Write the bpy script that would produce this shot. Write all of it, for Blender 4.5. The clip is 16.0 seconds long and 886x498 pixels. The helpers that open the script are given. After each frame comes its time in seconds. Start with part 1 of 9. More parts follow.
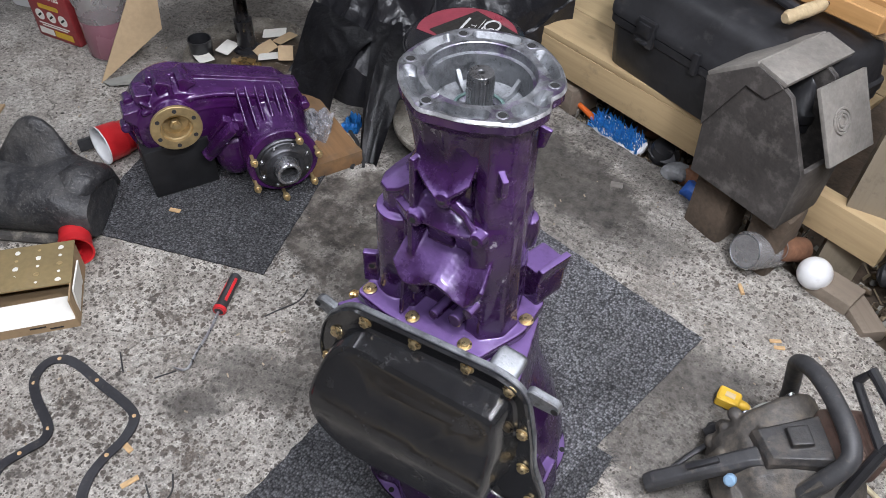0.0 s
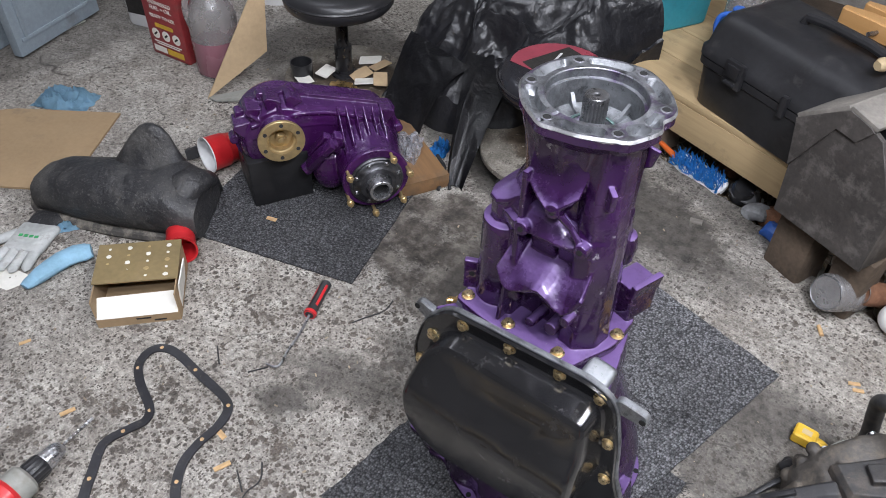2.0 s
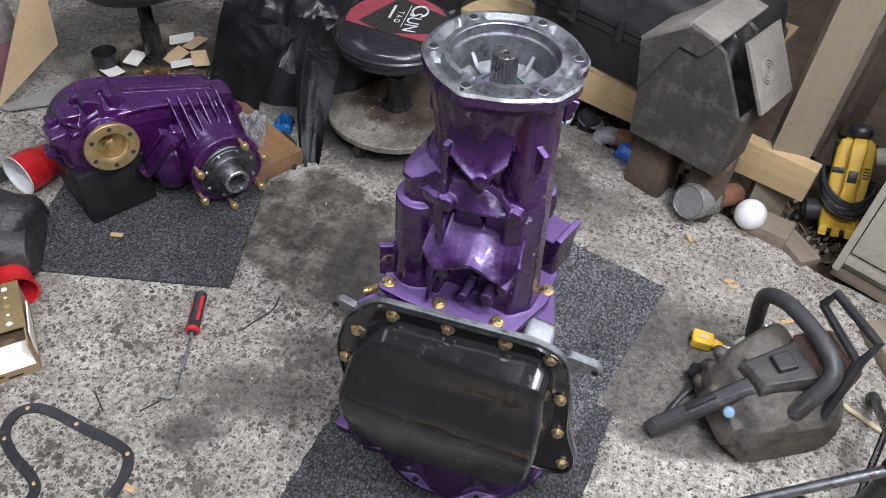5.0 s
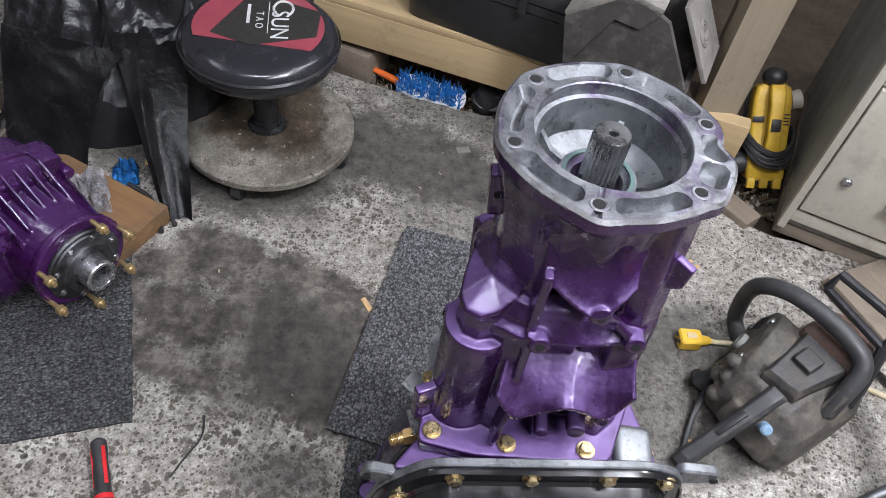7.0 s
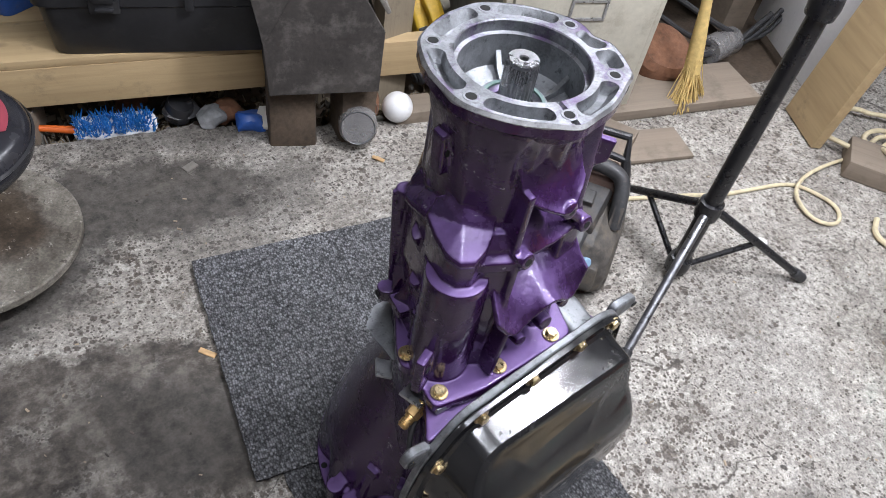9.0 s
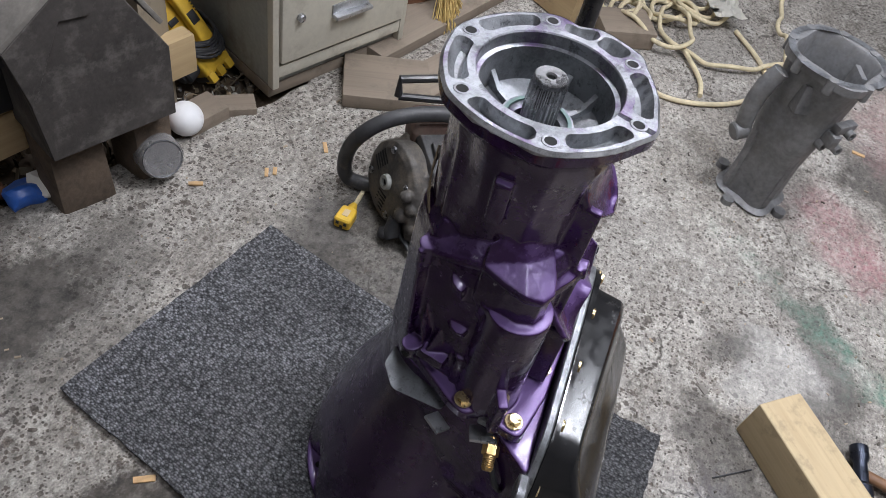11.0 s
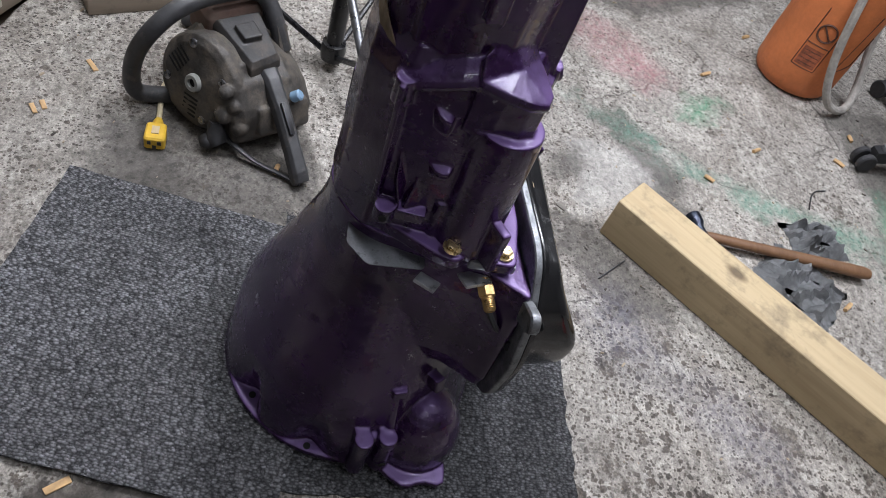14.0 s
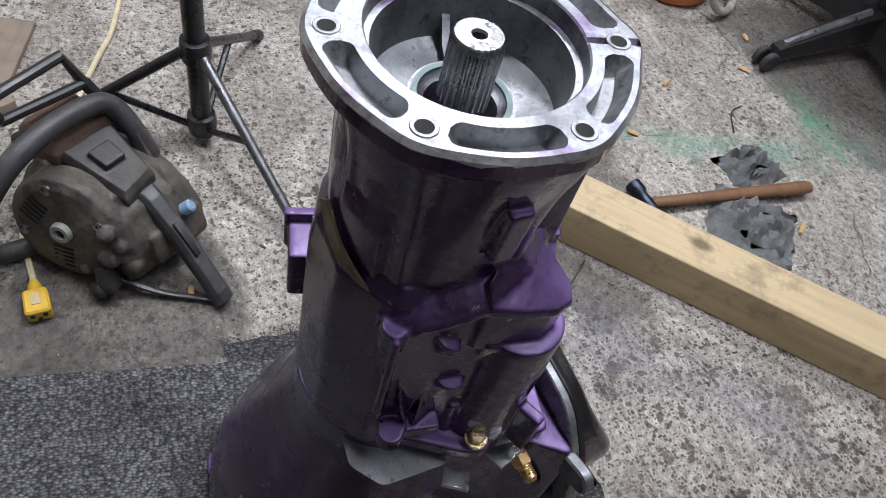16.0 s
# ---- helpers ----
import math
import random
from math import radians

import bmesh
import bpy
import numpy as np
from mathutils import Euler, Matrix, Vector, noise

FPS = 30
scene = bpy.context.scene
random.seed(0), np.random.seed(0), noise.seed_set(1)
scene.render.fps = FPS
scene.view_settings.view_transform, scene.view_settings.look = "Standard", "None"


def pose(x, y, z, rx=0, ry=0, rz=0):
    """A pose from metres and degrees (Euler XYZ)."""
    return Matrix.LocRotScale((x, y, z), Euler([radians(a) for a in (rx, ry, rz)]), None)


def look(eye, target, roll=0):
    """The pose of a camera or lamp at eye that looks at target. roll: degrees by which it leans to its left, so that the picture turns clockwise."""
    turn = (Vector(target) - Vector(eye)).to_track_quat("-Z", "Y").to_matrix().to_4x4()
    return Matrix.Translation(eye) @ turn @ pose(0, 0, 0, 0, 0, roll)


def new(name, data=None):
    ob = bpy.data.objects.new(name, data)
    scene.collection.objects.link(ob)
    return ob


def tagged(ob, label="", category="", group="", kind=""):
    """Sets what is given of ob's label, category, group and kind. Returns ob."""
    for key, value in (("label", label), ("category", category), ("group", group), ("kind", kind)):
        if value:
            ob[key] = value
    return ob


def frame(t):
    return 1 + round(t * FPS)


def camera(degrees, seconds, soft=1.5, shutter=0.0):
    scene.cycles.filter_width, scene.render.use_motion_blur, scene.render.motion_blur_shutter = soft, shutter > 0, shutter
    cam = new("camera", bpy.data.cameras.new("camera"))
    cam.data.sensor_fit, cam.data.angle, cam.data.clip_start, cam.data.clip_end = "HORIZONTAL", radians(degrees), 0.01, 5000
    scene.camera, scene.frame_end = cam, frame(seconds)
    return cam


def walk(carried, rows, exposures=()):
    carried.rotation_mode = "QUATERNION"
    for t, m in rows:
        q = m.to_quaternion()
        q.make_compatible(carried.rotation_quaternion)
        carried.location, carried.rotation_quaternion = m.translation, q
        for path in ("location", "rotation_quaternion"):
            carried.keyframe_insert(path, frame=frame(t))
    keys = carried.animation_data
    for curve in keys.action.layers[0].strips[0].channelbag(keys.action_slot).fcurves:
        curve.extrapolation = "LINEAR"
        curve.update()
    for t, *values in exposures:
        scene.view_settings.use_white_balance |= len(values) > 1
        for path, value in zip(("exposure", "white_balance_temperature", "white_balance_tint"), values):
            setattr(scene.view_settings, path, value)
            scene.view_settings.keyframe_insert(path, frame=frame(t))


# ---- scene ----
cam = camera(61.2, 16.0, soft=0.5)
PATH = [
    (0, (0.368, -0.606, 1.201), (-0.411, 0.544, -0.238), 2.0),
    (0.5, (0.321, -0.678, 1.207), (-0.447, 0.497, -0.217), 2.2),
    (1, (0.341, -0.707, 1.215), (-0.495, 0.453, -0.184), 1.7),
    (1.5, (0.36, -0.704, 1.214), (-0.542, 0.428, -0.166), 1.7),
    (2, (0.36, -0.705, 1.217), (-0.574, 0.411, -0.154), 1.7),
    (2.5, (0.361, -0.71, 1.216), (-0.577, 0.405, -0.154), 1.7),
    (3, (0.358, -0.708, 1.223), (-0.551, 0.421, -0.154), 1.8),
    (3.5, (0.341, -0.71, 1.217), (-0.479, 0.463, -0.18), 2.2),
    (4, (0.288, -0.725, 1.206), (-0.385, 0.511, -0.215), 2.9),
    (4.2, (0.279, -0.718, 1.203), (-0.352, 0.532, -0.225), 2.9),
    (6.3, (-0.02, -0.7, 1.159), (-0.21, 0.625, -0.327), 8.3),
    (6.5, (-0.06, -0.634, 1.14), (-0.187, 0.683, -0.36), 8.9),
    (7, (-0.138, -0.453, 1.117), (-0.072, 0.841, -0.407), 9.8),
    (7.5, (-0.23, -0.439, 1.113), (0.053, 0.834, -0.404), 10.4),
    (8, (-0.332, -0.49, 1.128), (0.146, 0.742, -0.374), 10.8),
    (8.5, (-0.35, -0.449, 1.118), (0.346, 0.696, -0.367), 11.3),
    (8.7, (-0.378, -0.435, 1.114), (0.417, 0.655, -0.362), 11.5),
    (10.8, (-0.523, -0.069, 1.1), (0.751, 0.285, -0.4), 15.0),
    (11, (-0.517, -0.075, 1.1), (0.766, 0.237, -0.403), 14.9),
    (11.5, (-0.495, -0.103, 1.095), (0.809, 0.032, -0.415), 15.1),
    (12, (-0.506, 0.018, 1.082), (0.786, -0.043, -0.443), 14.6),
    (12.5, (-0.529, 0.097, 1.053), (0.72, -0.112, -0.496), 17.9),
    (13, (-0.537, 0.128, 0.979), (0.696, -0.174, -0.567), 20.9),
    (13.5, (-0.56, 0.125, 0.971), (0.684, -0.258, -0.547), 23.2),
    (14, (-0.569, 0.136, 0.962), (0.682, -0.311, -0.533), 23.4),
    (14.5, (-0.531, 0.151, 0.99), (0.705, -0.339, -0.504), 22.5),
    (15, (-0.469, 0.147, 1.003), (0.73, -0.345, -0.52), 21.0),
    (15.5, (-0.338, 0.148, 0.987), (0.79, -0.4, -0.57), 19.2),
    (16, (-0.287, 0.179, 0.993), (0.724, -0.523, -0.584), 17.9),
]
walk(cam, [(t, look(eye, target, roll)) for t, eye, target, roll in PATH], ((0, 0.57), (4, 0.59), (7, 0.60), (8.5, 0.64), (10.8, 0.2), (12, 0.06), (12.7, 0.02), (13.5, 0.26), (14.5, 0.29), (16, 0.15)))

# ---------------------------------------------------------------- light
world = bpy.data.worlds.new("garage_air")
world.use_nodes = True
world.node_tree.nodes["Background"].inputs[0].default_value = (0.75, 0.82, 1.0, 1)
world.node_tree.nodes["Background"].inputs[1].default_value = 0.02
scene.world = world
scene.view_settings.exposure = 0.0


def lamp(name, kind, m, energy, color, size=0.3, size_y=0.3):
    data = bpy.data.lights.new(name, kind)
    data.energy, data.color = energy, color
    if kind == "AREA":
        data.shape, data.size, data.size_y = "RECTANGLE", size, size_y
    ob = new(name, data)
    ob.matrix_world = m
    return ob


# lamp heads out of view: first fits the shadow, second is assumed
HEADS = ((0.66, -0.27, 1.84), (0.66, 0.40, 1.84))
lamp("work_light_beam", "AREA", look(HEADS[0], (0.0, 0.05, 0.0)), 20, (0.895, 0.91, 1.0), 0.20, 0.14)
lamp("work_light_beam", "AREA", look(HEADS[1], (0.1, 0.3, 0.0)), 6, (0.895, 0.91, 1.0), 0.20, 0.14)
# assumed ceiling lamps out of view, placed to balance brightness; no fixtures built
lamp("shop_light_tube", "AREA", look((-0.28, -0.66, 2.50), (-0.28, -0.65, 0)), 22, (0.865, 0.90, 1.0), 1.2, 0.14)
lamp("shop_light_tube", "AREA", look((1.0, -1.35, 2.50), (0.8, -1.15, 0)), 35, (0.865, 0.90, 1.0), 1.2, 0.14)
# added to brighten the far left floor
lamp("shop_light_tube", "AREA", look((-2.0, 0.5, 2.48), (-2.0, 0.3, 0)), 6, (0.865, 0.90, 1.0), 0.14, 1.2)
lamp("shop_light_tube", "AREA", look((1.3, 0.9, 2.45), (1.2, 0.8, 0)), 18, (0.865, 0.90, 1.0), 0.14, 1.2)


# ---------------------------------------------------------------- materials
class Nodes:
    """A node material in the making."""

    def __init__(self, name):
        self.m = bpy.data.materials.new(name)
        self.m.use_nodes = True
        self.t = self.m.node_tree
        self.bsdf = self.t.nodes["Principled BSDF"]
        self.co = self.t.nodes.new("ShaderNodeTexCoord").outputs["Object"]

    def link(self, a, b):
        self.t.links.new(a, b)

    def fill(self, socket, v):
        if hasattr(v, "is_output"):
            self.link(v, socket)
        else:
            socket.default_value = v

    def noise(self, scale, detail=4.0, rough=0.6, co=None, distortion=0.0):
        n = self.t.nodes.new("ShaderNodeTexNoise")
        n.inputs["Scale"].default_value, n.inputs["Detail"].default_value = scale, detail
        n.inputs["Roughness"].default_value, n.inputs["Distortion"].default_value = rough, distortion
        self.link(co or self.co, n.inputs["Vector"])
        return n.outputs["Fac"]

    def voronoi(self, scale, feature="F1", co=None, rnd=1.0):
        n = self.t.nodes.new("ShaderNodeTexVoronoi")
        n.feature = feature
        n.inputs["Scale"].default_value, n.inputs["Randomness"].default_value = scale, rnd
        self.link(co or self.co, n.inputs["Vector"])
        return n

    def ramp(self, fac, *stops):
        n = self.t.nodes.new("ShaderNodeValToRGB")
        e = n.color_ramp.elements
        while len(e) < len(stops):
            e.new(0.5)
        for k, (p, c) in zip(e, stops):
            k.position, k.color = p, (*c, 1) if hasattr(c, "__len__") else (c, c, c, 1)
        self.link(fac, n.inputs["Fac"])
        return n.outputs["Color"]

    def mix(self, fac, a, b, how="MIX"):
        n = self.t.nodes.new("ShaderNodeMix")
        n.data_type, n.blend_type = "RGBA", how
        for s, v in ((n.inputs["Factor"], fac), (n.inputs["A"], a), (n.inputs["B"], b)):
            if not hasattr(v, "is_output") and hasattr(v, "__len__") and len(v) == 3:
                v = (*v, 1)
            self.fill(s, v)
        return n.outputs["Result"]

    def math(self, op, a, b=0.0, clamp=False):
        n = self.t.nodes.new("ShaderNodeMath")
        n.operation, n.use_clamp = op, clamp
        self.fill(n.inputs[0], a)
        self.fill(n.inputs[1], b)
        return n.outputs[0]

    def mapped(self, loc=(0, 0, 0), rot=(0, 0, 0), scale=(1, 1, 1), co=None):
        n = self.t.nodes.new("ShaderNodeMapping")
        n.inputs["Location"].default_value, n.inputs["Scale"].default_value = loc, scale
        n.inputs["Rotation"].default_value = [radians(a) for a in rot]
        self.link(co or self.co, n.inputs["Vector"])
        return n.outputs["Vector"]

    def bump(self, height, strength, distance=0.002, after=None):
        n = self.t.nodes.new("ShaderNodeBump")
        n.inputs["Strength"].default_value, n.inputs["Distance"].default_value = strength, distance
        self.link(height, n.inputs["Height"])
        if after:
            self.link(after, n.inputs["Normal"])
        return n.outputs["Normal"]

    def random(self):
        return self.t.nodes.new("ShaderNodeObjectInfo").outputs["Random"]

    def set(self, **k):
        for name, v in k.items():
            if not hasattr(v, "is_output") and hasattr(v, "__len__") and len(v) == 3:
                v = (*v, 1)
            self.fill(self.bsdf.inputs[name.replace("_", " ")], v)
        return self.m


def plain(name, color, rough=0.5, metal=0.0, spread=0.25, scale=8.0, bump=0.15, dirt=0.0, dirt_color=(0.16, 0.13, 0.1), coat=0.0, fine=90.0):
    """A surface with blotches, fine grain, dirt and a little relief."""
    n = Nodes(name)
    big, small = n.noise(scale, 5), n.noise(fine, 3)
    dark, light = [c * (1 - spread) for c in color], [min(1, c * (1 + spread)) for c in color]
    col = n.ramp(big, (0.3, dark), (0.7, light))
    col = n.mix(0.35, col, n.ramp(small, (0.3, dark), (0.7, light)))
    r = n.ramp(n.noise(scale * 2.3, 4), (0.3, max(0.02, rough - 0.1)), (0.7, min(1, rough + 0.12)))
    if dirt:
        mask = n.ramp(n.noise(scale * 1.7, 8, 0.72), (0.62 - 0.3 * dirt, 0.0), (0.72 - 0.12 * dirt, 1.0))
        mask = n.math("MULTIPLY", mask, min(1.0, dirt + 0.25))
        col, r = n.mix(mask, col, dirt_color), n.mix(mask, r, (0.9, 0.9, 0.9))
        metal = n.math("SUBTRACT", metal, n.math("MULTIPLY", mask, metal)) if metal else 0.0
    n.set(Base_Color=col, Roughness=r, Metallic=metal, Coat_Weight=coat, Coat_Roughness=0.12)
    if bump:
        n.set(Normal=n.bump(n.mix(0.5, big, small), bump, 0.004))
    return n.m


def painted_casting(name, color, rough=0.2, top_tint=1.0):
    """Sprayed gloss paint over a sand casting: orange peel, upward faces paled by overspray and painted-in top light,
    bare chips.
    """
    n = Nodes(name)
    cast, peel, wavy, big = n.noise(230, 3), n.noise(75, 2), n.noise(24, 3), n.noise(9, 6, 0.65)
    col = n.ramp(big, (0.3, [c * 0.5 for c in color]), (0.52, color), (0.72, [min(1, c * 1.6) for c in color]))
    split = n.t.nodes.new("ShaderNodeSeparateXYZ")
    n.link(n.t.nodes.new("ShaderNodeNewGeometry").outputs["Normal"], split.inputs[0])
    # upward faces tinted lilac: light from above put into the paint
    flat = n.ramp(n.math("ADD", split.outputs["Z"], n.math("MULTIPLY", n.math("SUBTRACT", n.noise(18, 8, 0.7), 0.5), 1.1)), (0.50, 0.0), (0.95, 0.8 * top_tint))
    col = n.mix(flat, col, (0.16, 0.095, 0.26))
    bare = n.ramp(n.noise(52, 8, 0.7), (0.655, 0.0), (0.67, 0.8))
    col = n.mix(bare, col, (0.30, 0.29, 0.31))
    r = n.ramp(n.noise(26, 6, 0.7), (0.4, rough - 0.05), (0.52, rough + 0.04), (0.66, rough + 0.22))
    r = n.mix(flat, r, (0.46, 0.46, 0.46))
    nrm = n.bump(n.mix(0.5, cast, peel), 0.22, 0.002)
    nrm = n.bump(wavy, 0.45, 0.006, nrm)
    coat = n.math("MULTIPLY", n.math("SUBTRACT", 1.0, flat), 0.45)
    return n.set(Base_Color=col, Roughness=r, Metallic=0.2, Normal=nrm, Coat_Weight=coat, Coat_Roughness=0.06)


def creased(name, color, rough, dust=0.2, dust_color=(0.1, 0.1, 0.1), scale=16.0, depth=0.012):
    """Thin sheet or soft rubber with sharp creases and dusty patches."""
    n = Nodes(name)
    ridge = n.math("ABSOLUTE", n.math("SUBTRACT", n.noise(scale, 3, 0.55, distortion=0.5), 0.5))
    small = n.math("ABSOLUTE", n.math("SUBTRACT", n.noise(scale * 2.7, 4, 0.6), 0.5))
    mask = n.math("MULTIPLY", n.ramp(n.noise(scale * 0.6, 8, 0.72), (0.48, 0.0), (0.62, 1.0)), dust)
    col = n.mix(mask, color, dust_color)
    col = n.mix(n.ramp(n.noise(170, 4, 0.7), (0.56, 0.0), (0.64, 0.5 * dust)), col, [min(1, c * 2) for c in dust_color])
    r = n.mix(mask, (rough,) * 3, (0.8, 0.8, 0.8))
    nrm = n.bump(n.math("ADD", ridge, n.math("MULTIPLY", small, 0.5)), 0.8, depth)
    return n.set(Base_Color=col, Roughness=r, Normal=nrm)


def machined(name, color, rough, grime=0.3, smear=0.0):
    n = Nodes(name)
    cast, big, spots = n.noise(300, 3), n.noise(22, 8, 0.72), n.noise(90, 6, 0.7)
    col = n.ramp(big, (0.38, [c * (1 - grime) for c in color]), (0.56, color))
    col = n.mix(n.ramp(spots, (0.36, 0.7), (0.44, 0.0)), col, [c * 0.3 for c in color])
    r = n.ramp(n.noise(45, 7, 0.7), (0.38, rough - 0.1), (0.62, rough + 0.18))
    if smear:
        # thin purple overspray
        col = n.mix(n.math("MULTIPLY", n.ramp(n.noise(26, 9, 0.72, n.mapped((3, 8, 1))), (0.50, 0.0), (0.62, 1.0)), smear), col, (0.10, 0.045, 0.15))
    return n.set(Base_Color=col, Roughness=r, Metallic=0.92, Normal=n.bump(n.mix(0.5, cast, spots), 0.35, 0.002))


def wood(name, color, dark, scale=1.0, rough=0.7, dirt=0.2, axis="x"):
    """Sawn timber with grain along an axis of its object, rings, knots and dirt."""
    n = Nodes(name)
    stretch = {"x": (1.2, 22, 22), "y": (22, 1.2, 22), "z": (22, 22, 1.2)}[axis]
    co = n.mapped(scale=[s * scale for s in stretch])
    grain, fibre = n.noise(2.0, 6, 0.65, co, 0.6), n.noise(9.0, 4, 0.6, co)
    col = n.ramp(grain, (0.3, dark), (0.55, color), (0.8, [min(1, c * 1.2) for c in color]))
    col = n.mix(0.35, col, n.ramp(fibre, (0.35, dark), (0.6, color)), "MULTIPLY")
    col = n.mix(0.5, col, color)
    knot = n.voronoi(6.0, co=n.mapped(scale=(0.8, 1.4, 1.4) if axis == "x" else (1.4, 0.8, 1.4)))
    col = n.mix(n.ramp(knot.outputs["Distance"], (0.06, 0.9), (0.13, 0.0)), col, [c * 0.4 for c in dark])
    mask = n.ramp(n.noise(11, 8, 0.75), (0.66 - 0.3 * dirt, 0.0), (0.85 - 0.2 * dirt, 0.8))
    col = n.mix(mask, col, (0.1, 0.08, 0.06))
    return n.set(Base_Color=col, Roughness=rough, Normal=n.bump(n.mix(0.5, grain, fibre), 0.35, 0.003))


def concrete():
    """Old spalled garage concrete with oil, paint overspray and grit."""
    n = Nodes("spalled_concrete")
    ragged = n.math("SUBTRACT", n.noise(16, 12, 0.7), 0.5)
    broad = n.math("SUBTRACT", n.noise(3.5, 4, 0.55), 0.5)

    def edge(distance, soft):
        """1 inside, 0 outside, with a ragged rim; distance in metres past the rim."""
        d = n.math("ADD", distance, n.math("MULTIPLY", ragged, 0.16))
        d = n.math("ADD", d, n.math("MULTIPLY", broad, 0.10))
        return n.math("SUBTRACT", 1.0, n.math("DIVIDE", n.math("ADD", d, soft), 2 * soft), True)

    def spot(x, y, rx, ry, turn=0.0, soft=0.02):
        mapped = n.t.nodes.new("ShaderNodeMapping")
        mapped.vector_type = "TEXTURE"
        mapped.inputs["Location"].default_value = (x, y, 0)
        mapped.inputs["Rotation"].default_value = (0, 0, radians(turn))
        mapped.inputs["Scale"].default_value = (rx, ry, 1000)
        n.link(n.co, mapped.inputs["Vector"])
        length = n.t.nodes.new("ShaderNodeVectorMath")
        length.operation = "LENGTH"
        n.link(mapped.outputs[0], length.inputs[0])
        return edge(n.math("MULTIPLY", n.math("SUBTRACT", length.outputs["Value"], 1.0), min(rx, ry)), soft)

    def patch(points, soft):
        """A patch with straight sides, its corners going clockwise."""
        far = None
        for (ax, ay), (bx, by) in zip(points, points[1:] + points[:1]):
            k = math.hypot(bx - ax, by - ay)
            nx, ny = -(by - ay) / k, (bx - ax) / k
            dot = n.t.nodes.new("ShaderNodeVectorMath")
            dot.operation = "DOT_PRODUCT"
            n.link(n.co, dot.inputs[0])
            dot.inputs[1].default_value = (nx, ny, 0)
            d = n.math("SUBTRACT", dot.outputs["Value"], nx * ax + ny * ay)
            far = d if far is None else n.math("MAXIMUM", far, d)
        return edge(far, soft)

    big, mid = n.noise(2.0, 5, 0.6), n.noise(11, 8, 0.7)
    fine, grit = n.noise(85, 6, 0.7), n.noise(280, 3, 0.65)
    where = n.noise(3.1, 5, 0.6)
    col = n.ramp(mid, (0.34, (0.19, 0.170, 0.146)), (0.5, (0.295, 0.269, 0.236)), (0.66, (0.385, 0.356, 0.316)))
    col = n.mix(n.ramp(big, (0.40, 0.0), (0.62, 0.6)), col, (0.265, 0.250, 0.228))
    # the cement skin has flaked: pale lime beneath, with sharp rims
    flake = n.math("ADD", n.noise(14, 9, 0.62), n.math("MULTIPLY", n.math("SUBTRACT", where, 0.5), 0.6))
    pale = n.ramp(flake, (0.54, 0.0), (0.565, 0.8))
    col = n.mix(n.math("MULTIPLY", pale, 0.42), col, (0.50, 0.475, 0.43))
    crust = n.ramp(n.noise(120, 8, 0.7), (0.56, 0.0), (0.60, 0.4))
    col = n.mix(n.math("MULTIPLY", crust, n.ramp(where, (0.4, 0.2), (0.55, 0.9))), col, (0.54, 0.52, 0.48))
    # dirt in the pits: chips, flecks and specks
    damp = n.noise(4.3, 4, 0.6, n.mapped((3.1, 1.7, 0)))
    shift = n.math("MULTIPLY", n.math("SUBTRACT", damp, 0.5), 0.42)
    shift = n.math("ADD", shift, n.math("MULTIPLY", spot(1.0, -0.75, 0.85, 0.62, 20, 0.2), 0.055))
    shift = n.math("ADD", shift, n.math("MULTIPLY", spot(-1.65, 0.2, 0.5, 0.5, 0, 0.2), 0.05))
    shift = n.math("SUBTRACT", shift, n.math("MULTIPLY", spot(-0.5, -0.35, 0.75, 0.5, 20, 0.2), 0.038))
    wobble = n.math("MULTIPLY", n.math("SUBTRACT", n.noise(110, 7, 0.68), 0.5), 1.1)

    def pocks(scale, least, most, at):
        """Round pits with ragged rims, each of its own size, some cells bare."""
        cell = n.voronoi(scale, co=n.mapped(at))
        pick = n.t.nodes.new("ShaderNodeSeparateColor")
        n.link(cell.outputs["Color"], pick.inputs[0])
        size = n.math("SUBTRACT", pick.outputs[0], n.math("ADD", n.math("MULTIPLY", shift, 2.2), least))
        d = n.math("SUBTRACT", n.math("ADD", cell.outputs["Distance"], wobble), n.math("MULTIPLY", size, most))
        return n.ramp(d, (0.0, 1.0), (0.045, 0.0))

    pits = pocks(74, 0.40, 0.66, (0.3, 0.1, 0))
    chips = n.math("MAXIMUM", pocks(27, 0.70, 0.75, (2.3, 4.1, 0)), n.ramp(n.math("ADD", n.noise(17, 9, 0.62, n.mapped((5, 2, 0))), shift), (0.335, 1.0), (0.365, 0.0)))
    fleck = pocks(170, 0.22, 0.62, (7.7, 1.9, 0))
    dirt = n.ramp(n.noise(8, 6, 0.7), (0.35, (0.035, 0.028, 0.023)), (0.65, (0.095, 0.076, 0.060)))
    for mask, amount in ((fleck, 0.85), (pits, 0.85), (chips, 0.78)):
        col = n.mix(n.math("MULTIPLY", mask, amount), col, dirt)
    # smeared grime, grey-brown and soft
    smear = n.ramp(n.noise(5.5, 9, 0.66, n.mapped((9, 4, 0), scale=(1, 1.6, 1))), (0.5, 0.0), (0.66, 0.5))
    col = n.mix(smear, col, (0.15, 0.132, 0.112))
    col = n.mix(0.58, col, n.ramp(fine, (0.4, 0.2), (0.6, 0.78)), "OVERLAY")
    col = n.mix(0.45, col, n.ramp(grit, (0.35, 0.15), (0.65, 0.82)), "OVERLAY")
    # hairline cracks
    warp = n.t.nodes.new("ShaderNodeVectorMath")
    warp.operation = "MULTIPLY_ADD"
    bend = n.t.nodes.new("ShaderNodeTexNoise")
    bend.inputs["Scale"].default_value, bend.inputs["Detail"].default_value = 9.0, 6.0
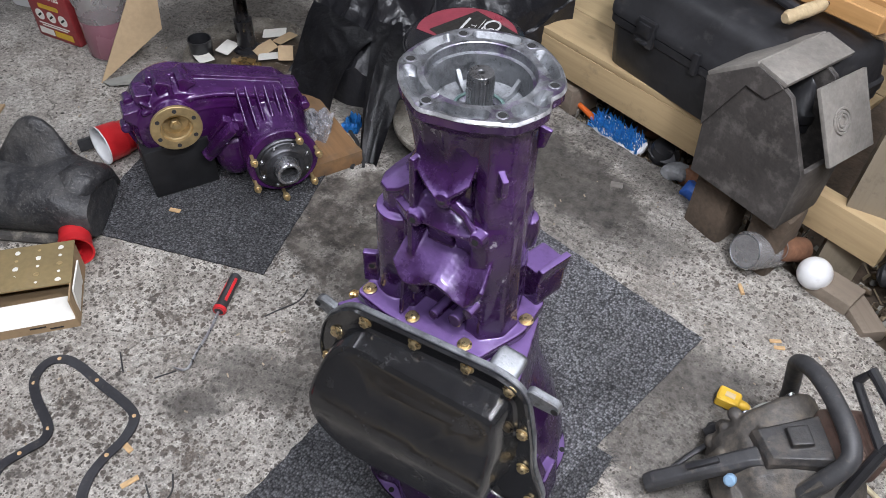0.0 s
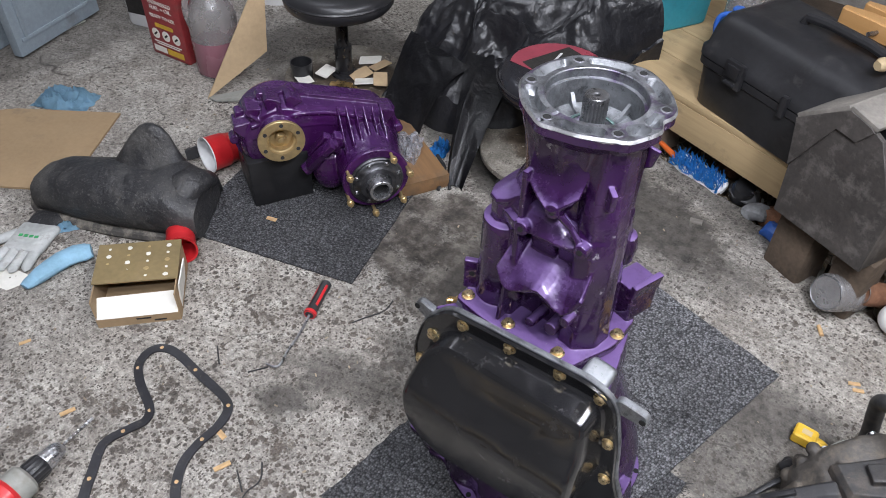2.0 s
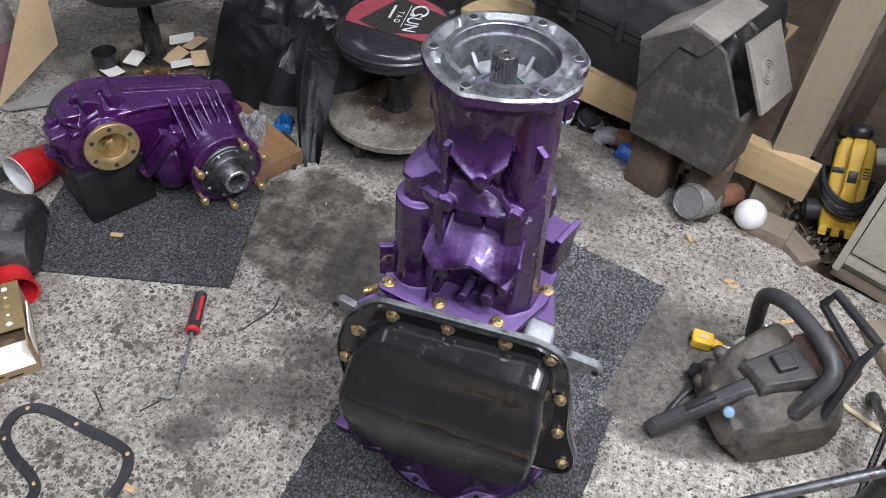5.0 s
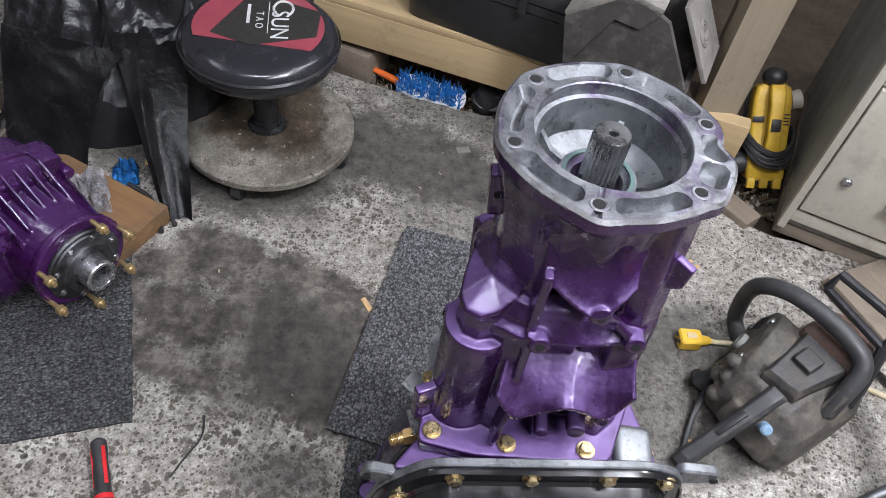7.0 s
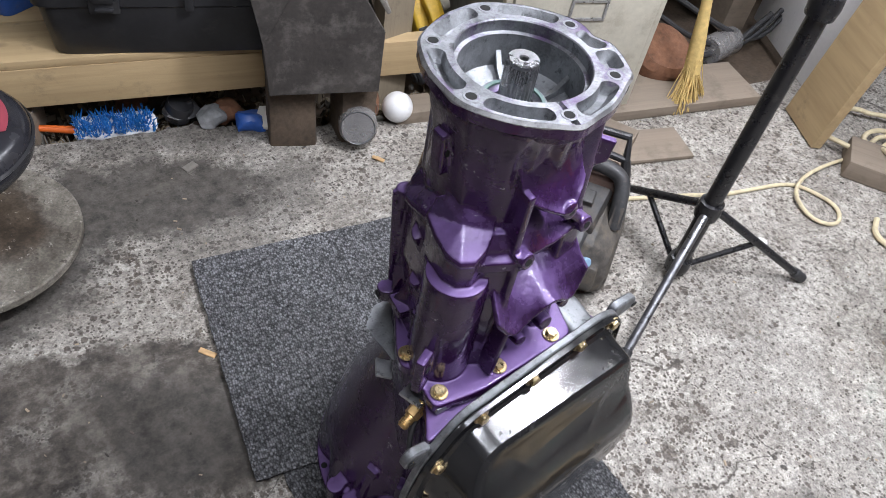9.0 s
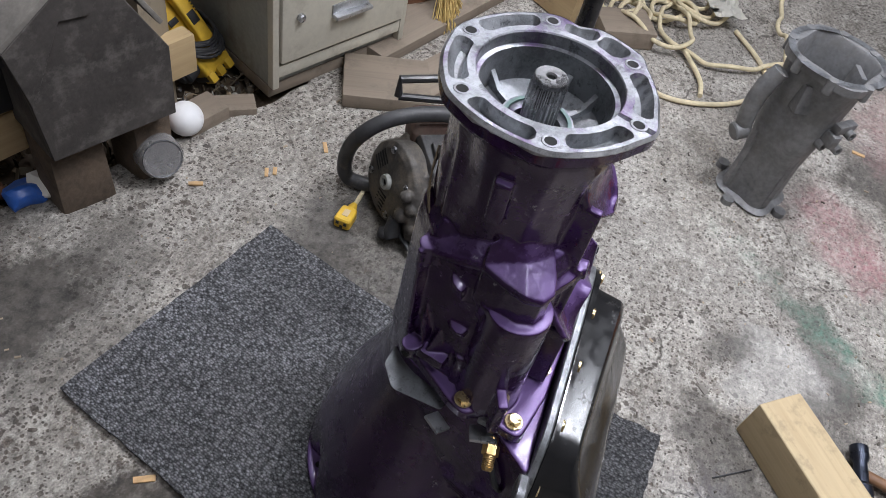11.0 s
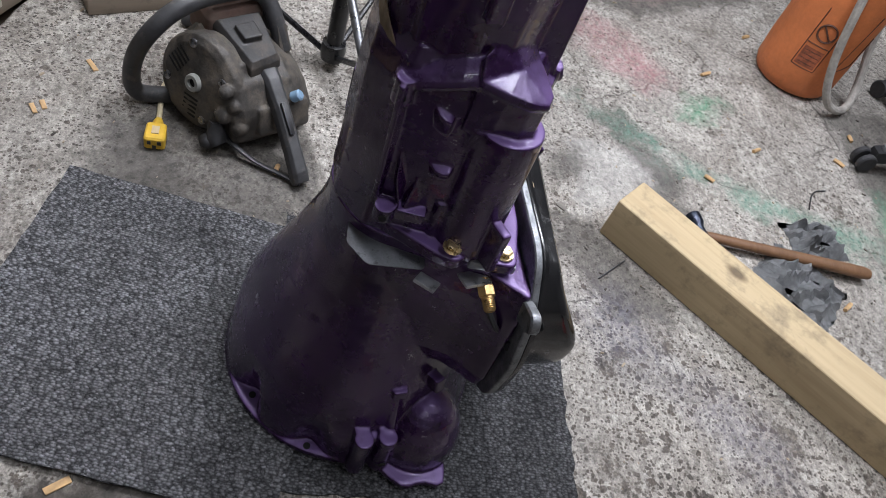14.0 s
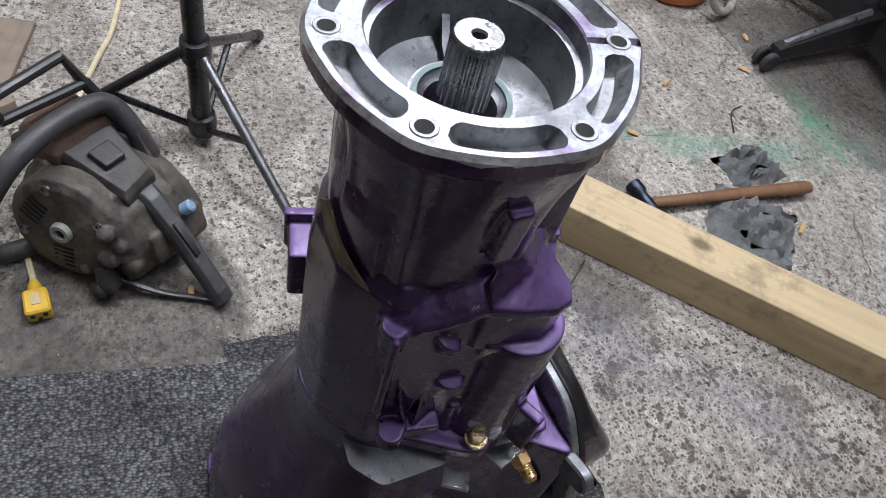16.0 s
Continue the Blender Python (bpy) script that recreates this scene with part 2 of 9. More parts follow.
    n.link(n.co, bend.inputs["Vector"])
    n.link(bend.outputs["Color"], warp.inputs[0])
    warp.inputs[1].default_value = (0.12, 0.12, 0)
    n.link(n.co, warp.inputs[2])
    crack = n.ramp(n.voronoi(2.6, "DISTANCE_TO_EDGE", warp.outputs[0]).outputs["Distance"], (0.0, 0.9), (0.006, 0.0))
    crack = n.math("MULTIPLY", crack, n.ramp(n.noise(3.3, 3), (0.5, 0.0), (0.55, 1.0)))
    col = n.mix(crack, col, (0.05, 0.043, 0.037))
    # the footprint of a mat, then oil, with shade painted into two of the spots
    brown = n.ramp(n.noise(20, 9, 0.72), (0.38, (0.022, 0.018, 0.015)), (0.5, (0.07, 0.06, 0.05)), (0.62, (0.17, 0.152, 0.13)))
    oily = n.ramp(n.noise(30, 9, 0.74), (0.36, (0.022, 0.02, 0.018)), (0.64, (0.10, 0.09, 0.078)))
    mat = patch([(-0.67, 0.342), (-0.57, 0.506), (-0.206, 0.36), (-0.18, 0.05), (-0.33, 0.08), (-0.57, 0.114)], 0.012)
    col = n.mix(n.math("MULTIPLY", mat, n.ramp(n.noise(13, 9, 0.7, n.mapped((7, 3, 0))), (0.52, 0.96), (0.6, 0.6))), col, brown)
    scrub = patch([(0.583, -0.43), (0.585, -0.66), (0.48, -0.63), (0.367, -0.414)], 0.015)
    col = n.mix(n.math("MULTIPLY", scrub, 0.32), col, (0.50, 0.495, 0.475))
    for x, y, rx, ry, turn, amount in (
        # first: the transmission's shadow painted in; third: oil plus shade round the stool
        (-0.30, 0.22, 0.15, 0.09, -40, 0.8), (-0.2, 0.75, 0.26, 0.11, -18, 0.9), (-0.50, 0.72, 0.24, 0.21, 0, 0.85), (-0.62, 0.78, 0.3, 0.22, 0, 0.7),
        (-0.02, 0.62, 0.18, 0.10, 20, 0.5), (0.36, 0.24, 0.17, 0.17, 0, 0.75), (0.30, 0.36, 0.12, 0.07, 30, 0.6), (-0.42, -0.25, 0.05, 0.035, 0, 0.8),
        (-0.36, -0.12, 0.12, 0.05, 20, 0.7), (-0.3, 0.02, 0.08, 0.05, 0, 0.7), (0.26, -0.45, 0.15, 0.06, 40, 0.7), (0.50, -0.42, 0.06, 0.05, 0, 0.7),
        (0.60, -0.60, 0.16, 0.045, 35, 0.65), (0.42, -0.64, 0.10, 0.05, 10, 0.6), (1.35, -0.9, 0.12, 0.36, 30, 0.75), (0.55, -1.4, 0.4, 0.2, 20, 0.7), (-1.3, 0.75, 0.3, 0.25, 0, 0.6), (-2.3, 0.2, 0.4, 0.6, 0, 0.5),
        (-0.50, -0.75, 0.12, 0.07, 30, 0.7), (-0.30, -0.52, 0.08, 0.05, 50, 0.6), (0.12, 0.86, 0.5, 0.07, -14, 0.6), (-1.05, -0.6, 0.12, 0.08, 0, 0.6), (1.25, -0.35, 0.10, 0.06, 30, 0.6),
    ):
        col = n.mix(n.math("MULTIPLY", spot(x, y, rx, ry, turn), amount), col, oily)
    # oversprays, thin enough to let the concrete show
    grain = n.ramp(n.noise(60, 8, 0.75), (0.40, 0.25), (0.56, 1.0))
    for x, y, rx, ry, turn, amount, paint in (
        (0.95, -0.61, 0.13, 0.09, 35, 0.34, (0.46, 0.20, 0.22)), (0.88, -0.67, 0.07, 0.05, 35, 0.3, (0.40, 0.14, 0.17)), (1.02, -0.53, 0.08, 0.06, 0, 0.25, (0.46, 0.22, 0.24)), (1.45, -0.75, 0.2, 0.14, 0, 0.3, (0.5, 0.24, 0.26)),
        (0.775, -0.79, 0.05, 0.028, -60, 0.85, (0.07, 0.27, 0.15)), (0.61, -0.65, 0.15, 0.016, 58, 0.6, (0.10, 0.24, 0.18)), (0.50, -0.865, 0.13, 0.016, 68, 0.6, (0.10, 0.25, 0.18)), (0.435, -1.08, 0.12, 0.016, 80, 0.55, (0.1, 0.25, 0.18)),
        (0.49, -1.21, 0.05, 0.03, 0, 0.7, (0.08, 0.28, 0.17)), (0.105, -0.47, 0.10, 0.05, 40, 0.4, (0.11, 0.11, 0.16)), (-0.05, -0.64, 0.09, 0.05, 40, 0.4, (0.12, 0.115, 0.16)),
    ):
        m = n.math("MULTIPLY", n.math("MULTIPLY", spot(x, y, rx, ry, turn, 0.035), amount), grain)
        col = n.mix(m, col, paint)
    rough = n.ramp(n.noise(6, 6, 0.7), (0.35, 0.6), (0.6, 0.9))
    h = n.mix(0.5, n.mix(0.4, fine, grit), n.mix(0.5, crust, pale))
    nrm = n.bump(h, 0.5, 0.003)
    nrm = n.bump(n.math("SUBTRACT", 1.0, n.math("MAXIMUM", pits, chips)), 0.5, 0.003, nrm)
    return n.set(Base_Color=col, Roughness=rough, Normal=nrm)


def carpet(name, dust, light=0.16):
    """Looped grey carpet tile: dark base tone, pale loop tips, darker between loops, white dust."""
    n = Nodes(name)
    loops = n.voronoi(265, co=n.mapped(scale=(1, 0.72, 1)), rnd=0.85)
    pick = n.t.nodes.new("ShaderNodeSeparateColor")
    n.link(loops.outputs["Color"], pick.inputs[0])
    tips = n.math("ADD", n.math("MULTIPLY", pick.outputs[0], 0.40), n.math("MULTIPLY", n.noise(480, 3, 0.6), 0.75))
    worn = n.noise(7, 5, 0.7)
    col = n.ramp(tips, (0.30, (0.045, 0.045, 0.049)), (0.6, (light * 0.5, light * 0.5, light * 0.52)), (0.95, (light, light, light * 1.04)))
    blot = n.ramp(worn, (0.45, 0.0), (0.7, dust))
    col = n.mix(n.math("MULTIPLY", blot, n.ramp(tips, (0.45, 0.0), (0.8, 0.8))), col, (0.42, 0.43, 0.46))
    col = n.mix(n.ramp(n.noise(4, 5, 0.7, n.mapped((4, 1, 0))), (0.5, 0.0), (0.66, 0.5)), col, (0.035, 0.035, 0.038))
    flecks = n.ramp(n.noise(260, 3, 0.5, n.mapped((2, 6, 0))), (0.66, 0.0), (0.70, 0.6 * dust))
    col = n.mix(flecks, col, (0.5, 0.5, 0.52))
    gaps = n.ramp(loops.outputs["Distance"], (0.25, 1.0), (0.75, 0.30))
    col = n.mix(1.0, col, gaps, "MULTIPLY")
    nrm = n.bump(n.math("SUBTRACT", 1.0, loops.outputs["Distance"]), 0.9, 0.004)
    return n.set(Base_Color=col, Roughness=0.95, Normal=nrm, Specular_IOR_Level=0.2)


CONCRETE = concrete()
DIRT = plain("packed_dirt", (0.09, 0.065, 0.045), 0.95, scale=14, spread=0.5, bump=0.8)
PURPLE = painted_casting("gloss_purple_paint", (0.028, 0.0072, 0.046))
# near-black discs and bars: the shade inside holes put in as colour
VOID = plain("drilled_hole_dark", (0.006, 0.006, 0.006), 0.9, bump=0.0)
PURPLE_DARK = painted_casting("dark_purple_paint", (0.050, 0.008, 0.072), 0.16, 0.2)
ALU = machined("machined_aluminium", (0.32, 0.33, 0.35), 0.47, grime=0.55, smear=0.6)
ALU_CAST = machined("cast_aluminium", (0.29, 0.30, 0.315), 0.52, grime=0.5)
RETAINER = machined("dark_steel_retainer", (0.13, 0.13, 0.14), 0.45, grime=0.5)
STEEL = machined("oiled_steel", (0.33, 0.33, 0.34), 0.3, grime=0.4)
STEEL_BRIGHT = machined("bright_steel", (0.6, 0.6, 0.62), 0.22)
GOLD = machined("yellow_zinc_plating", (0.66, 0.52, 0.30), 0.3, grime=0.35)
YOKE_GOLD = plain("gold_spray_paint", (0.46, 0.34, 0.17), 0.4, 0.7, scale=20, spread=0.3)
TARNISHED = plain("tarnished_brass", (0.16, 0.12, 0.075), 0.5, 0.5, scale=60, spread=0.5, bump=0.5)
BRASS = machined("brass", (0.66, 0.45, 0.2), 0.3)
BLACK_GLOSS = plain("gloss_black_paint", (0.010, 0.010, 0.011), 0.17, 0.0, scale=14, bump=0.04, coat=0.2, dirt=0.1, dirt_color=(0.055, 0.052, 0.05))
BLACK_RUBBER = plain("black_rubber", (0.026, 0.026, 0.028), 0.55, scale=20, spread=0.45, dirt=0.25, dirt_color=(0.075, 0.07, 0.065))
GREY_RUBBER = plain("worn_black_grip", (0.036, 0.036, 0.038), 0.5, scale=20, spread=0.4, dirt=0.25, dirt_color=(0.15, 0.13, 0.11))
CAKED_BLACK = plain("caked_black_plastic", (0.03, 0.029, 0.029), 0.5, scale=14, spread=0.5, dirt=0.45, dirt_color=(0.11, 0.092, 0.075), bump=0.5)
BLACK_PLASTIC = plain("dusty_black_plastic", (0.02, 0.02, 0.022), 0.38, scale=9, spread=0.4, dirt=0.14, dirt_color=(0.10, 0.095, 0.09))
OILY_PLASTIC = plain("oily_sawdust_plastic", (0.055, 0.049, 0.043), 0.6, scale=18, spread=0.6, dirt=0.5, dirt_color=(0.15, 0.125, 0.095), bump=0.8)
VINYL = plain("black_vinyl", (0.02, 0.02, 0.022), 0.35, scale=10, spread=0.3, bump=0.2, dirt=0.12, dirt_color=(0.12, 0.11, 0.11))
SHEET_PLASTIC = creased("black_plastic_sheet", (0.010, 0.010, 0.012), 0.34, 0.4, (0.034, 0.034, 0.038), 9, 0.010)
BOOT_RUBBER = creased("dusty_boot_rubber", (0.022, 0.022, 0.024), 0.5, 0.55, (0.10, 0.095, 0.088), 11, 0.014)
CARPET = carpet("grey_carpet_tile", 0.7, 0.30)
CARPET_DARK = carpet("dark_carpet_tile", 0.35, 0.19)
LUMBER = wood("fresh_lumber", (0.55, 0.44, 0.27), (0.34, 0.235, 0.125), dirt=0.5)
LUMBER_SHELF = wood("shelf_lumber", (0.50, 0.375, 0.21), (0.31, 0.205, 0.10), dirt=0.3)
BRACE_WOOD = wood("brace_timber", (0.30, 0.25, 0.18), (0.18, 0.14, 0.09), dirt=0.35, axis="z")
OLD_WOOD = wood("grey_weathered_wood", (0.27, 0.22, 0.17), (0.15, 0.115, 0.085), dirt=0.45)
SCORCHED_WOOD = wood("scorched_plank", (0.26, 0.145, 0.065), (0.09, 0.045, 0.02), rough=0.6, dirt=0.6)
ORANGE_WOOD = wood("orange_varnished_wood", (0.52, 0.30, 0.12), (0.34, 0.17, 0.05), rough=0.45, dirt=0.1)
HANDLE_WOOD = wood("hammer_handle_wood", (0.21, 0.11, 0.055), (0.10, 0.045, 0.02), rough=0.5, dirt=0.4)
DARK_BOARD = plain("dusty_dark_board", (0.05, 0.044, 0.04), 0.7, scale=10, spread=0.5, dirt=0.38, dirt_color=(0.17, 0.155, 0.14), bump=0.4)
PALE_BOARD = plain("dusty_pale_roof", (0.19, 0.175, 0.155), 0.85, scale=9, spread=0.4, dirt=0.3, dirt_color=(0.14, 0.12, 0.1), bump=0.4)
CARDBOARD = plain("brown_cardboard", (0.33, 0.23, 0.13), 0.85, scale=4, spread=0.15, bump=0.1, dirt=0.1)
TAN_CARDBOARD = plain("tan_cardboard", (0.48, 0.35, 0.21), 0.85, scale=4, spread=0.15, bump=0.1)
PAPER = plain("white_paper", (0.72, 0.70, 0.64), 0.8, scale=10, spread=0.1, dirt=0.1, dirt_color=(0.5, 0.42, 0.25))
CREAM = plain("dirty_cream_paint", (0.50, 0.47, 0.39), 0.55, scale=6, spread=0.15, dirt=0.3, dirt_color=(0.26, 0.22, 0.17), bump=0.15)
GREY_PAINT = plain("grey_steel_paint", (0.27, 0.275, 0.25), 0.6, scale=6, spread=0.25, dirt=0.3)
RED = plain("red_plastic", (0.55, 0.02, 0.025), 0.35, scale=10, spread=0.12, bump=0.03)
RED_TIN = plain("red_printed_tin", (0.27, 0.035, 0.038), 0.4, scale=8, spread=0.3, bump=0.2, dirt=0.2)
WHITE_PLASTIC = plain("white_plastic", (0.72, 0.72, 0.72), 0.4, scale=10, spread=0.08, bump=0.03, dirt=0.08)
YELLOW = plain("yellow_plastic", (0.62, 0.39, 0.035), 0.45, scale=14, spread=0.2, bump=0.08, dirt=0.2)
BLUE = plain("blue_plastic", (0.03, 0.11, 0.42), 0.4, scale=14, spread=0.25, bump=0.1, dirt=0.1)
BLUE_BRISTLE = plain("blue_brush_bristle", (0.02, 0.20, 0.55), 0.6, scale=60, spread=0.5, bump=0.8)
SEAL = plain("grey_green_seal", (0.09, 0.15, 0.14), 0.5, scale=30)
TEAL = plain("teal_plastic", (0.03, 0.24, 0.30), 0.5, scale=8, spread=0.2, dirt=0.15)
ORANGE = plain("orange_plastic", (0.72, 0.14, 0.02), 0.5, scale=10, spread=0.1)
ORANGE_SKIN = plain("worn_orange_vinyl", (0.56, 0.17, 0.055), 0.6, scale=9, spread=0.2, bump=0.15, dirt=0.12, dirt_color=(0.3, 0.12, 0.06))
ROPE = plain("cream_braided_rope", (0.58, 0.50, 0.33), 0.85, scale=30, spread=0.25, bump=0.4, dirt=0.15)
GREY_ROPE = plain("grey_braided_rope", (0.34, 0.32, 0.29), 0.85, scale=40, spread=0.35, bump=0.5)
RAG_BLUE = plain("blue_shop_towel", (0.24, 0.42, 0.55), 0.9, scale=20, spread=0.2, bump=0.3)
RAG_GREY = plain("grey_oily_rag", (0.24, 0.245, 0.25), 0.9, scale=14, spread=0.5, bump=0.4)
GLOVE_GREY = plain("grey_knit_glove", (0.42, 0.43, 0.42), 0.9, scale=20, spread=0.25, bump=0.5, dirt=0.2)
STRAW = plain("broom_straw", (0.56, 0.40, 0.15), 0.8, scale=40, spread=0.3)
DEEP_BLACK = plain("matt_black_box", (0.01, 0.01, 0.011), 0.5, scale=12, spread=0.4)
PIPE_BLACK = plain("black_tube_paint", (0.014, 0.014, 0.016), 0.3, scale=20, spread=0.3, dirt=0.1, dirt_color=(0.1, 0.09, 0.08))
BARE_TUBE = machined("scuffed_bare_tube", (0.55, 0.56, 0.58), 0.35)
# for one tripod leg: a bright reflection put in as paler metal
PALER_LEG = machined("paler_dark_tube", (0.24, 0.245, 0.26), 0.34)
CHIPPED = machined("chipped_bare_rim", (0.5, 0.5, 0.51), 0.5, grime=0.6)
ZINC = machined("dull_zinc_sheet", (0.30, 0.31, 0.33), 0.55)
RUST = plain("rusty_steel", (0.19, 0.09, 0.05), 0.8, 0.2, scale=16, spread=0.5, bump=0.5)
OLD_CASTING = plain("sooty_casting", (0.2, 0.2, 0.203), 0.5, 0.3, scale=9, spread=0.5, bump=0.4, dirt=0.35, dirt_color=(0.17, 0.16, 0.145))
CEILING_PAINT = plain("dull_white_ceiling", (0.66, 0.66, 0.66), 0.85, scale=3, spread=0.2, dirt=0.15)
WALL_PAINT = plain("grimy_wall_board", (0.30, 0.285, 0.265), 0.85, scale=3, spread=0.3, dirt=0.3)
GLASSY = plain("clouded_plastic", (0.55, 0.53, 0.52), 0.25, scale=8, spread=0.1)
GLASSY.node_tree.nodes["Principled BSDF"].inputs["Transmission Weight"].default_value = 0.7
CLEAR_BAG = plain("clear_crinkled_bag", (0.75, 0.75, 0.78), 0.18, scale=25, spread=0.1, bump=0.6)
CLEAR_BAG.node_tree.nodes["Principled BSDF"].inputs["Transmission Weight"].default_value = 0.75
PINK_FLUID = plain("pink_fluid", (0.27, 0.12, 0.15), 0.25, scale=5, spread=0.08, bump=0.0)
CHIP = plain("tan_wood_chip", (0.55, 0.36, 0.18), 0.85, scale=40, spread=0.3)
MAROON = plain("maroon_vinyl", (0.27, 0.05, 0.07), 0.35, scale=10, spread=0.25, dirt=0.15, dirt_color=(0.2, 0.15, 0.15))
INK = plain("black_ink", (0.02, 0.018, 0.016), 0.7, scale=40, spread=0.3)
PALE_INK = plain("pale_grey_print", (0.55, 0.55, 0.55), 0.6, scale=40, spread=0.2)


# ---------------------------------------------------------------- mesh helpers
def box(bm, sx, sy, sz, m=None, bevel=0.0, seg=2):
    """A box round the origin of m, with rounded edges."""
    tmp = bmesh.new()
    bmesh.ops.create_cube(tmp, size=1.0)
    bmesh.ops.scale(tmp, vec=(sx, sy, sz), verts=tmp.verts)
    if bevel:
        bmesh.ops.bevel(tmp, geom=tmp.edges[:], offset=bevel, segments=seg, profile=0.6, affect="EDGES")
    return merge(bm, tmp, m)


def merge(bm, tmp, m=None):
    if m is not None:
        bmesh.ops.transform(tmp, matrix=m, verts=tmp.verts)
    me = bpy.data.meshes.new("tmp")
    tmp.to_mesh(me)
    tmp.free()
    bm.from_mesh(me)
    bpy.data.meshes.remove(me)


def ring_faces(bm, a, b):
    k = len(a)
    for i in range(k):
        bm.faces.new((a[i], a[(i + 1) % k], b[(i + 1) % k], b[i]))


def loft(bm, rings, m=None, caps=(True, True), closed=False):
    """Skins rings of equally many points."""
    rows = [[bm.verts.new(m @ Vector(p) if m is not None else Vector(p)) for p in r] for r in rings]
    for a, b in zip(rows, rows[1:]):
        ring_faces(bm, a, b)
    if closed:
        ring_faces(bm, rows[-1], rows[0])
    else:
        if caps[0]:
            bm.faces.new(list(reversed(rows[0])))
        if caps[1]:
            bm.faces.new(rows[-1])
    return rows


def lathe(bm, profile, seg=32, m=None, caps=(True, True)):
    rings = [[(r * math.cos(2 * math.pi * i / seg), r * math.sin(2 * math.pi * i / seg), z) for i in range(seg)] for r, z in profile]
    return loft(bm, rings, m, caps)


def cyl(bm, r, z0, z1, seg=20, m=None, bevel=0.0, r2=None):
    r2 = r if r2 is None else r2
    prof = [(r - bevel, z0), (r, z0 + bevel), (r2, z1 - bevel), (r2 - bevel, z1)] if bevel else [(r, z0), (r2, z1)]
    return lathe(bm, prof, seg, m)


def pipe(bm, pts, r, seg=10, caps=True, smooth=0, flat=1.0):
    """A tube along points, of one radius or one each; smooth rounds the corners."""
    pts = [Vector(p) for p in pts]
    for _ in range(smooth):
        out = [pts[0]]
        for a, b in zip(pts, pts[1:]):
            out += [a.lerp(b, 0.25), a.lerp(b, 0.75)]
        pts = out + [pts[-1]]
    radii = r if hasattr(r, "__len__") else [r] * len(pts)
    if len(radii) != len(pts):
        old = np.linspace(0, 1, len(radii))
        radii = np.interp(np.linspace(0, 1, len(pts)), old, radii)
    rings, side = [], None
    for i, p in enumerate(pts):
        d = (pts[min(i + 1, len(pts) - 1)] - pts[max(i - 1, 0)]).normalized()
        if side is None:
            side = d.cross(Vector((0, 0, 1)))
            if side.length < 0.1:
                side = d.cross(Vector((1, 0, 0)))
        side = (side - d * side.dot(d)).normalized()
        up = side.cross(d)
        rings.append([p + (side * math.cos(a) + up * math.sin(a) * flat) * radii[i] for a in (2 * math.pi * k / seg for k in range(seg))])
    return loft(bm, rings, None, (caps, caps))


def rounded(pts, r, seg=4):
    """A closed outline with its corners rounded."""
    out, k = [], len(pts)
    for i in range(k):
        p, a, b = Vector(pts[i]), Vector(pts[i - 1]), Vector(pts[(i + 1) % k])
        ri = r[i] if hasattr(r, "__len__") else r
        da, db = (a - p), (b - p)
        ra = min(ri, da.length * 0.48)
        rb = min(ri, db.length * 0.48)
        s, e = p + da.normalized() * ra, p + db.normalized() * rb
        for j in range(seg + 1):
            t = j / seg
            out.append((s * (1 - t) + p * t) * (1 - t) + (p * (1 - t) + e * t) * t)
    return out


def shrunk(pts, d):
    """The outline moved inwards by about d (counter-clockwise outlines)."""
    k, out = len(pts), []
    for i in range(k):
        t = (Vector(pts[(i + 1) % k]) - Vector(pts[i - 1])).normalized()
        out.append(Vector(pts[i]) + Vector((-t.y, t.x)) * d)
    return out


def prism(bm, outline, z0, z1, m=None, bevel=0.0):
    """A plate with that outline, its rims eased."""
    rings = []
    if bevel:
        ins = shrunk(outline, bevel)
        rings = [[(p[0], p[1], z0) for p in ins], [(p[0], p[1], z0 + bevel) for p in outline], [(p[0], p[1], z1 - bevel) for p in outline], [(p[0], p[1], z1) for p in ins]]
    else:
        rings = [[(p[0], p[1], z) for p in outline] for z in (z0, z1)]
    return loft(bm, rings, m)


def ball(bm, r, m=None, u=16, v=10, squash=(1, 1, 1)):
    tmp = bmesh.new()
    bmesh.ops.create_uvsphere(tmp, u_segments=u, v_segments=v, radius=r)
    bmesh.ops.scale(tmp, vec=squash, verts=tmp.verts)
    merge(bm, tmp, m)


def rough_up(bm, amount, scale, seed=0.0):
    for v in bm.verts:
        v.co += Vector(noise.noise_vector(v.co * scale + Vector((seed, seed, seed)))) * amount


def finish(bm, name, material, sharp=35.0):
    bmesh.ops.recalc_face_normals(bm, faces=bm.faces)
    lim = radians(sharp)
    for f in bm.faces:
        f.smooth = True
    for e in bm.edges:
        e.smooth = len(e.link_faces) == 2 and e.calc_face_angle(0.0) < lim
    me = bpy.data.meshes.new(name)
    bm.to_mesh(me)
    bm.free()
    for one in material if isinstance(material, (list, tuple)) else [material]:
        me.materials.append(one)
    return me


def part(name, bm, material, parent=None, label="", m=None, sharp=35.0):
    """Links a bmesh as one mesh object under a thing or a part."""
    ob = new(name, finish(bm, name, material, sharp))
    if parent is not None:
        ob.parent = parent
    if m is not None:
        ob.matrix_basis = m
    if label:
        ob["label"] = label
    return ob


def whole(name, bm, material, label, category, m=None, group="", kind="", sharp=35.0):
    """A thing that is one mesh."""
    return tagged(part(name, bm, material, None, "", m, sharp), label, category, group, kind)


def thing(name, label, category, m=None, group="", kind=""):
    ob = new(name)
    ob.empty_display_size = 0.05
    if m is not None:
        ob.matrix_basis = m
    return tagged(ob, label, category, group, kind)


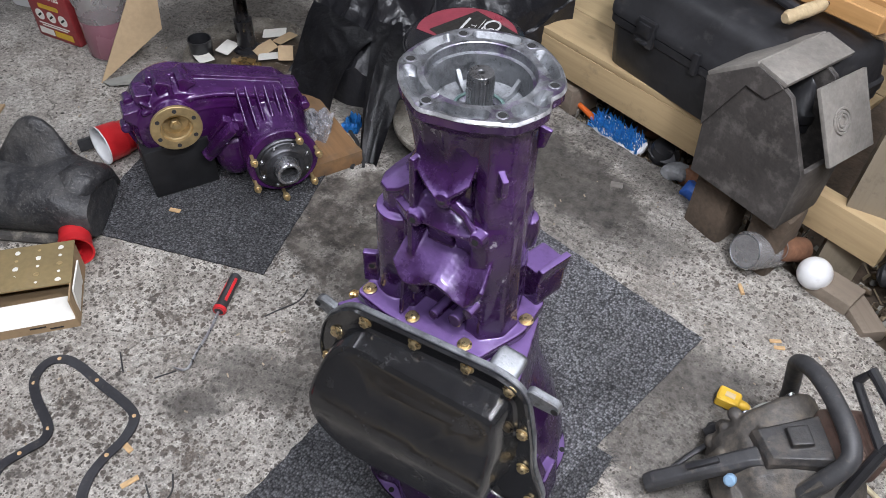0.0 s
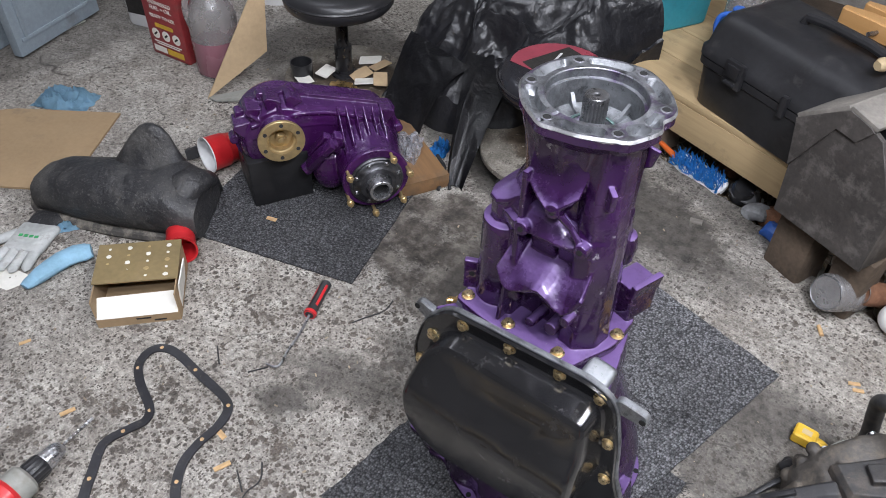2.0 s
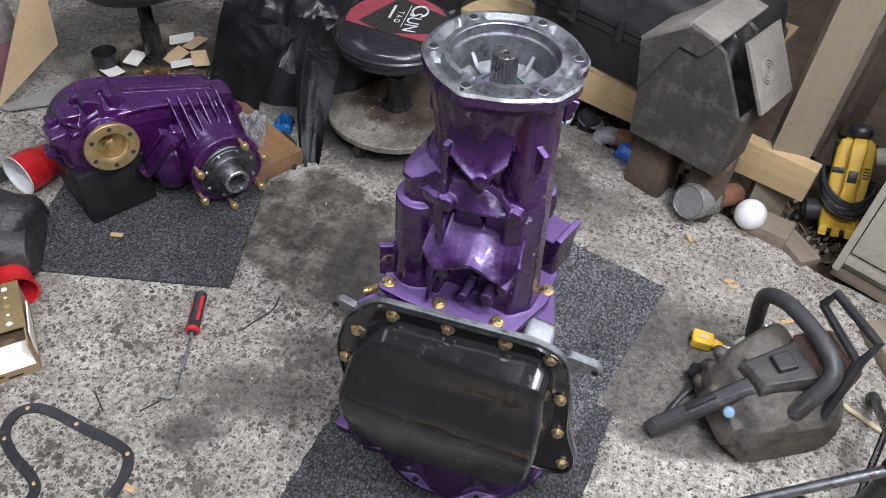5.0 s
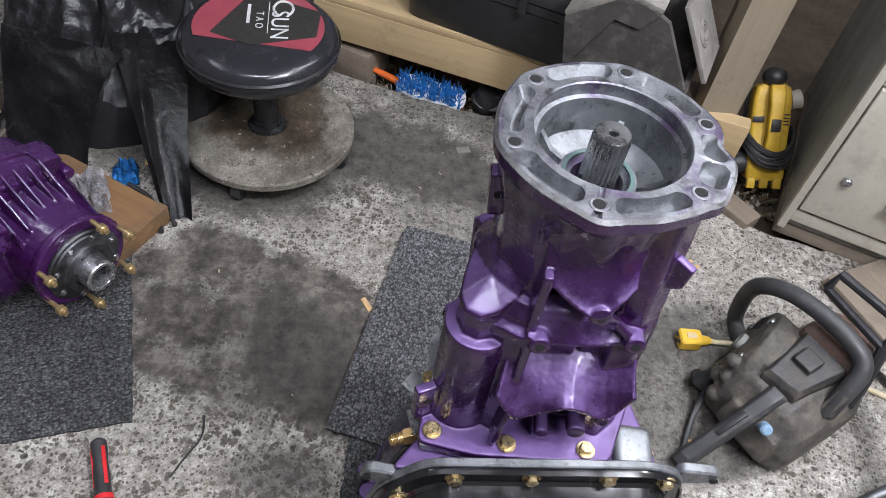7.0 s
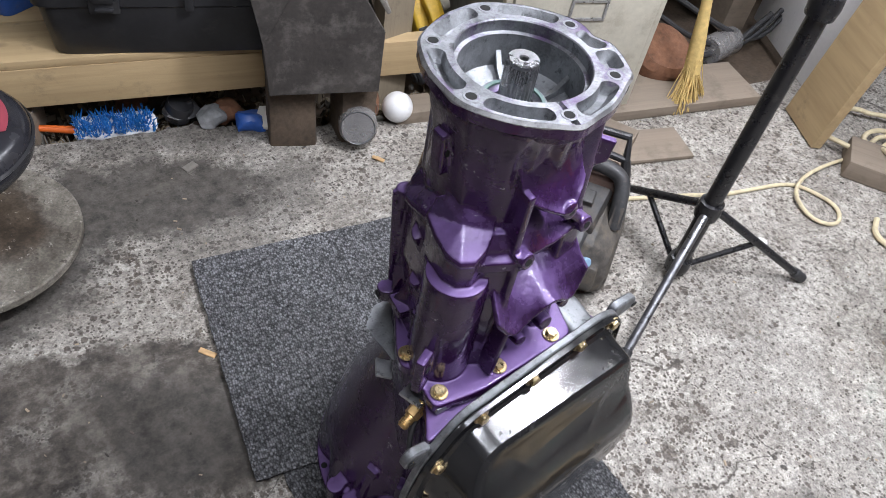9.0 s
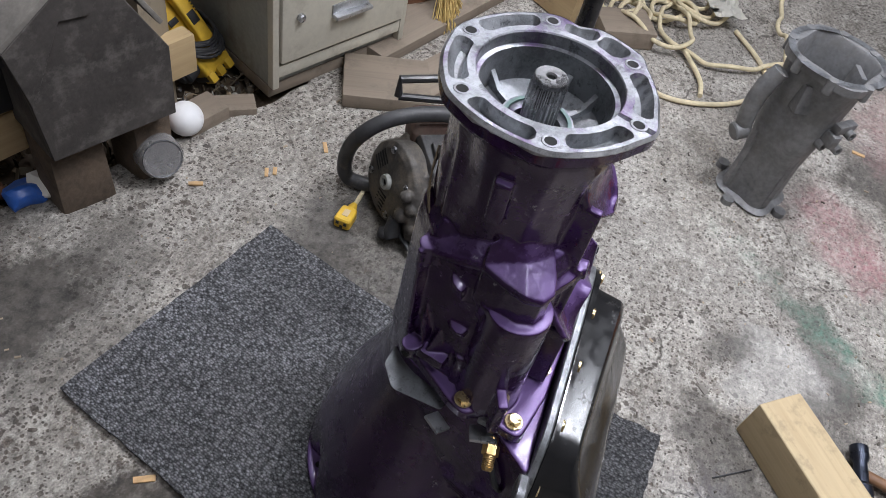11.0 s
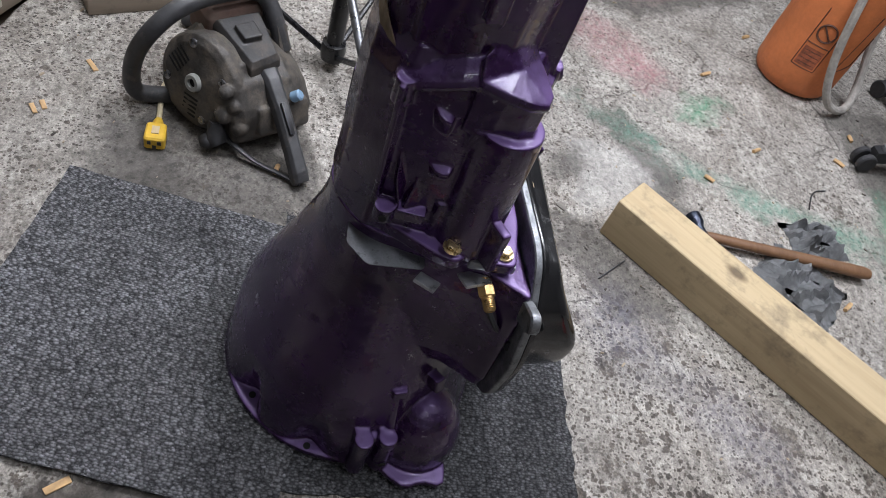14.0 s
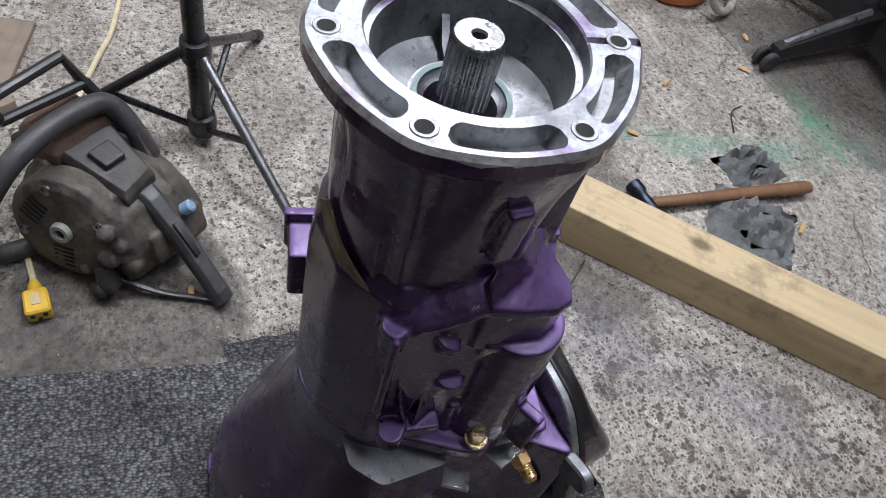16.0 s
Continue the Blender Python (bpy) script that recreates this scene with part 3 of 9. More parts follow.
def shared(name, mesh, parent, m, label=""):
    ob = new(name, mesh)
    ob.parent, ob.matrix_basis = parent, m
    if label:
        ob["label"] = label
    return ob


def along(p, d, roll=0.0):
    """A pose at p whose z axis points along d."""
    return Matrix.Translation(p) @ Vector(d).to_track_quat("Z", "Y").to_matrix().to_4x4() @ pose(0, 0, 0, 0, 0, roll)


def writing(text, size, m, material, parent, depth=0.0006, squeeze=1.0):
    """Raised or printed letters as a mesh part."""
    cu = bpy.data.curves.new("letters", "FONT")
    cu.body, cu.size, cu.extrude, cu.align_x, cu.align_y = text, size, depth, "CENTER", "CENTER"
    tmp = bpy.data.objects.new("letters", cu)
    scene.collection.objects.link(tmp)
    bpy.context.view_layer.update()
    me = bpy.data.meshes.new_from_object(tmp.evaluated_get(bpy.context.evaluated_depsgraph_get()))
    bpy.data.objects.remove(tmp)
    me.materials.clear()
    me.materials.append(material)
    ob = new("lettering", me)
    ob.parent, ob.matrix_basis = parent, m @ Matrix.Diagonal((squeeze, 1, 1, 1))
    return ob


def bars(parent, m, rows, material, height=0.004, gap=0.003, depth=0.0005):
    """Lines of writing too small to read."""
    for i, (start, length) in enumerate(rows):
        bm = bmesh.new()
        box(bm, length, height, depth)
        part("print_bar", bm, material, parent, "", m @ pose(start + length / 2, -i * (height + gap), 0))


# ---------------------------------------------------------------- structure
def structure():
    # the slab ends along the bench; packed dirt and litter lie lower behind the edge
    rng = random.Random(4)
    bm = bmesh.new()
    edge = [(-2.7, 1.62), (-0.9, 1.15), (-0.25, 0.965), (-0.01, 0.915), (0.145, 0.835), (0.37, 0.755), (0.6, 0.665), (0.78, 0.62), (1.2, 0.50), (3.2, 0.2)]
    fine = []
    for (ax, ay), (bx, by) in zip(edge, edge[1:]):
        k = max(2, int(math.hypot(bx - ax, by - ay) / 0.025))
        for i in range(k):
            t = i / k
            w = 0.008 if -0.6 < ax < 0.8 else 0.0
            fine.append((ax + (bx - ax) * t + rng.uniform(-w, w) * 0.4, ay + (by - ay) * t + rng.uniform(-w, w)))
    fine.append(edge[-1])
    rim = list(reversed(fine)) + [(-2.7, -3.0), (3.2, -3.0)]
    loft(bm, [[(x, y, -0.06) for x, y in rim], [(x, y, -0.006) for x, y in rim], [(x, y - 0.006, 0.0) for x, y in rim]])
    whole("floor", bm, CONCRETE, "spalled and stained grey concrete garage floor", "floor", kind="structure", sharp=20)
    bm = bmesh.new()
    box(bm, 6.0, 3.0, 0.1, pose(0.25, 1.3, -0.095))
    whole("ground", bm, DIRT, "dark packed dirt and litter behind the slab", "ground", kind="structure")
    # room shell out of view; its paint tones set the bounced light
    for name, sx, sy, x, y in (("wall_north", 6.1, 0.1, 0.25, 2.45), ("wall_south", 6.1, 0.1, 0.25, -3.05), ("wall_west", 0.1, 5.4, -2.75, -0.3), ("wall_east", 0.1, 5.4, 3.25, -0.3)):
        bm = bmesh.new()
        box(bm, sx, sy, 2.6, pose(x, y, 1.24))
        whole(name, bm, WALL_PAINT, "grimy board garage wall", "wall", kind="structure")
    bm = bmesh.new()
    box(bm, 6.2, 5.7, 0.1, pose(0.25, -0.3, 2.6))
    whole("ceiling", bm, CEILING_PAINT, "plain board garage ceiling", "ceiling", kind="structure")


structure()


def carpet_tile(m, material, label, frayed=False, seed=0):
    rng = random.Random(seed)
    bm = bmesh.new()
    k, s = 24, 0.457
    top = [[bm.verts.new((s * i / k, s * j / k, 0.006 + 0.0016 * noise.noise((i * 0.4, j * 0.4, seed)))) for i in range(k + 1)] for j in range(k + 1)]
    for row in top:
        for v in row:
            if v.co.x in (0, s) or v.co.y in (0, s):
                v.co.z = 0.0045
    for j in range(k):
        for i in range(k):
            bm.faces.new((top[j][i], top[j][i + 1], top[j + 1][i + 1], top[j + 1][i]))
    rim = top[0][:-1] + [r[-1] for r in top[:-1]] + list(reversed(top[-1][1:])) + [r[0] for r in reversed(top[1:])]
    for v in rim:
        v.co += Vector((rng.uniform(-1, 1), rng.uniform(-1, 1), 0)) * (0.0035 if frayed else 0.0012)
    low = [bm.verts.new((v.co.x, v.co.y, 0.0)) for v in rim]
    ring_faces(bm, low, rim)
    tile = thing("carpet_tile", label, "mat", m, "carpet tiles on the floor")
    part("carpet_surface", bm, material, tile, sharp=60)
    if frayed:
        bm = bmesh.new()
        for _ in range(70):
            x = rng.choice((s, s, rng.uniform(0.7 * s, s)))
            y = rng.uniform(0.7 * s, s) if x == s else s
            d = Vector((rng.uniform(0.2, 1), rng.uniform(-0.6, 1), 0)) * rng.uniform(0.008, 0.028)
            p = Vector((x, y, 0.004))
            pipe(bm, [p, p + d * 0.5 + Vector((0, 0, 0.004)), p + d + Vector((0, 0, -0.002))], 0.0004, 4)
        part("frayed_threads", bm, BLACK_RUBBER, tile, "loose black backing threads")
    return tile


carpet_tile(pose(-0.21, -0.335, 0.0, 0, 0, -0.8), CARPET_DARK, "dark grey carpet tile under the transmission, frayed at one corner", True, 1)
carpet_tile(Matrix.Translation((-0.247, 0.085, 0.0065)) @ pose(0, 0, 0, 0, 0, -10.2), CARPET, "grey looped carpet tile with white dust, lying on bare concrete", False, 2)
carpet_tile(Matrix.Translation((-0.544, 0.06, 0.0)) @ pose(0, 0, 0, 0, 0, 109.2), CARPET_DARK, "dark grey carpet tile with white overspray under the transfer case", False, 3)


# ---------------------------------------------------------------- the transmission
def hex_bolt_mesh(name, material, r=0.0075, h=0.008):
    bm = bmesh.new()
    cyl(bm, r * 1.35, 0, 0.0022, 20, bevel=0.0007)
    hexagon = rounded([(r * math.cos(math.pi * k / 3), r * math.sin(math.pi * k / 3)) for k in range(6)], 0.0008, 2)
    prism(bm, hexagon, 0.0015, h, bevel=0.0011)
    return finish(bm, name, material, 30)


BOLT_MESH = hex_bolt_mesh("bolt", GOLD)


def polar(bm, levels, radius, seg=96, caps=(True, True)):
    """A casting wall: radius(angle in degrees, z) at each level."""
    rings = []
    for z in levels:
        ring = []
        for i in range(seg):
            a = 360.0 * i / seg
            r = radius(a, z)
            ring.append((r * math.cos(radians(a)), r * math.sin(radians(a)), z))
        rings.append(ring)
    return loft(bm, rings, None, caps)


def spline(pts, k):
    """A smooth line through the points, k steps between each two."""
    line = []
    for i in range(len(pts) - 1):
        p0, p1, p2, p3 = pts[max(i - 1, 0)], pts[i], pts[i + 1], pts[min(i + 2, len(pts) - 1)]
        for j in range(k):
            t = j / k
            line.append(0.5 * ((2 * p1) + (p2 - p0) * t + (2 * p0 - 5 * p1 + 4 * p2 - p3) * t * t + (3 * p1 - p0 - 3 * p2 + p3) * t ** 3))
    return line + [pts[-1]]


def sheet(bm, rows, thick, lift=0.0):
    """A thick curved plate over rows of equally many points."""
    top = [[Vector(p) + Vector((0, 0, lift)) for p in r] for r in rows]
    top = [list(c) for c in zip(*[spline(list(c), 4) for c in zip(*top)])]
    top = [spline(r, 3) for r in top]
    k, w = len(top), len(top[0])
    tmp = bmesh.new()
    up_v, low_v = [], []
    for i in range(k):
        a, b = [], []
        for j in range(w):
            du = top[min(i + 1, k - 1)][j] - top[max(i - 1, 0)][j]
            dv = top[i][min(j + 1, w - 1)] - top[i][max(j - 1, 0)]
            nrm = du.cross(dv).normalized()
            if nrm.z < 0:
                nrm.negate()
            a.append(tmp.verts.new(top[i][j]))
            b.append(tmp.verts.new(top[i][j] - nrm * thick))
        up_v.append(a)
        low_v.append(b)
    for i in range(k - 1):
        for j in range(w - 1):
            tmp.faces.new((up_v[i][j], up_v[i][j + 1], up_v[i + 1][j + 1], up_v[i + 1][j]))
            tmp.faces.new((low_v[i][j], low_v[i + 1][j], low_v[i + 1][j + 1], low_v[i][j + 1]))
    loop = lambda g: g[0][:-1] + [r[-1] for r in g[:-1]] + list(reversed(g[-1][1:])) + [r[0] for r in reversed(g[1:])]
    ring_faces(tmp, loop(low_v), loop(up_v))
    bmesh.ops.recalc_face_normals(tmp, faces=tmp.faces)
    merge(bm, tmp)


def cast(name, bm, material, parent, label="", grain=0.0016, rounds=3):
    """Closed shapes run together into one casting with filleted corners."""
    bmesh.ops.recalc_face_normals(bm, faces=bm.faces)
    ob = part(name, bm, material, parent, label, sharp=180)
    fuse = ob.modifiers.new("fuse", "REMESH")
    fuse.mode, fuse.voxel_size, fuse.use_smooth_shade = "VOXEL", grain, True
    fillet = ob.modifiers.new("fillet", "SMOOTH")
    fillet.factor, fillet.iterations = 0.5, rounds
    return ob


def hump(a, at, width):
    d = (a - at + 180) % 360 - 180
    return math.exp(-((d / width) ** 2))


def plateau(a, lo, hi, soft):
    """1 between the angles lo and hi, falling off over soft degrees."""
    mid, half = (lo + hi) / 2, (hi - lo) / 2
    d = abs((a - mid + 180) % 360 - 180) - half
    return min(1.0, max(0.0, 1 - d / soft))


def ease(x, lo, hi):
    t = min(1.0, max(0.0, (x - lo) / (hi - lo)))
    return t * t * (3 - 2 * t)


FLANGE_HOLES = [18.7 + 60 * k for k in range(6)]


def flange_radius(a):
    r = 0.0915
    for h in FLANGE_HOLES:
        r += 0.0028 * hump(a, h, 11)
    r += 0.006 * plateau(a, -36, -8, 10) - 0.004 * hump(a, 1, 8) + 0.003 * hump(a, 262, 9)
    return r


def transmission():
    base = pose(0, 0, 0.0115)
    t = thing("transmission", "purple painted automatic transmission standing upright on its bell housing", "transmission", base)
    up = -0.0115

    # --- bell housing: flared cone with a bolted rim, standing on the carpet
    rim_lugs = ((58, 0.186), (123, 0.155), (161, 0.159), (300, 0.180), (345, 0.178), (20, 0.190), (265, 0.170))

    def rim(a):
        c = math.cos(radians(a))
        r = 0.012 * c + math.sqrt(0.178 ** 2 - (0.012 * math.sin(radians(a))) ** 2)
        return r + 0.007 * hump(a, 58, 9) + 0.006 * hump(a, 20, 12) + 0.046 * plateau(a, 202, 214, 10) + 0.024 * plateau(a, 216, 231, 7)

    def cone(a, z):
        k = ease(z, 0.0, 0.36)
        r = (rim(a) - 0.046 * plateau(a, 202, 214, 10) - 0.024 * plateau(a, 216, 231, 7) - 0.0015) * (1 - k) + 0.084 * k
        for h, rh in rim_lugs:
            # the wall draws in behind each lug
            r -= max(0.0, r - rh + 0.012) * hump(a, h, 7.5) * (1 - ease(z, 0.02, 0.10))
        r += 0.007 * hump(a, 68, 16) * ease(z, 0.03, 0.12) * (1 - ease(z, 0.24, 0.36))
        r -= 0.030 * hump(a, 270, 34) * ease(z, 0.05, 0.25)
        return r

    bm = bmesh.new()
    outline = [(rim(a) * math.cos(radians(a)), rim(a) * math.sin(radians(a))) for a in [i * 3 for i in range(120)]]
    prism(bm, outline, 0, 0.011, bevel=0.002)
    polar(bm, [0.006, 0.02, 0.035, 0.06, 0.08, 0.1, 0.14, 0.18, 0.22, 0.26, 0.30, 0.34, 0.375], cone, 120)
    # starter pocket: a dome cut off by a slanting flat
    tmp = bmesh.new()
    ball(tmp, 0.054, None, 28, 18, (1.0, 1.05, 1.7))
    bmesh.ops.bisect_plane(tmp, geom=tmp.verts[:] + tmp.edges[:] + tmp.faces[:], plane_co=(-0.034, -0.006, 0.074), plane_no=(-0.62, -0.12, 0.78), clear_outer=True)
    bmesh.ops.holes_fill(tmp, edges=[e for e in tmp.edges if e.is_boundary])
    merge(bm, tmp, Matrix.Translation((-0.122, -0.092, 0.03)))
    # forked dowel block on the rim, with a groove between its two ribs
    fork = Matrix.Translation((-0.166, -0.027, 0.0)) @ pose(0, 0, 0, 0, 0, 12)
    for y in (-0.0155, 0.0155):
        cyl(bm, 0.0125, 0.004, 0.086, 18, fork @ Matrix.Translation((0.0, y, 0)))
        box(bm, 0.06, 0.021, 0.082, fork @ pose(0.030, y, 0.045), 0.003)
    box(bm, 0.055, 0.036, 0.074, fork @ pose(0.030, 0, 0.041), 0.003)
    # rib with a square head above the pocket, and a nub beside it
    pipe(bm, [(-0.150, -0.045, 0.075), (-0.128, -0.041, 0.135)], 0.0075, 12)
    box(bm, 0.024, 0.019, 0.014, pose(-0.126, -0.042, 0.142, 0, 14, 12), 0.002)
    box(bm, 0.020, 0.016, 0.022, pose(-0.114, -0.088, 0.15, 0, 20, 35), 0.003)
    # front of the case behind the oil pan
    case = rounded([(-0.152, -0.131), (0.165, -0.1), (0.12, 0.03), (-0.09, 0.02), (-0.118, -0.085)], 0.012)
    loft(bm, [[(x * s, y * s if y > -0.05 else y, z) for x, y in case] for z, s in ((0.185, 0.90), (0.215, 0.96), (0.33, 0.95), (0.372, 0.90))])
    # converter shield shoulder towards the other side, with a ribbed ear
    box(bm, 0.06, 0.10, 0.16, pose(0.125, -0.03, 0.11, 0, -16, 8), 0.012)
    box(bm, 0.02, 0.05, 0.06, pose(0.19, -0.02, 0.05, 0, -10, 8), 0.005)
    box(bm, 0.006, 0.06, 0.05, pose(0.182, -0.055, 0.10, 0, -24, 8), 0.002)
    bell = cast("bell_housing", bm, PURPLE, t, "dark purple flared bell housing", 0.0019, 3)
    hole = bmesh.new()
    cyl(hole, 0.0048, 0, 0.0012, 14)
    hole_mesh = finish(hole, "bolt_hole", VOID)
    for a, r in rim_lugs + ((223, 0.202),):
        shared("bolt_hole", hole_mesh, bell, pose(r * math.cos(radians(a)), r * math.sin(radians(a)), 0.0106))
    shared("bolt_hole", hole_mesh, bell, along((-0.1755, -0.045, 0.03), (-1, -0.2, 0)))

    # --- bare case between bell and tail housing, with the pan rail and its ears
    turn = Matrix.Translation((0, -0.130, 0)) @ pose(0, 0, 0, 90, 0, 5.7)
    # in this frame x runs along the pan, y is up and z points away from the case
    rail = [(-0.10, 0.412), (0.13, 0.418), (0.168, 0.40), (0.188, 0.31), (0.196, 0.24), (0.222, 0.17), (0.215, 0.125), (0.165, 0.115), (-0.11, 0.178), (-0.152, 0.208), (-0.162, 0.29), (-0.145, 0.36)]
    rail = list(reversed([(x, y + up) for x, y in rail]))
    soft_rail = rounded(rail, 0.022)
    bm = bmesh.new()
    prism(bm, shrunk(soft_rail, -0.002), -0.0125, -0.0035, turn, 0.0015)
    for x, y, ang in ((-0.152, 0.372, 155), (0.198, 0.387, -5)):
        m = turn @ pose(x, y + up, -0.014) @ pose(0, 0, 0, 0, 0, ang)
        tongue = rounded([(-0.034, -0.015), (0.014, -0.012), (0.014, 0.012), (-0.034, 0.015)], 0.0115, 5)
        prism(bm, tongue, -0.006, 0.006, m, 0.002)
    box(bm, 0.044, 0.05, 0.024, pose(0.118, -0.078, 0.372, 12, 8, 5), 0.011, 4)
    box(bm, 0.2, 0.05, 0.012, pose(-0.01, -0.085, 0.382), 0.003)
    case_ob = part("case_rail", bm, ALU_CAST, t, "bare grey aluminium pan rail with mounting ears")
    for x, y in ((-0.160, 0.375), (0.206, 0.387)):
        shared("ear_hole", hole_mesh, case_ob, turn @ pose(x, y + up, -0.0062))

    # --- oil pan
    bm = bmesh.new()
    prism(bm, soft_rail, -0.003, 0.001, turn, 0.001)
    # stiffening bead round the rim
    bead = shrunk(soft_rail, 0.004)
    loft(bm, [[(p.x, p.y, 0.0) for p in soft_rail], [(p.x, p.y, 0.0045) for p in shrunk(soft_rail, 0.001)], [(p.x, p.y, 0.0045) for p in shrunk(soft_rail, 0.003)], [(p.x, p.y, 0.0) for p in bead]], turn, (False, False))
    deep = [(-0.085, 0.382), (0.135, 0.390), (0.155, 0.380), (0.163, 0.31), (0.166, 0.25), (0.160, 0.195), (0.11, 0.178), (-0.055, 0.172), (-0.10, 0.195), (-0.128, 0.232), (-0.134, 0.29), (-0.12, 0.345)]
    deep = list(reversed([(x, y + up) for x, y in deep]))
    soft = rounded(deep, 0.02, 5)

    def inset(d, k, close=1.0):
        """The pressing's wall: shallow along the top, deep below, with a step near one end."""
        ring = []
        mid = Vector((0.02, 0.27 + up))
        for p in shrunk(soft, d):
            p = mid + (Vector((p.x, p.y)) - mid) * close
            full = 0.036 + 0.050 * ease(0.383 - (p.y - up), 0.0, 0.12) + 0.010 * ease(p.x, 0.084, 0.094) * ease(p.y - up, 0.33, 0.36)
            ring.append((p.x, p.y, 0.001 + full * k))
        return ring

    loft(bm, [inset(-0.004, 0.0), inset(0.0, 0.08), inset(0.003, 0.4), inset(0.005, 0.75), inset(0.006, 0.88), inset(0.009, 0.955), inset(0.013, 0.99), inset(0.020, 1.0)] + [inset(0.020, 1.0, f) for f in (0.85, 0.7, 0.5, 0.3, 0.1)], turn, (False, True))
    pan = part("oil_pan", bm, BLACK_GLOSS, t, "gloss black painted steel oil pan", sharp=28)
    for x, y in ((-0.072, 0.397), (0.006, 0.402), (0.085, 0.405), (0.147, 0.40), (0.174, 0.318), (0.183, 0.235), (0.203, 0.155), (-0.125, 0.342), (-0.147, 0.268)):
        shared("bolt", BOLT_MESH, pan, turn @ pose(x, y + up, 0.001, 0, 0, x * 900))

    # --- tail housing, the purple casting on top
    tail = new("tail_housing")
    tail.parent = t
    tail["label"] = "gloss purple cast tail housing with a bare machined top flange"

    def wall(a, z):
        zz = z - up
        r = 0.0715 + 0.006 * ease(zz, 0.68, 0.735)
        # the neck flares to meet the flange towards the servo side
        r += 0.010 * ease(zz, 0.62, 0.73) * plateau(a, 168, 236, 16)
        # draft lines and the recessed pad under the maker's plate
        r += 0.0030 * hump(a, 142, 4) + 0.0025 * hump(a, 205, 5) + 0.0022 * hump(a, 60, 4) + 0.0022 * hump(a, 20, 5)
        r += 0.0030 * plateau(a, 90, 130, 3) * (1 - ease(zz, 0.645, 0.665)) + 0.002 * hump(a, 104, 3) * ease(zz, 0.63, 0.66)
        # fluted front of the neck above the apron
        flute = plateau(a, 240, 300, 7) * ease(zz, 0.655, 0.675) * (1 - ease(zz, 0.70, 0.728))
        r -= flute * (0.0022 + 0.0022 * math.cos(radians((a - 262) * 14)))
        # hollow under the apron
        r -= 0.018 * plateau(a, 248, 300, 5) * (1 - ease(zz, 0.640, 0.655))
        return r

    bm = bmesh.new()
    levels = [up + z for z in (0.575, 0.60, 0.62, 0.635, 0.645, 0.655, 0.665, 0.675, 0.685, 0.695, 0.705, 0.715, 0.725, 0.735)]
    rings = [[(wall(a, z) * math.cos(radians(a)), wall(a, z) * math.sin(radians(a)), z) for a in range(0, 360, 2)] for z in levels]
    rings += [[(0.0630 * math.cos(radians(a)), 0.0630 * math.sin(radians(a)), z + up) for a in range(0, 360, 2)] for z in (0.735, 0.672)]
    loft(bm, rings)
    # lower body: flat side panel, pocketed front, corner column, round back
    body = [(0.046, -0.074), (0.072, -0.074), (0.090, -0.048), (0.087, -0.010), (0.074, 0.030), (0.052, 0.066), (0.016, 0.082), (-0.034, 0.079), (-0.073, 0.049), (-0.0815, 0.0), (-0.087, -0.042), (-0.062, -0.072), (-0.036, -0.084), (-0.029, -0.082), (-0.029, -0.056), (0.044, -0.056)]
    shape = rounded(body, 0.004, 2)
    loft(bm, [[(x * s, y * s, z + up) for x, y in shape] for z, s in ((0.392, 1.03), (0.43, 1.01), (0.50, 1.0), (0.570, 0.985), (0.592, 0.95), (0.606, 0.86))])
    # base flange with its lugs
    foot = rounded([(-0.111, -0.026), (-0.117, -0.045), (-0.102, -0.062), (-0.113, -0.084), (-0.113, -0.108), (-0.05, -0.116), (0.05, -0.110), (0.088, -0.105), (0.114, -0.03), (0.110, 0.034), (0.070, 0.064), (0.016, 0.078), (-0.034, 0.076), (-0.072, 0.042)], 0.009)
    prism(bm, foot, 0.389 + up, 0.405 + up, None, 0.002)
    # servo bore: the wide lower lobe, and the narrow upper one under a slanting roof
    lathe(bm, [(0.0355, 0.395), (0.0345, 0.42), (0.0330, 0.545), (0.0320, 0.5525), (0.010, 0.556)], 40, Matrix.Translation((-0.0730, -0.0535, up)))
    roof = [(-0.089, -0.010, 0.601), (-0.095, -0.035, 0.597), (-0.0975, -0.057, 0.594), (-0.091, -0.073, 0.592), (-0.077, -0.0785, 0.592), (-0.062, -0.074, 0.597), (-0.048, -0.064, 0.607), (-0.038, -0.050, 0.630), (-0.060, -0.030, 0.634), (-0.078, -0.008, 0.622)]
    low = [(x * 0.965, y * 0.965, 0.545 + up) for x, y, z in roof]
    rows = loft(bm, [low, [(x * 0.975, y * 0.975, z - 0.008 + up) for x, y, z in roof], [(x, y, z - 0.004 + up) for x, y, z in roof], [(x * 0.985, y * 0.985, z + 0.001 + up) for x, y, z in roof]], None, (True, False))
    hub = bm.verts.new((-0.072, -0.044, 0.6105 + up))
    for i in range(len(roof)):
        bm.faces.new((rows[-1][i], rows[-1][(i + 1) % len(roof)], hub))
    # ledge that runs round the side from the roof to a drilled lug
    edge = [(-0.088, -0.014, 0.600), (-0.0885, 0.004, 0.596), (-0.0865, 0.020, 0.590), (-0.083, 0.036, 0.584), (-0.076, 0.051, 0.579), (-0.066, 0.058, 0.577)]
    rings = []
    for x, y, z in edge:
        k = 0.066 / math.hypot(x, y)
        rings.append([(x * k, y * k, z + 0.022 + up), (x * k, y * k, z - 0.016 + up), (x * 0.985, y * 0.985, z - 0.009 + up), (x, y, z - 0.004 + up), (x * 0.985, y * 0.985, z + up), (x * 0.93, y * 0.93, z + 0.006 + up)])
    loft(bm, rings)
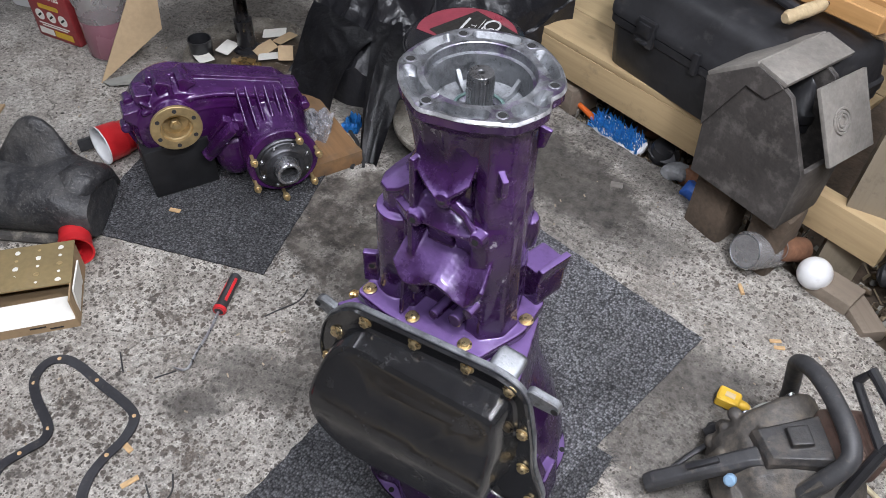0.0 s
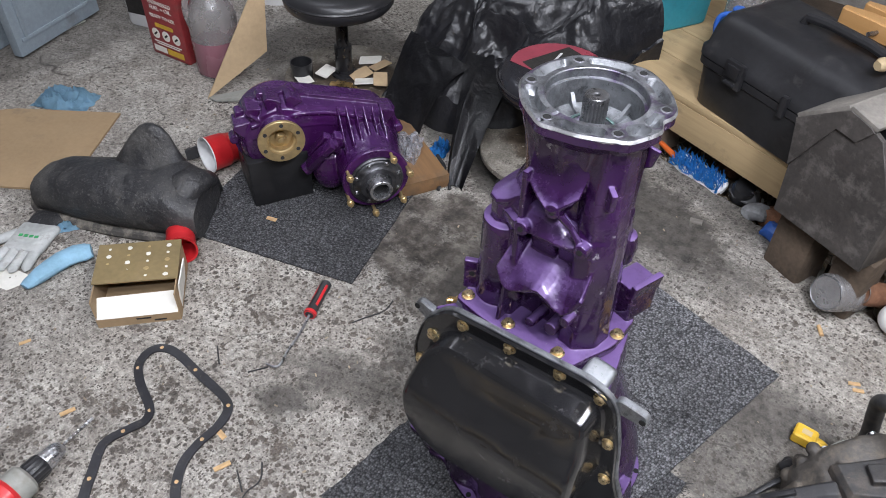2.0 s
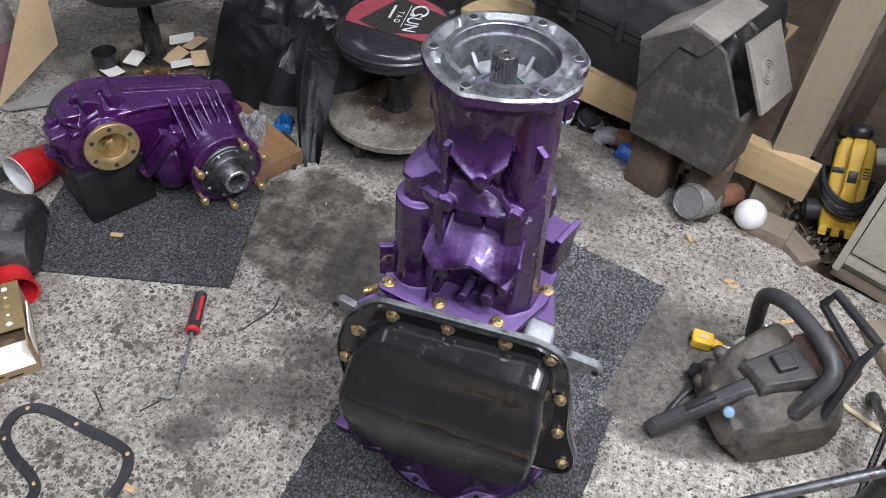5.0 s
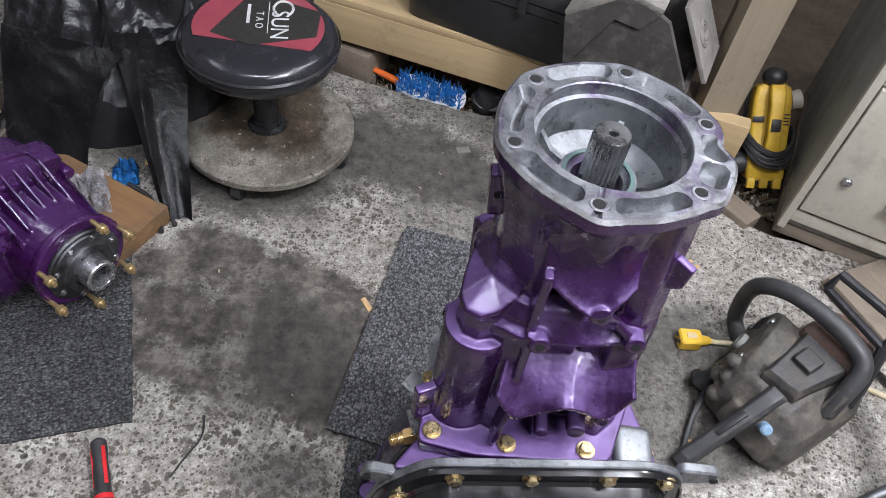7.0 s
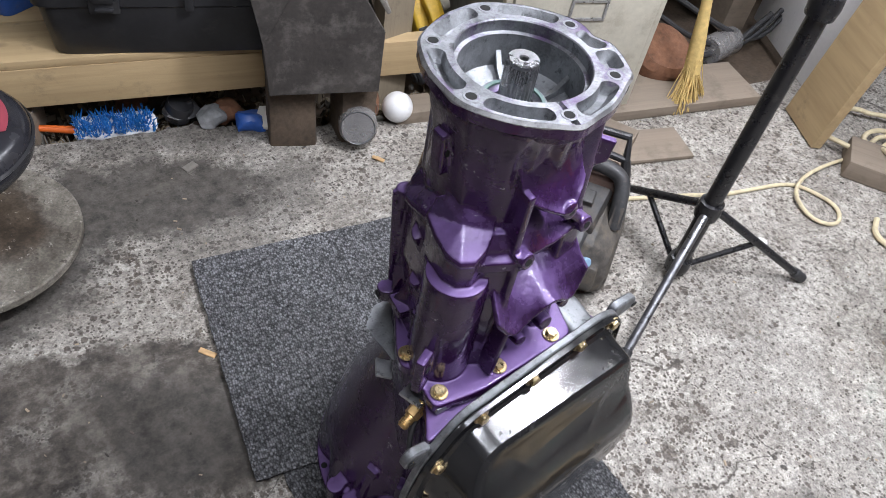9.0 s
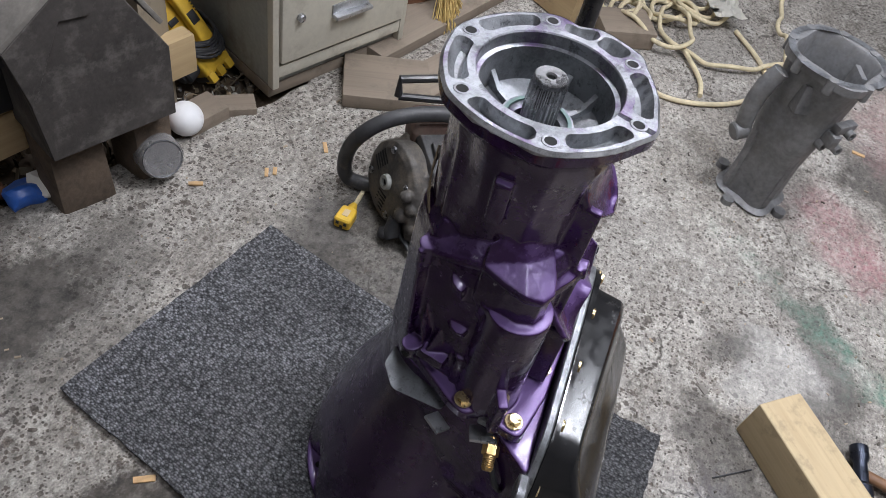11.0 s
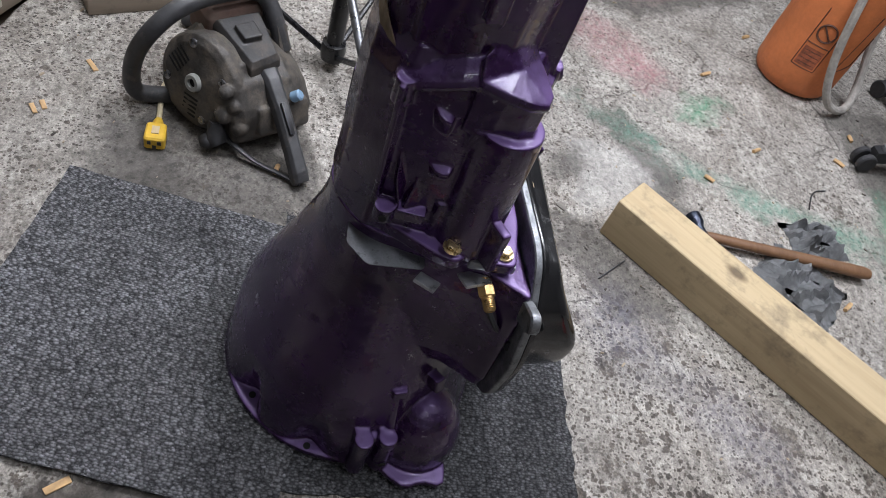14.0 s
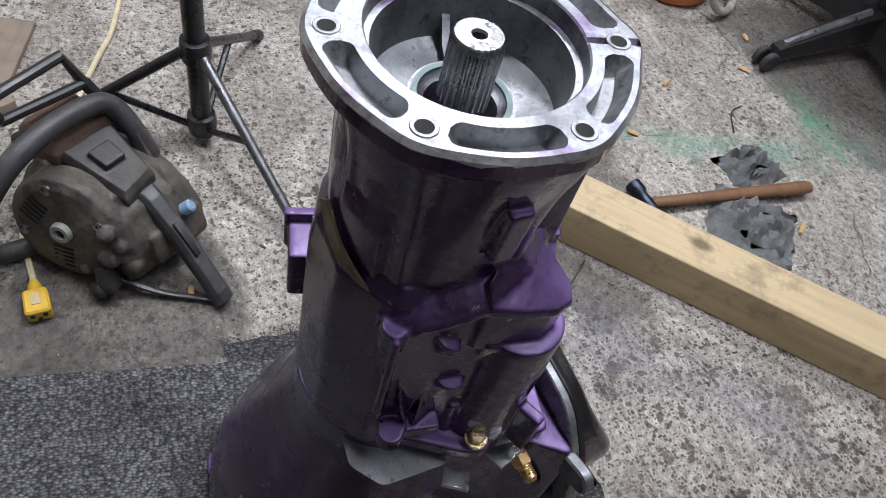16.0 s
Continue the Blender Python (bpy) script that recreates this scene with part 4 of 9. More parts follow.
    cyl(bm, 0.0095, 0.556 + up, 0.582 + up, 18, Matrix.Translation((-0.0735, 0.047, 0)))
    # web from that lug down to the foot lug, and the foot lug's gussets
    box(bm, 0.012, 0.006, 0.15, pose(-0.078, 0.046, 0.505 + up, 0, -3, -32), 0.001)
    cyl(bm, 0.0105, 0.425 + up, 0.442 + up, 18, Matrix.Translation((-0.090, 0.036, 0)))
    box(bm, 0.022, 0.046, 0.013, pose(-0.083, 0.018, 0.4335 + up, 0, 0, -6), 0.001)
    for tri in (((-0.080, 0.012, 0.475), (-0.0925, 0.020, 0.438), (-0.0915, -0.004, 0.438), (-0.080, -0.004, 0.440)), ((-0.077, 0.034, 0.500), (-0.088, 0.032, 0.470), (-0.091, 0.024, 0.442), (-0.077, 0.022, 0.470))):
        loft(bm, [[(x, y, z + up) for x, y, z in tri], [(x + 0.012, y, z - 0.006 + up) for x, y, z in tri]])
    # short cast steps on the side panel: flat above, running out below
    for p, q, drop in (((-0.079, 0.018, 0.561), (-0.084, 0.000, 0.555), 0.03), ((-0.0835, -0.013, 0.5535), (-0.088, -0.036, 0.5555), 0.05), ((-0.0815, 0.007, 0.497), (-0.0865, -0.014, 0.4985), 0.02)):
        p, q = Vector(p) + Vector((0.006, 0, up)), Vector(q) + Vector((0.006, 0, up))
        out = Vector((-0.0125, -0.002, -0.003))
        mid = p.lerp(q, 0.5)
        rings = [[v + Vector((0, 0, 0.003)), v + out * s, v + out * s + Vector((0, 0, -0.003)), v + Vector((0, 0, -drop))] for v, s in ((p, 0.5), (p.lerp(q, 0.2), 0.95), (mid, 1.05), (p.lerp(q, 0.8), 0.95), (q, 0.5))]
        loft(bm, rings)
    cyl(bm, 0.006, 0.405 + up, 0.452 + up, 14, Matrix.Translation((-0.0835, -0.018, 0)))
    # three-cornered web between the servo bore and the front
    wedge = [(-0.064, -0.076, 0.580), (-0.041, -0.064, 0.597), (-0.026, -0.076, 0.592), (-0.027, -0.093, 0.583)]
    loft(bm, [[(x, y, z - 0.014 + up) for x, y, z in wedge], [(x, y, z + up) for x, y, z in wedge]])
    # corner column from the flange to the foot, with a fin near its top
    col = rounded([(0.042, -0.066), (0.066, -0.072), (0.087, -0.050), (0.090, -0.02), (0.074, -0.005), (0.056, -0.046)], 0.004, 2)
    loft(bm, [[(x * s, y * s, z + up) for x, y in col] for z, s in ((0.40, 1.10), (0.45, 1.05), (0.55, 1.0), (0.64, 0.94), (0.70, 0.90), (0.73, 0.88))])
    fin = [(0.0, 0.0), (0.026, 0.020), (0.028, 0.045), (0.0, 0.05)]
    prism(bm, fin, -0.004, 0.004, pose(0.060, -0.050, 0.632 + up, 90, 0, -38), 0.001)
    fin = [(0.0, 0.0), (0.010, 0.006), (0.016, 0.030), (0.0, 0.034)]
    prism(bm, fin, -0.003, 0.003, pose(0.076, 0.006, 0.675 + up, 90, 0, 10), 0.001)
    lathe(bm, [(0.0, -0.026), (0.018, -0.022), (0.021, 0.0), (0.017, 0.02), (0.0, 0.026)], 20, Matrix.Translation((0.068, 0.020, 0.535 + up)), (False, False))
    # left cheek of the front, from the apron to the shelf
    for x, y, z0, z1, turn_z in ((-0.0325, -0.070, 0.585, 0.664, 0), (-0.0315, -0.076, 0.500, 0.590, 0)):
        box(bm, 0.008, 0.030, z1 - z0, pose(x, y, (z0 + z1) / 2 + up, 0, 0, turn_z), 0.001)
    # apron: a scooped tongue hanging from the neck
    sheet(bm, [
        [(-0.038, -0.060, 0.690), (-0.018, -0.066, 0.690), (0.006, -0.068, 0.690), (0.024, -0.066, 0.690), (0.040, -0.058, 0.690)],
        [(-0.037, -0.069, 0.672), (-0.016, -0.0735, 0.664), (0.008, -0.075, 0.661), (0.026, -0.074, 0.664), (0.041, -0.066, 0.672)],
        [(-0.035, -0.076, 0.661), (-0.014, -0.082, 0.650), (0.011, -0.0865, 0.641), (0.027, -0.083, 0.650), (0.041, -0.073, 0.661)],
        [(-0.034, -0.079, 0.656), (-0.012, -0.089, 0.643), (0.013, -0.095, 0.633), (0.028, -0.089, 0.645), (0.041, -0.077, 0.657)],
    ], 0.006, up)
    bosses = {"a": Vector((-0.024, -0.085, 0.581 + up)), "b": Vector((0.059, -0.076, 0.586 + up)), "c": Vector((0.016, -0.083, 0.631 + up))}
    out = Vector((0.06, -1, 0.18)).normalized()
    for p in bosses.values():
        lathe(bm, [(0.0105, -0.03), (0.0100, 0.0), (0.0095, 0.010), (0.0045, 0.0105)], 20, along(p, out))
    for a, b, r in (("c", "b", 0.0058),):
        p, q = bosses[a] + out * 0.002, bosses[b] + out * 0.002
        pipe(bm, [p, p.lerp(q, 0.5) - out * 0.006, q], [r, r * 0.75, r], 10)
    # bridge between the two lower bosses, and the sloped floor above it
    p, q = bosses["a"], bosses["b"]
    pipe(bm, [p + Vector((0, 0.002, -0.004)), p.lerp(q, 0.5) + Vector((0, 0.002, -0.009)), q + Vector((0, 0.002, -0.006))], 0.0042, 10)
    sheet(bm, [
        [(-0.032, -0.055, 0.607), (0.0, -0.055, 0.611), (0.03, -0.055, 0.600), (0.055, -0.055, 0.596)],
        [(-0.031, -0.070, 0.601), (0.0, -0.070, 0.604), (0.03, -0.070, 0.590), (0.055, -0.068, 0.588)],
        [(-0.029, -0.086, 0.580), (0.0, -0.085, 0.577), (0.03, -0.082, 0.577), (0.055, -0.078, 0.580)],
    ], 0.005, up)
    # two raised panels on the pocket's back wall
    box(bm, 0.036, 0.012, 0.034, pose(-0.002, -0.064, 0.553 + up, 14, 0, 3), 0.001)
    box(bm, 0.030, 0.010, 0.030, pose(0.036, -0.064, 0.556 + up, 14, 0, 3), 0.001)
    # shelf: a scooped tray with a broken rim
    sheet(bm, [
        [(-0.040, -0.066, 0.552), (-0.024, -0.056, 0.545), (0.0, -0.054, 0.543), (0.023, -0.054, 0.543), (0.050, -0.060, 0.545), (0.074, -0.068, 0.552)],
        [(-0.044, -0.084, 0.532), (-0.026, -0.082, 0.521), (-0.001, -0.080, 0.522), (0.022, -0.080, 0.526), (0.053, -0.082, 0.519), (0.076, -0.080, 0.536)],
        [(-0.046, -0.096, 0.518), (-0.027, -0.100, 0.499), (-0.002, -0.098, 0.506), (0.022, -0.098, 0.515), (0.057, -0.096, 0.500), (0.077, -0.090, 0.526)],
        [(-0.047, -0.106, 0.508), (-0.028, -0.112, 0.484), (-0.002, -0.108, 0.492), (0.023, -0.110, 0.512), (0.060, -0.104, 0.487), (0.077, -0.097, 0.520)],
    ], 0.006, up)
    for x, z, r in ((-0.022, 0.462, 0.009), (0.043, 0.440, 0.009), (0.062, 0.468, 0.007), (0.010, 0.428, 0.007)):
        lathe(bm, [(r * 1.3, -0.045), (r * 1.1, 0.008), (r * 0.6, 0.0085)], 14, along((x, -0.088, z + up), (0, -1, 0.1)))
    box(bm, 0.006, 0.045, 0.085, pose(-0.034, -0.084, 0.45 + up, 0, 5, 0), 0.001)
    # upright tab by the servo bore
    tab = pose(-0.110, -0.0735, 0.430 + up, 0, 0, 28)
    box(bm, 0.026, 0.011, 0.056, tab, 0.002)
    # stepped block on the far corner
    box(bm, 0.046, 0.052, 0.060, pose(0.088, 0.048, 0.436 + up, 0, 0, -14), 0.004)
    box(bm, 0.010, 0.056, 0.040, pose(0.106, 0.045, 0.455 + up, 0, 8, -14), 0.002)
    # drilled tab high on the neck
    box(bm, 0.014, 0.016, 0.048, pose(-0.079, -0.004, 0.674 + up, 0, -4, 4), 0.002)
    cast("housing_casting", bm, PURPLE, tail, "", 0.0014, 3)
    drill = bmesh.new()
    cyl(drill, 0.0042, 0, 0.0012, 14)
    drill_mesh = finish(drill, "tab_hole", VOID)
    shared("tab_hole", drill_mesh, tail, tab @ along((0.0, -0.0052, 0.004), (0, -1, 0)))
    shared("tab_hole", drill_mesh, tail, along((-0.0775, -0.0115, 0.676 + up), (0, -1, 0)))
    shared("tab_hole", drill_mesh, tail, along((-0.0826, 0.0485, 0.566 + up), (-1, 0.15, 0)))
    shared("tab_hole", drill_mesh, tail, along((-0.1000, 0.037, 0.4335 + up), (-1, 0.1, 0)))
    for p in bosses.values():
        shared("tab_hole", drill_mesh, tail, along(p + out * 0.0095, out))
    for x, y, rot in ((-0.1055, -0.038, 0), (-0.099, -0.095, 20), (-0.021, -0.100, 40), (0.062, -0.096, 10), (0.106, -0.012, 5)):
        shared("bolt", BOLT_MESH, tail, pose(x, y, (0.4118 if y == -0.038 else 0.4058) + up, 0, 0, rot))

    # --- bare machined flange ring with its pockets, bore and splined shaft
    bm = bmesh.new()
    seg, top = 240, 0.748 + up
    angles = [360.0 * i / seg for i in range(seg)]

    def pocket(a):
        """Depth of the cast pockets between the holes, in the ring's middle."""
        gaps = [plateau(a, h + 12, h + 48, 3.5) for h in FLANGE_HOLES if abs(h - 318.7) > 1]
        gaps.append(plateau(a, 318.7 + 12, 318.7 + 24, 4))
        gaps.append(plateau(a, 318.7 + 34, 318.7 + 48, 4))
        return max(gaps)

    def inset(a, r):
        """The pockets close in to rounded ends."""
        mid = (flange_radius(a) - 0.0055 + 0.0700) / 2
        return mid + (r - mid) * (0.35 + 0.65 * math.sqrt(min(1.0, pocket(a))))

    def ringpt(a, r, z):
        return (r * math.cos(radians(a)), r * math.sin(radians(a)), z)

    rings = [[ringpt(a, flange_radius(a) * 0.86, top - 0.030) for a in angles], [ringpt(a, flange_radius(a) - 0.003, top - 0.017) for a in angles], [ringpt(a, flange_radius(a), top - 0.014) for a in angles]]
    skirt = bmesh.new()
    loft(skirt, rings + [[ringpt(a, flange_radius(a), top - 0.003) for a in angles]], None, (False, False))
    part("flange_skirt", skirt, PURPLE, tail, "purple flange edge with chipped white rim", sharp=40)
    chip = bmesh.new()
    wave = lambda a: 0.0006 + 0.0045 * max(0.0, noise.noise((a * 0.06, 2.0, 5.0))) + 0.002 * max(0.0, noise.noise((a * 0.35, 7.0, 1.0)))
    loft(chip, [[ringpt(a, flange_radius(a) + 0.0004, top - 0.003 - wave(a)) for a in angles], [ringpt(a, flange_radius(a) + 0.0006, top - 0.003) for a in angles], [ringpt(a, flange_radius(a) - 0.0018, top + 0.0003) for a in angles]], None, (False, False))
    part("chipped_rim", chip, CHIPPED, tail, "bare chipped whitish rim")
    rows = []
    for name, f in (
        ("edge", lambda a: (flange_radius(a), top - 0.003)), ("rim", lambda a: (flange_radius(a) - 0.002, top)),
        ("p0", lambda a: (inset(a, flange_radius(a) - 0.0055), top)), ("p1", lambda a: (inset(a, flange_radius(a) - 0.0125), top - 0.0105 * pocket(a))), ("p2", lambda a: (inset(a, 0.0722), top - 0.012 * pocket(a))),
        ("p3", lambda a: (inset(a, 0.0700), top)), ("lip", lambda a: (0.0632, top)), ("lip2", lambda a: (0.0622, top - 0.0012)), ("bore", lambda a: (0.0620, top - 0.012)), ("step", lambda a: (0.0580, top - 0.013)),
        ("bore2", lambda a: (0.0560, top - 0.046)), ("floor", lambda a: (0.034, top - 0.054)), ("hub", lambda a: (0.0325, top - 0.046)), ("hub2", lambda a: (0.028, top - 0.046)), ("seal", lambda a: (0.026, top - 0.049)), ("well", lambda a: (0.0225, top - 0.051)), ("deep", lambda a: (0.0222, top - 0.085)),
    ):
        row = []
        for a in angles:
            r, z = f(a)
            # milled slot beside the scooped side's hole
            if name in ("rim", "p0", "p1", "p2", "p3", "lip") and abs((a - 259 + 180) % 360 - 180) < 1.6:
                z = min(z, top - 0.003)
            row.append(ringpt(a, r, z))
        rows.append(row)
    loft(bm, rows, None, (False, True))
    bm.faces.ensure_lookup_table()
    for i, a in enumerate(angles):
        for row in (2, 3, 4):
            if pocket(a) > 0.4:
                bm.faces[row * seg + i].material_index = 1
        for row in (9, 10, 11):
            bm.faces[row * seg + i].material_index = 1
    # webs in the bore
    for a in (70, 150, 232, 320, 352):
        pts = [(0.033, top - 0.0475), (0.045, top - 0.044), (0.0572, top - 0.030), (0.0565, top - 0.056), (0.033, top - 0.056)]
        c, s = math.cos(radians(a)), math.sin(radians(a))
        web = bmesh.new()
        loft(web, [[(x * c - w * s, x * s + w * c, z) for x, z in pts] for w in (-0.0025, 0.0025)])
        part("web", web, ALU_CAST, tail)
    part("machined_flange", bm, [ALU, ALU_CAST], tail, "bare machined aluminium flange with cast pockets", sharp=32)
    bm = bmesh.new()
    lathe(bm, [(0.0305, top - 0.0468), (0.0305, top - 0.0448), (0.027, top - 0.0448), (0.027, top - 0.0468)], 40, None, (False, False))
    part("seal_ring", bm, SEAL, tail, "thin green seal ring")
    hb = bmesh.new()
    cyl(hb, 0.0051, 0, 0.0008, 24)
    hb_mesh = finish(hb, "flange_hole", VOID)
    rim = bmesh.new()
    lathe(rim, [(0.0074, 0.0002), (0.0070, 0.0006), (0.0061, 0.0007), (0.0050, 0.0004)], 28, None, (False, False))
    rim_mesh = finish(rim, "hole_rim", ALU)
    for a in FLANGE_HOLES:
        r = 0.0815
        shared("flange_hole", hb_mesh, tail, pose(r * math.cos(radians(a)), r * math.sin(radians(a)), top - 0.0004))
        shared("hole_rim", rim_mesh, tail, pose(r * math.cos(radians(a)), r * math.sin(radians(a)), top))
    bm = bmesh.new()
    teeth = []
    for i in range(23 * 4):
        a = 2 * math.pi * i / (23 * 4)
        teeth.append((0.0157 if i % 4 in (1, 2) else 0.0139, a))
    ring = lambda s, z: [(r * s * math.cos(a), r * s * math.sin(a), z) for r, a in teeth]
    plain_ring = lambda r0, z: [(r0 * math.cos(a), r0 * math.sin(a), z) for r, a in teeth]
    loft(bm, [ring(1, top - 0.084), ring(1, top - 0.006), plain_ring(0.0148, top - 0.0045), plain_ring(0.0145, top - 0.001), plain_ring(0.0138, top), plain_ring(0.0047, top), plain_ring(0.0038, top - 0.0015), plain_ring(0.0036, top - 0.018)])
    part("output_shaft", bm, STEEL, t, "grey splined steel output shaft", sharp=30)

    # --- small fittings
    bm = bmesh.new()
    plate = rounded([(-0.107, -0.020), (-0.05, -0.02), (-0.04, 0.06), (-0.085, 0.062), (-0.110, 0.040)], 0.006)
    prism(bm, list(reversed(plate)), 0.372 + up, 0.3732 + up)
    part("shield_plate", bm, ZINC, t, "thin bare grey shield plate")
    bm = bmesh.new()
    box(bm, 0.022, 0.03, 0.004, pose(-0.112, -0.072, 0.376 + up, 0, 14, 20), 0.001)
    box(bm, 0.020, 0.024, 0.004, pose(-0.122, -0.022, 0.372 + up, 0, 20, -30), 0.001)
    part("bracket", bm, BARE_TUBE, t, "small bare steel bracket")
    fit_ob = new("line_fitting")
    fit_ob.parent = t
    fit_ob["label"] = "brass hydraulic line fitting"
    d = Vector((-0.86, -0.22, -0.32)).normalized()
    bm = bmesh.new()
    m = along((-0.108, -0.083, 0.374 + up), d)
    hexagon = [(0.0095 * math.cos(math.pi * k / 3), 0.0095 * math.sin(math.pi * k / 3)) for k in range(6)]
    prism(bm, hexagon, 0.008, 0.020, m, 0.001)
    cyl(bm, 0.0065, 0, 0.03, 16, m)
    part("nut", bm, BRASS, fit_ob)
    bm = bmesh.new()
    prof = [(0.0068, 0.020)]
    for k in range(6):
        prof += [(0.0070, 0.0215 + 0.0022 * k), (0.0062, 0.0226 + 0.0022 * k)]
    lathe(bm, prof + [(0.005, 0.036), (0.003, 0.036), (0.003, 0.03)], 16, m)
    part("thread", bm, BRASS, fit_ob)
    bm = bmesh.new()
    lathe(bm, [(0.016, -0.01), (0.016, 0.004), (0.011, 0.006), (0.011, 0.014), (0.006, 0.015), (0.006, 0.022), (0.0, 0.022)], 20, along((-0.122, -0.128, 0.284), (-0.9, -0.2, 0.35)))
    part("selector_switch", bm, BLACK_PLASTIC, t, "black neutral switch on the case")
    # short wires and a bare lug in the shadow beside the pan
    bm = bmesh.new()
    pipe(bm, [(-0.128, -0.118, 0.300), (-0.138, -0.108, 0.318), (-0.128, -0.095, 0.335), (-0.116, -0.088, 0.345)], 0.0035, 8, smooth=2)
    part("sensor_wire", bm, BLACK_RUBBER, t, "short black sensor wire")
    # maker's plate riveted to the side
    bm = bmesh.new()
    rows = []
    for k in range(9):
        a, z = 91 + 36 * k / 8, 0.630 - 0.043 * k / 8
        row = []
        for w, r in ((-1, 0.0775), (-1, 0.0792), (1, 0.0792), (1, 0.0775)):
            aa = radians(a + w * 4.0)
            row.append((r * math.cos(aa), r * math.sin(aa), z + w * 0.0055 + up))
        rows.append(row)
    loft(bm, rows)
    part("identification_plate", bm, TARNISHED, t, "tarnished brass identification plate")
    # rear lug strip on the bell's far side
    return t


transmission()


# ---------------------------------------------------------------- transfer case
def transfer_case():
    at = Matrix.Translation((-0.2 * 0.5 - 0.85 * 0.866, -0.2 * 0.866 + 0.85 * 0.5, 0)) @ pose(0, 0, 0, 0, 0, 60)
    t = thing("transfer_case", "gloss purple transfer case with gold output flange, on a plank", "transfer case", at)
    front = pose(0, 0, 0, 90, 0, 0)  # outline x, z; depth towards the viewer

    def hull(grow):
        pts = []
        for k in range(40):
            a = 2 * math.pi * k / 40
            c, r = ((-0.09, 0.172), 0.103 + grow) if math.cos(a - radians(150)) > 0 else ((0.10, 0.125), 0.098 + grow)
            pts.append((c[0] + r * math.cos(a), c[1] + r * math.sin(a)))
        return pts

    def ring(grow, y, sag=0.0):
        return [(x, y, z) for x, z in hull(grow)]

    bm = bmesh.new()
    loft(bm, [ring(-0.035, 0.135), ring(-0.012, 0.128), ring(-0.004, 0.11), ring(-0.002, 0.062), ring(0.008, 0.058), ring(0.008, 0.040), ring(-0.001, 0.037), ring(-0.006, 0.012), ring(-0.016, -0.004), ring(-0.03, -0.008)])
    # parting line lugs
    for k in range(0, 40, 4):
        x, z = hull(0.008)[k]
        cyl(bm, 0.011, 0.033, 0.066, 14, Matrix.Translation((x, 0, z)) @ pose(0, 0, 0, -90, 0, 0), 0.0015)
    # arched upper bead and cast ribs on the face
    arc = [(-0.16 + 0.31 * s, -0.004, 0.225 + 0.034 * math.sin(math.pi * s) - 0.045 * s) for s in [i / 12 for i in range(13)]]
    pipe(bm, arc, 0.006, 8)
    pipe(bm, [(x, y - 0.002, z - 0.03) for x, y, z in arc[:9]], 0.004, 8)
    # upright fins above the front output
    for i in range(6):
        x = 0.045 + 0.021 * i
        fin = [(0.0, 0.0), (0.075, 0.0), (0.07, 0.055), (0.0, 0.12)]
        prism(bm, fin, -0.0025, 0.0025, Matrix.Translation((x, 0.0, 0.125 - 0.004 * i)) @ Matrix(((0, 0, 1, 0), (-1, 0, 0, 0), (0, 1, 0, 0), (0, 0, 0, 1))), 0.0008)
    # pointed lugs along the upper edge
    for k in range(5, 19, 3):
        x, z = hull(0.0)[k]
        a = math.atan2(z - 0.15, x)
        lug = [(-0.022, -0.012), (0.022, -0.012), (0.006, 0.018), (-0.006, 0.018)]
        prism(bm, lug, -0.03, 0.03, Matrix.Translation((x, 0.03, z)) @ pose(0, 0, 0, 90, 0, 0) @ pose(0, 0, 0, 0, 0, math.degrees(a) - 90), 0.002)
    # cone towards the front output
    lathe(bm, [(0.098, -0.02), (0.088, 0.03), (0.080, 0.07), (0.076, 0.100), (0.083, 0.102), (0.083, 0.1145), (0.081, 0.116)], 36, Matrix.Translation((0.104, 0, 0.098)) @ pose(0, 0, 0, 90, 0, 0))
    # shift bracket and webs between the two bores
    box(bm, 0.022, 0.02, 0.085, pose(-0.012, -0.035, 0.165, 20, 32, 0), 0.004)
    box(bm, 0.030, 0.03, 0.05, pose(0.028, -0.04, 0.17, 10, 25, 0), 0.006)
    ball(bm, 0.05, Matrix.Translation((0.012, -0.022, 0.085)), 18, 12, (0.9, 0.7, 1.2))
    for k in range(5):
        a = radians(150 + 24 * k)
        c = Vector((0.104, -0.055, 0.098))
        d = Vector((math.cos(a), 0, math.sin(a)))
        pipe(bm, [c + d * 0.072, c + d * 0.098 + Vector((0, 0.03, 0))], [0.006, 0.003], 6)
    for k in range(6):
        a = radians(20 + 60 * k)
        c = Vector((-0.10, -0.005, 0.205))
        pipe(bm, [c + Vector((math.cos(a), 0, math.sin(a))) * 0.035, c + Vector((math.cos(a), 0.05, math.sin(a))) * 0.075], [0.006, 0.003], 6)
    cyl(bm, 0.042, 0, 0.03, 28, Matrix.Translation((-0.10, 0.0, 0.206)) @ pose(0, 0, 0, 90, 0, 0), 0.004)
    pipe(bm, [(-0.055, -0.035, 0.10), (-0.005, -0.03, 0.13)], 0.016, 12)
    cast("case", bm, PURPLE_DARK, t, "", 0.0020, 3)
    # gold output flange
    y = new("output_flange")
    y.parent = t
    y["label"] = "gold painted round output flange with six holes"
    m = Matrix.Translation((-0.10, -0.058, 0.208)) @ pose(0, 0, 0, 90, 0, 0)
    bm = bmesh.new()
    lathe(bm, [(0.033, -0.05), (0.030, -0.012), (0.052, -0.010), (0.0545, -0.008), (0.0545, -0.001), (0.053, 0.0), (0.034, 0.0), (0.033, -0.003), (0.0325, -0.006), (0.029, -0.008), (0.027, -0.024), (0.012, -0.026), (0.0, -0.026)], 48, m, (True, False))
    part("plate", bm, YOKE_GOLD, y, sharp=30)
    bm = bmesh.new()
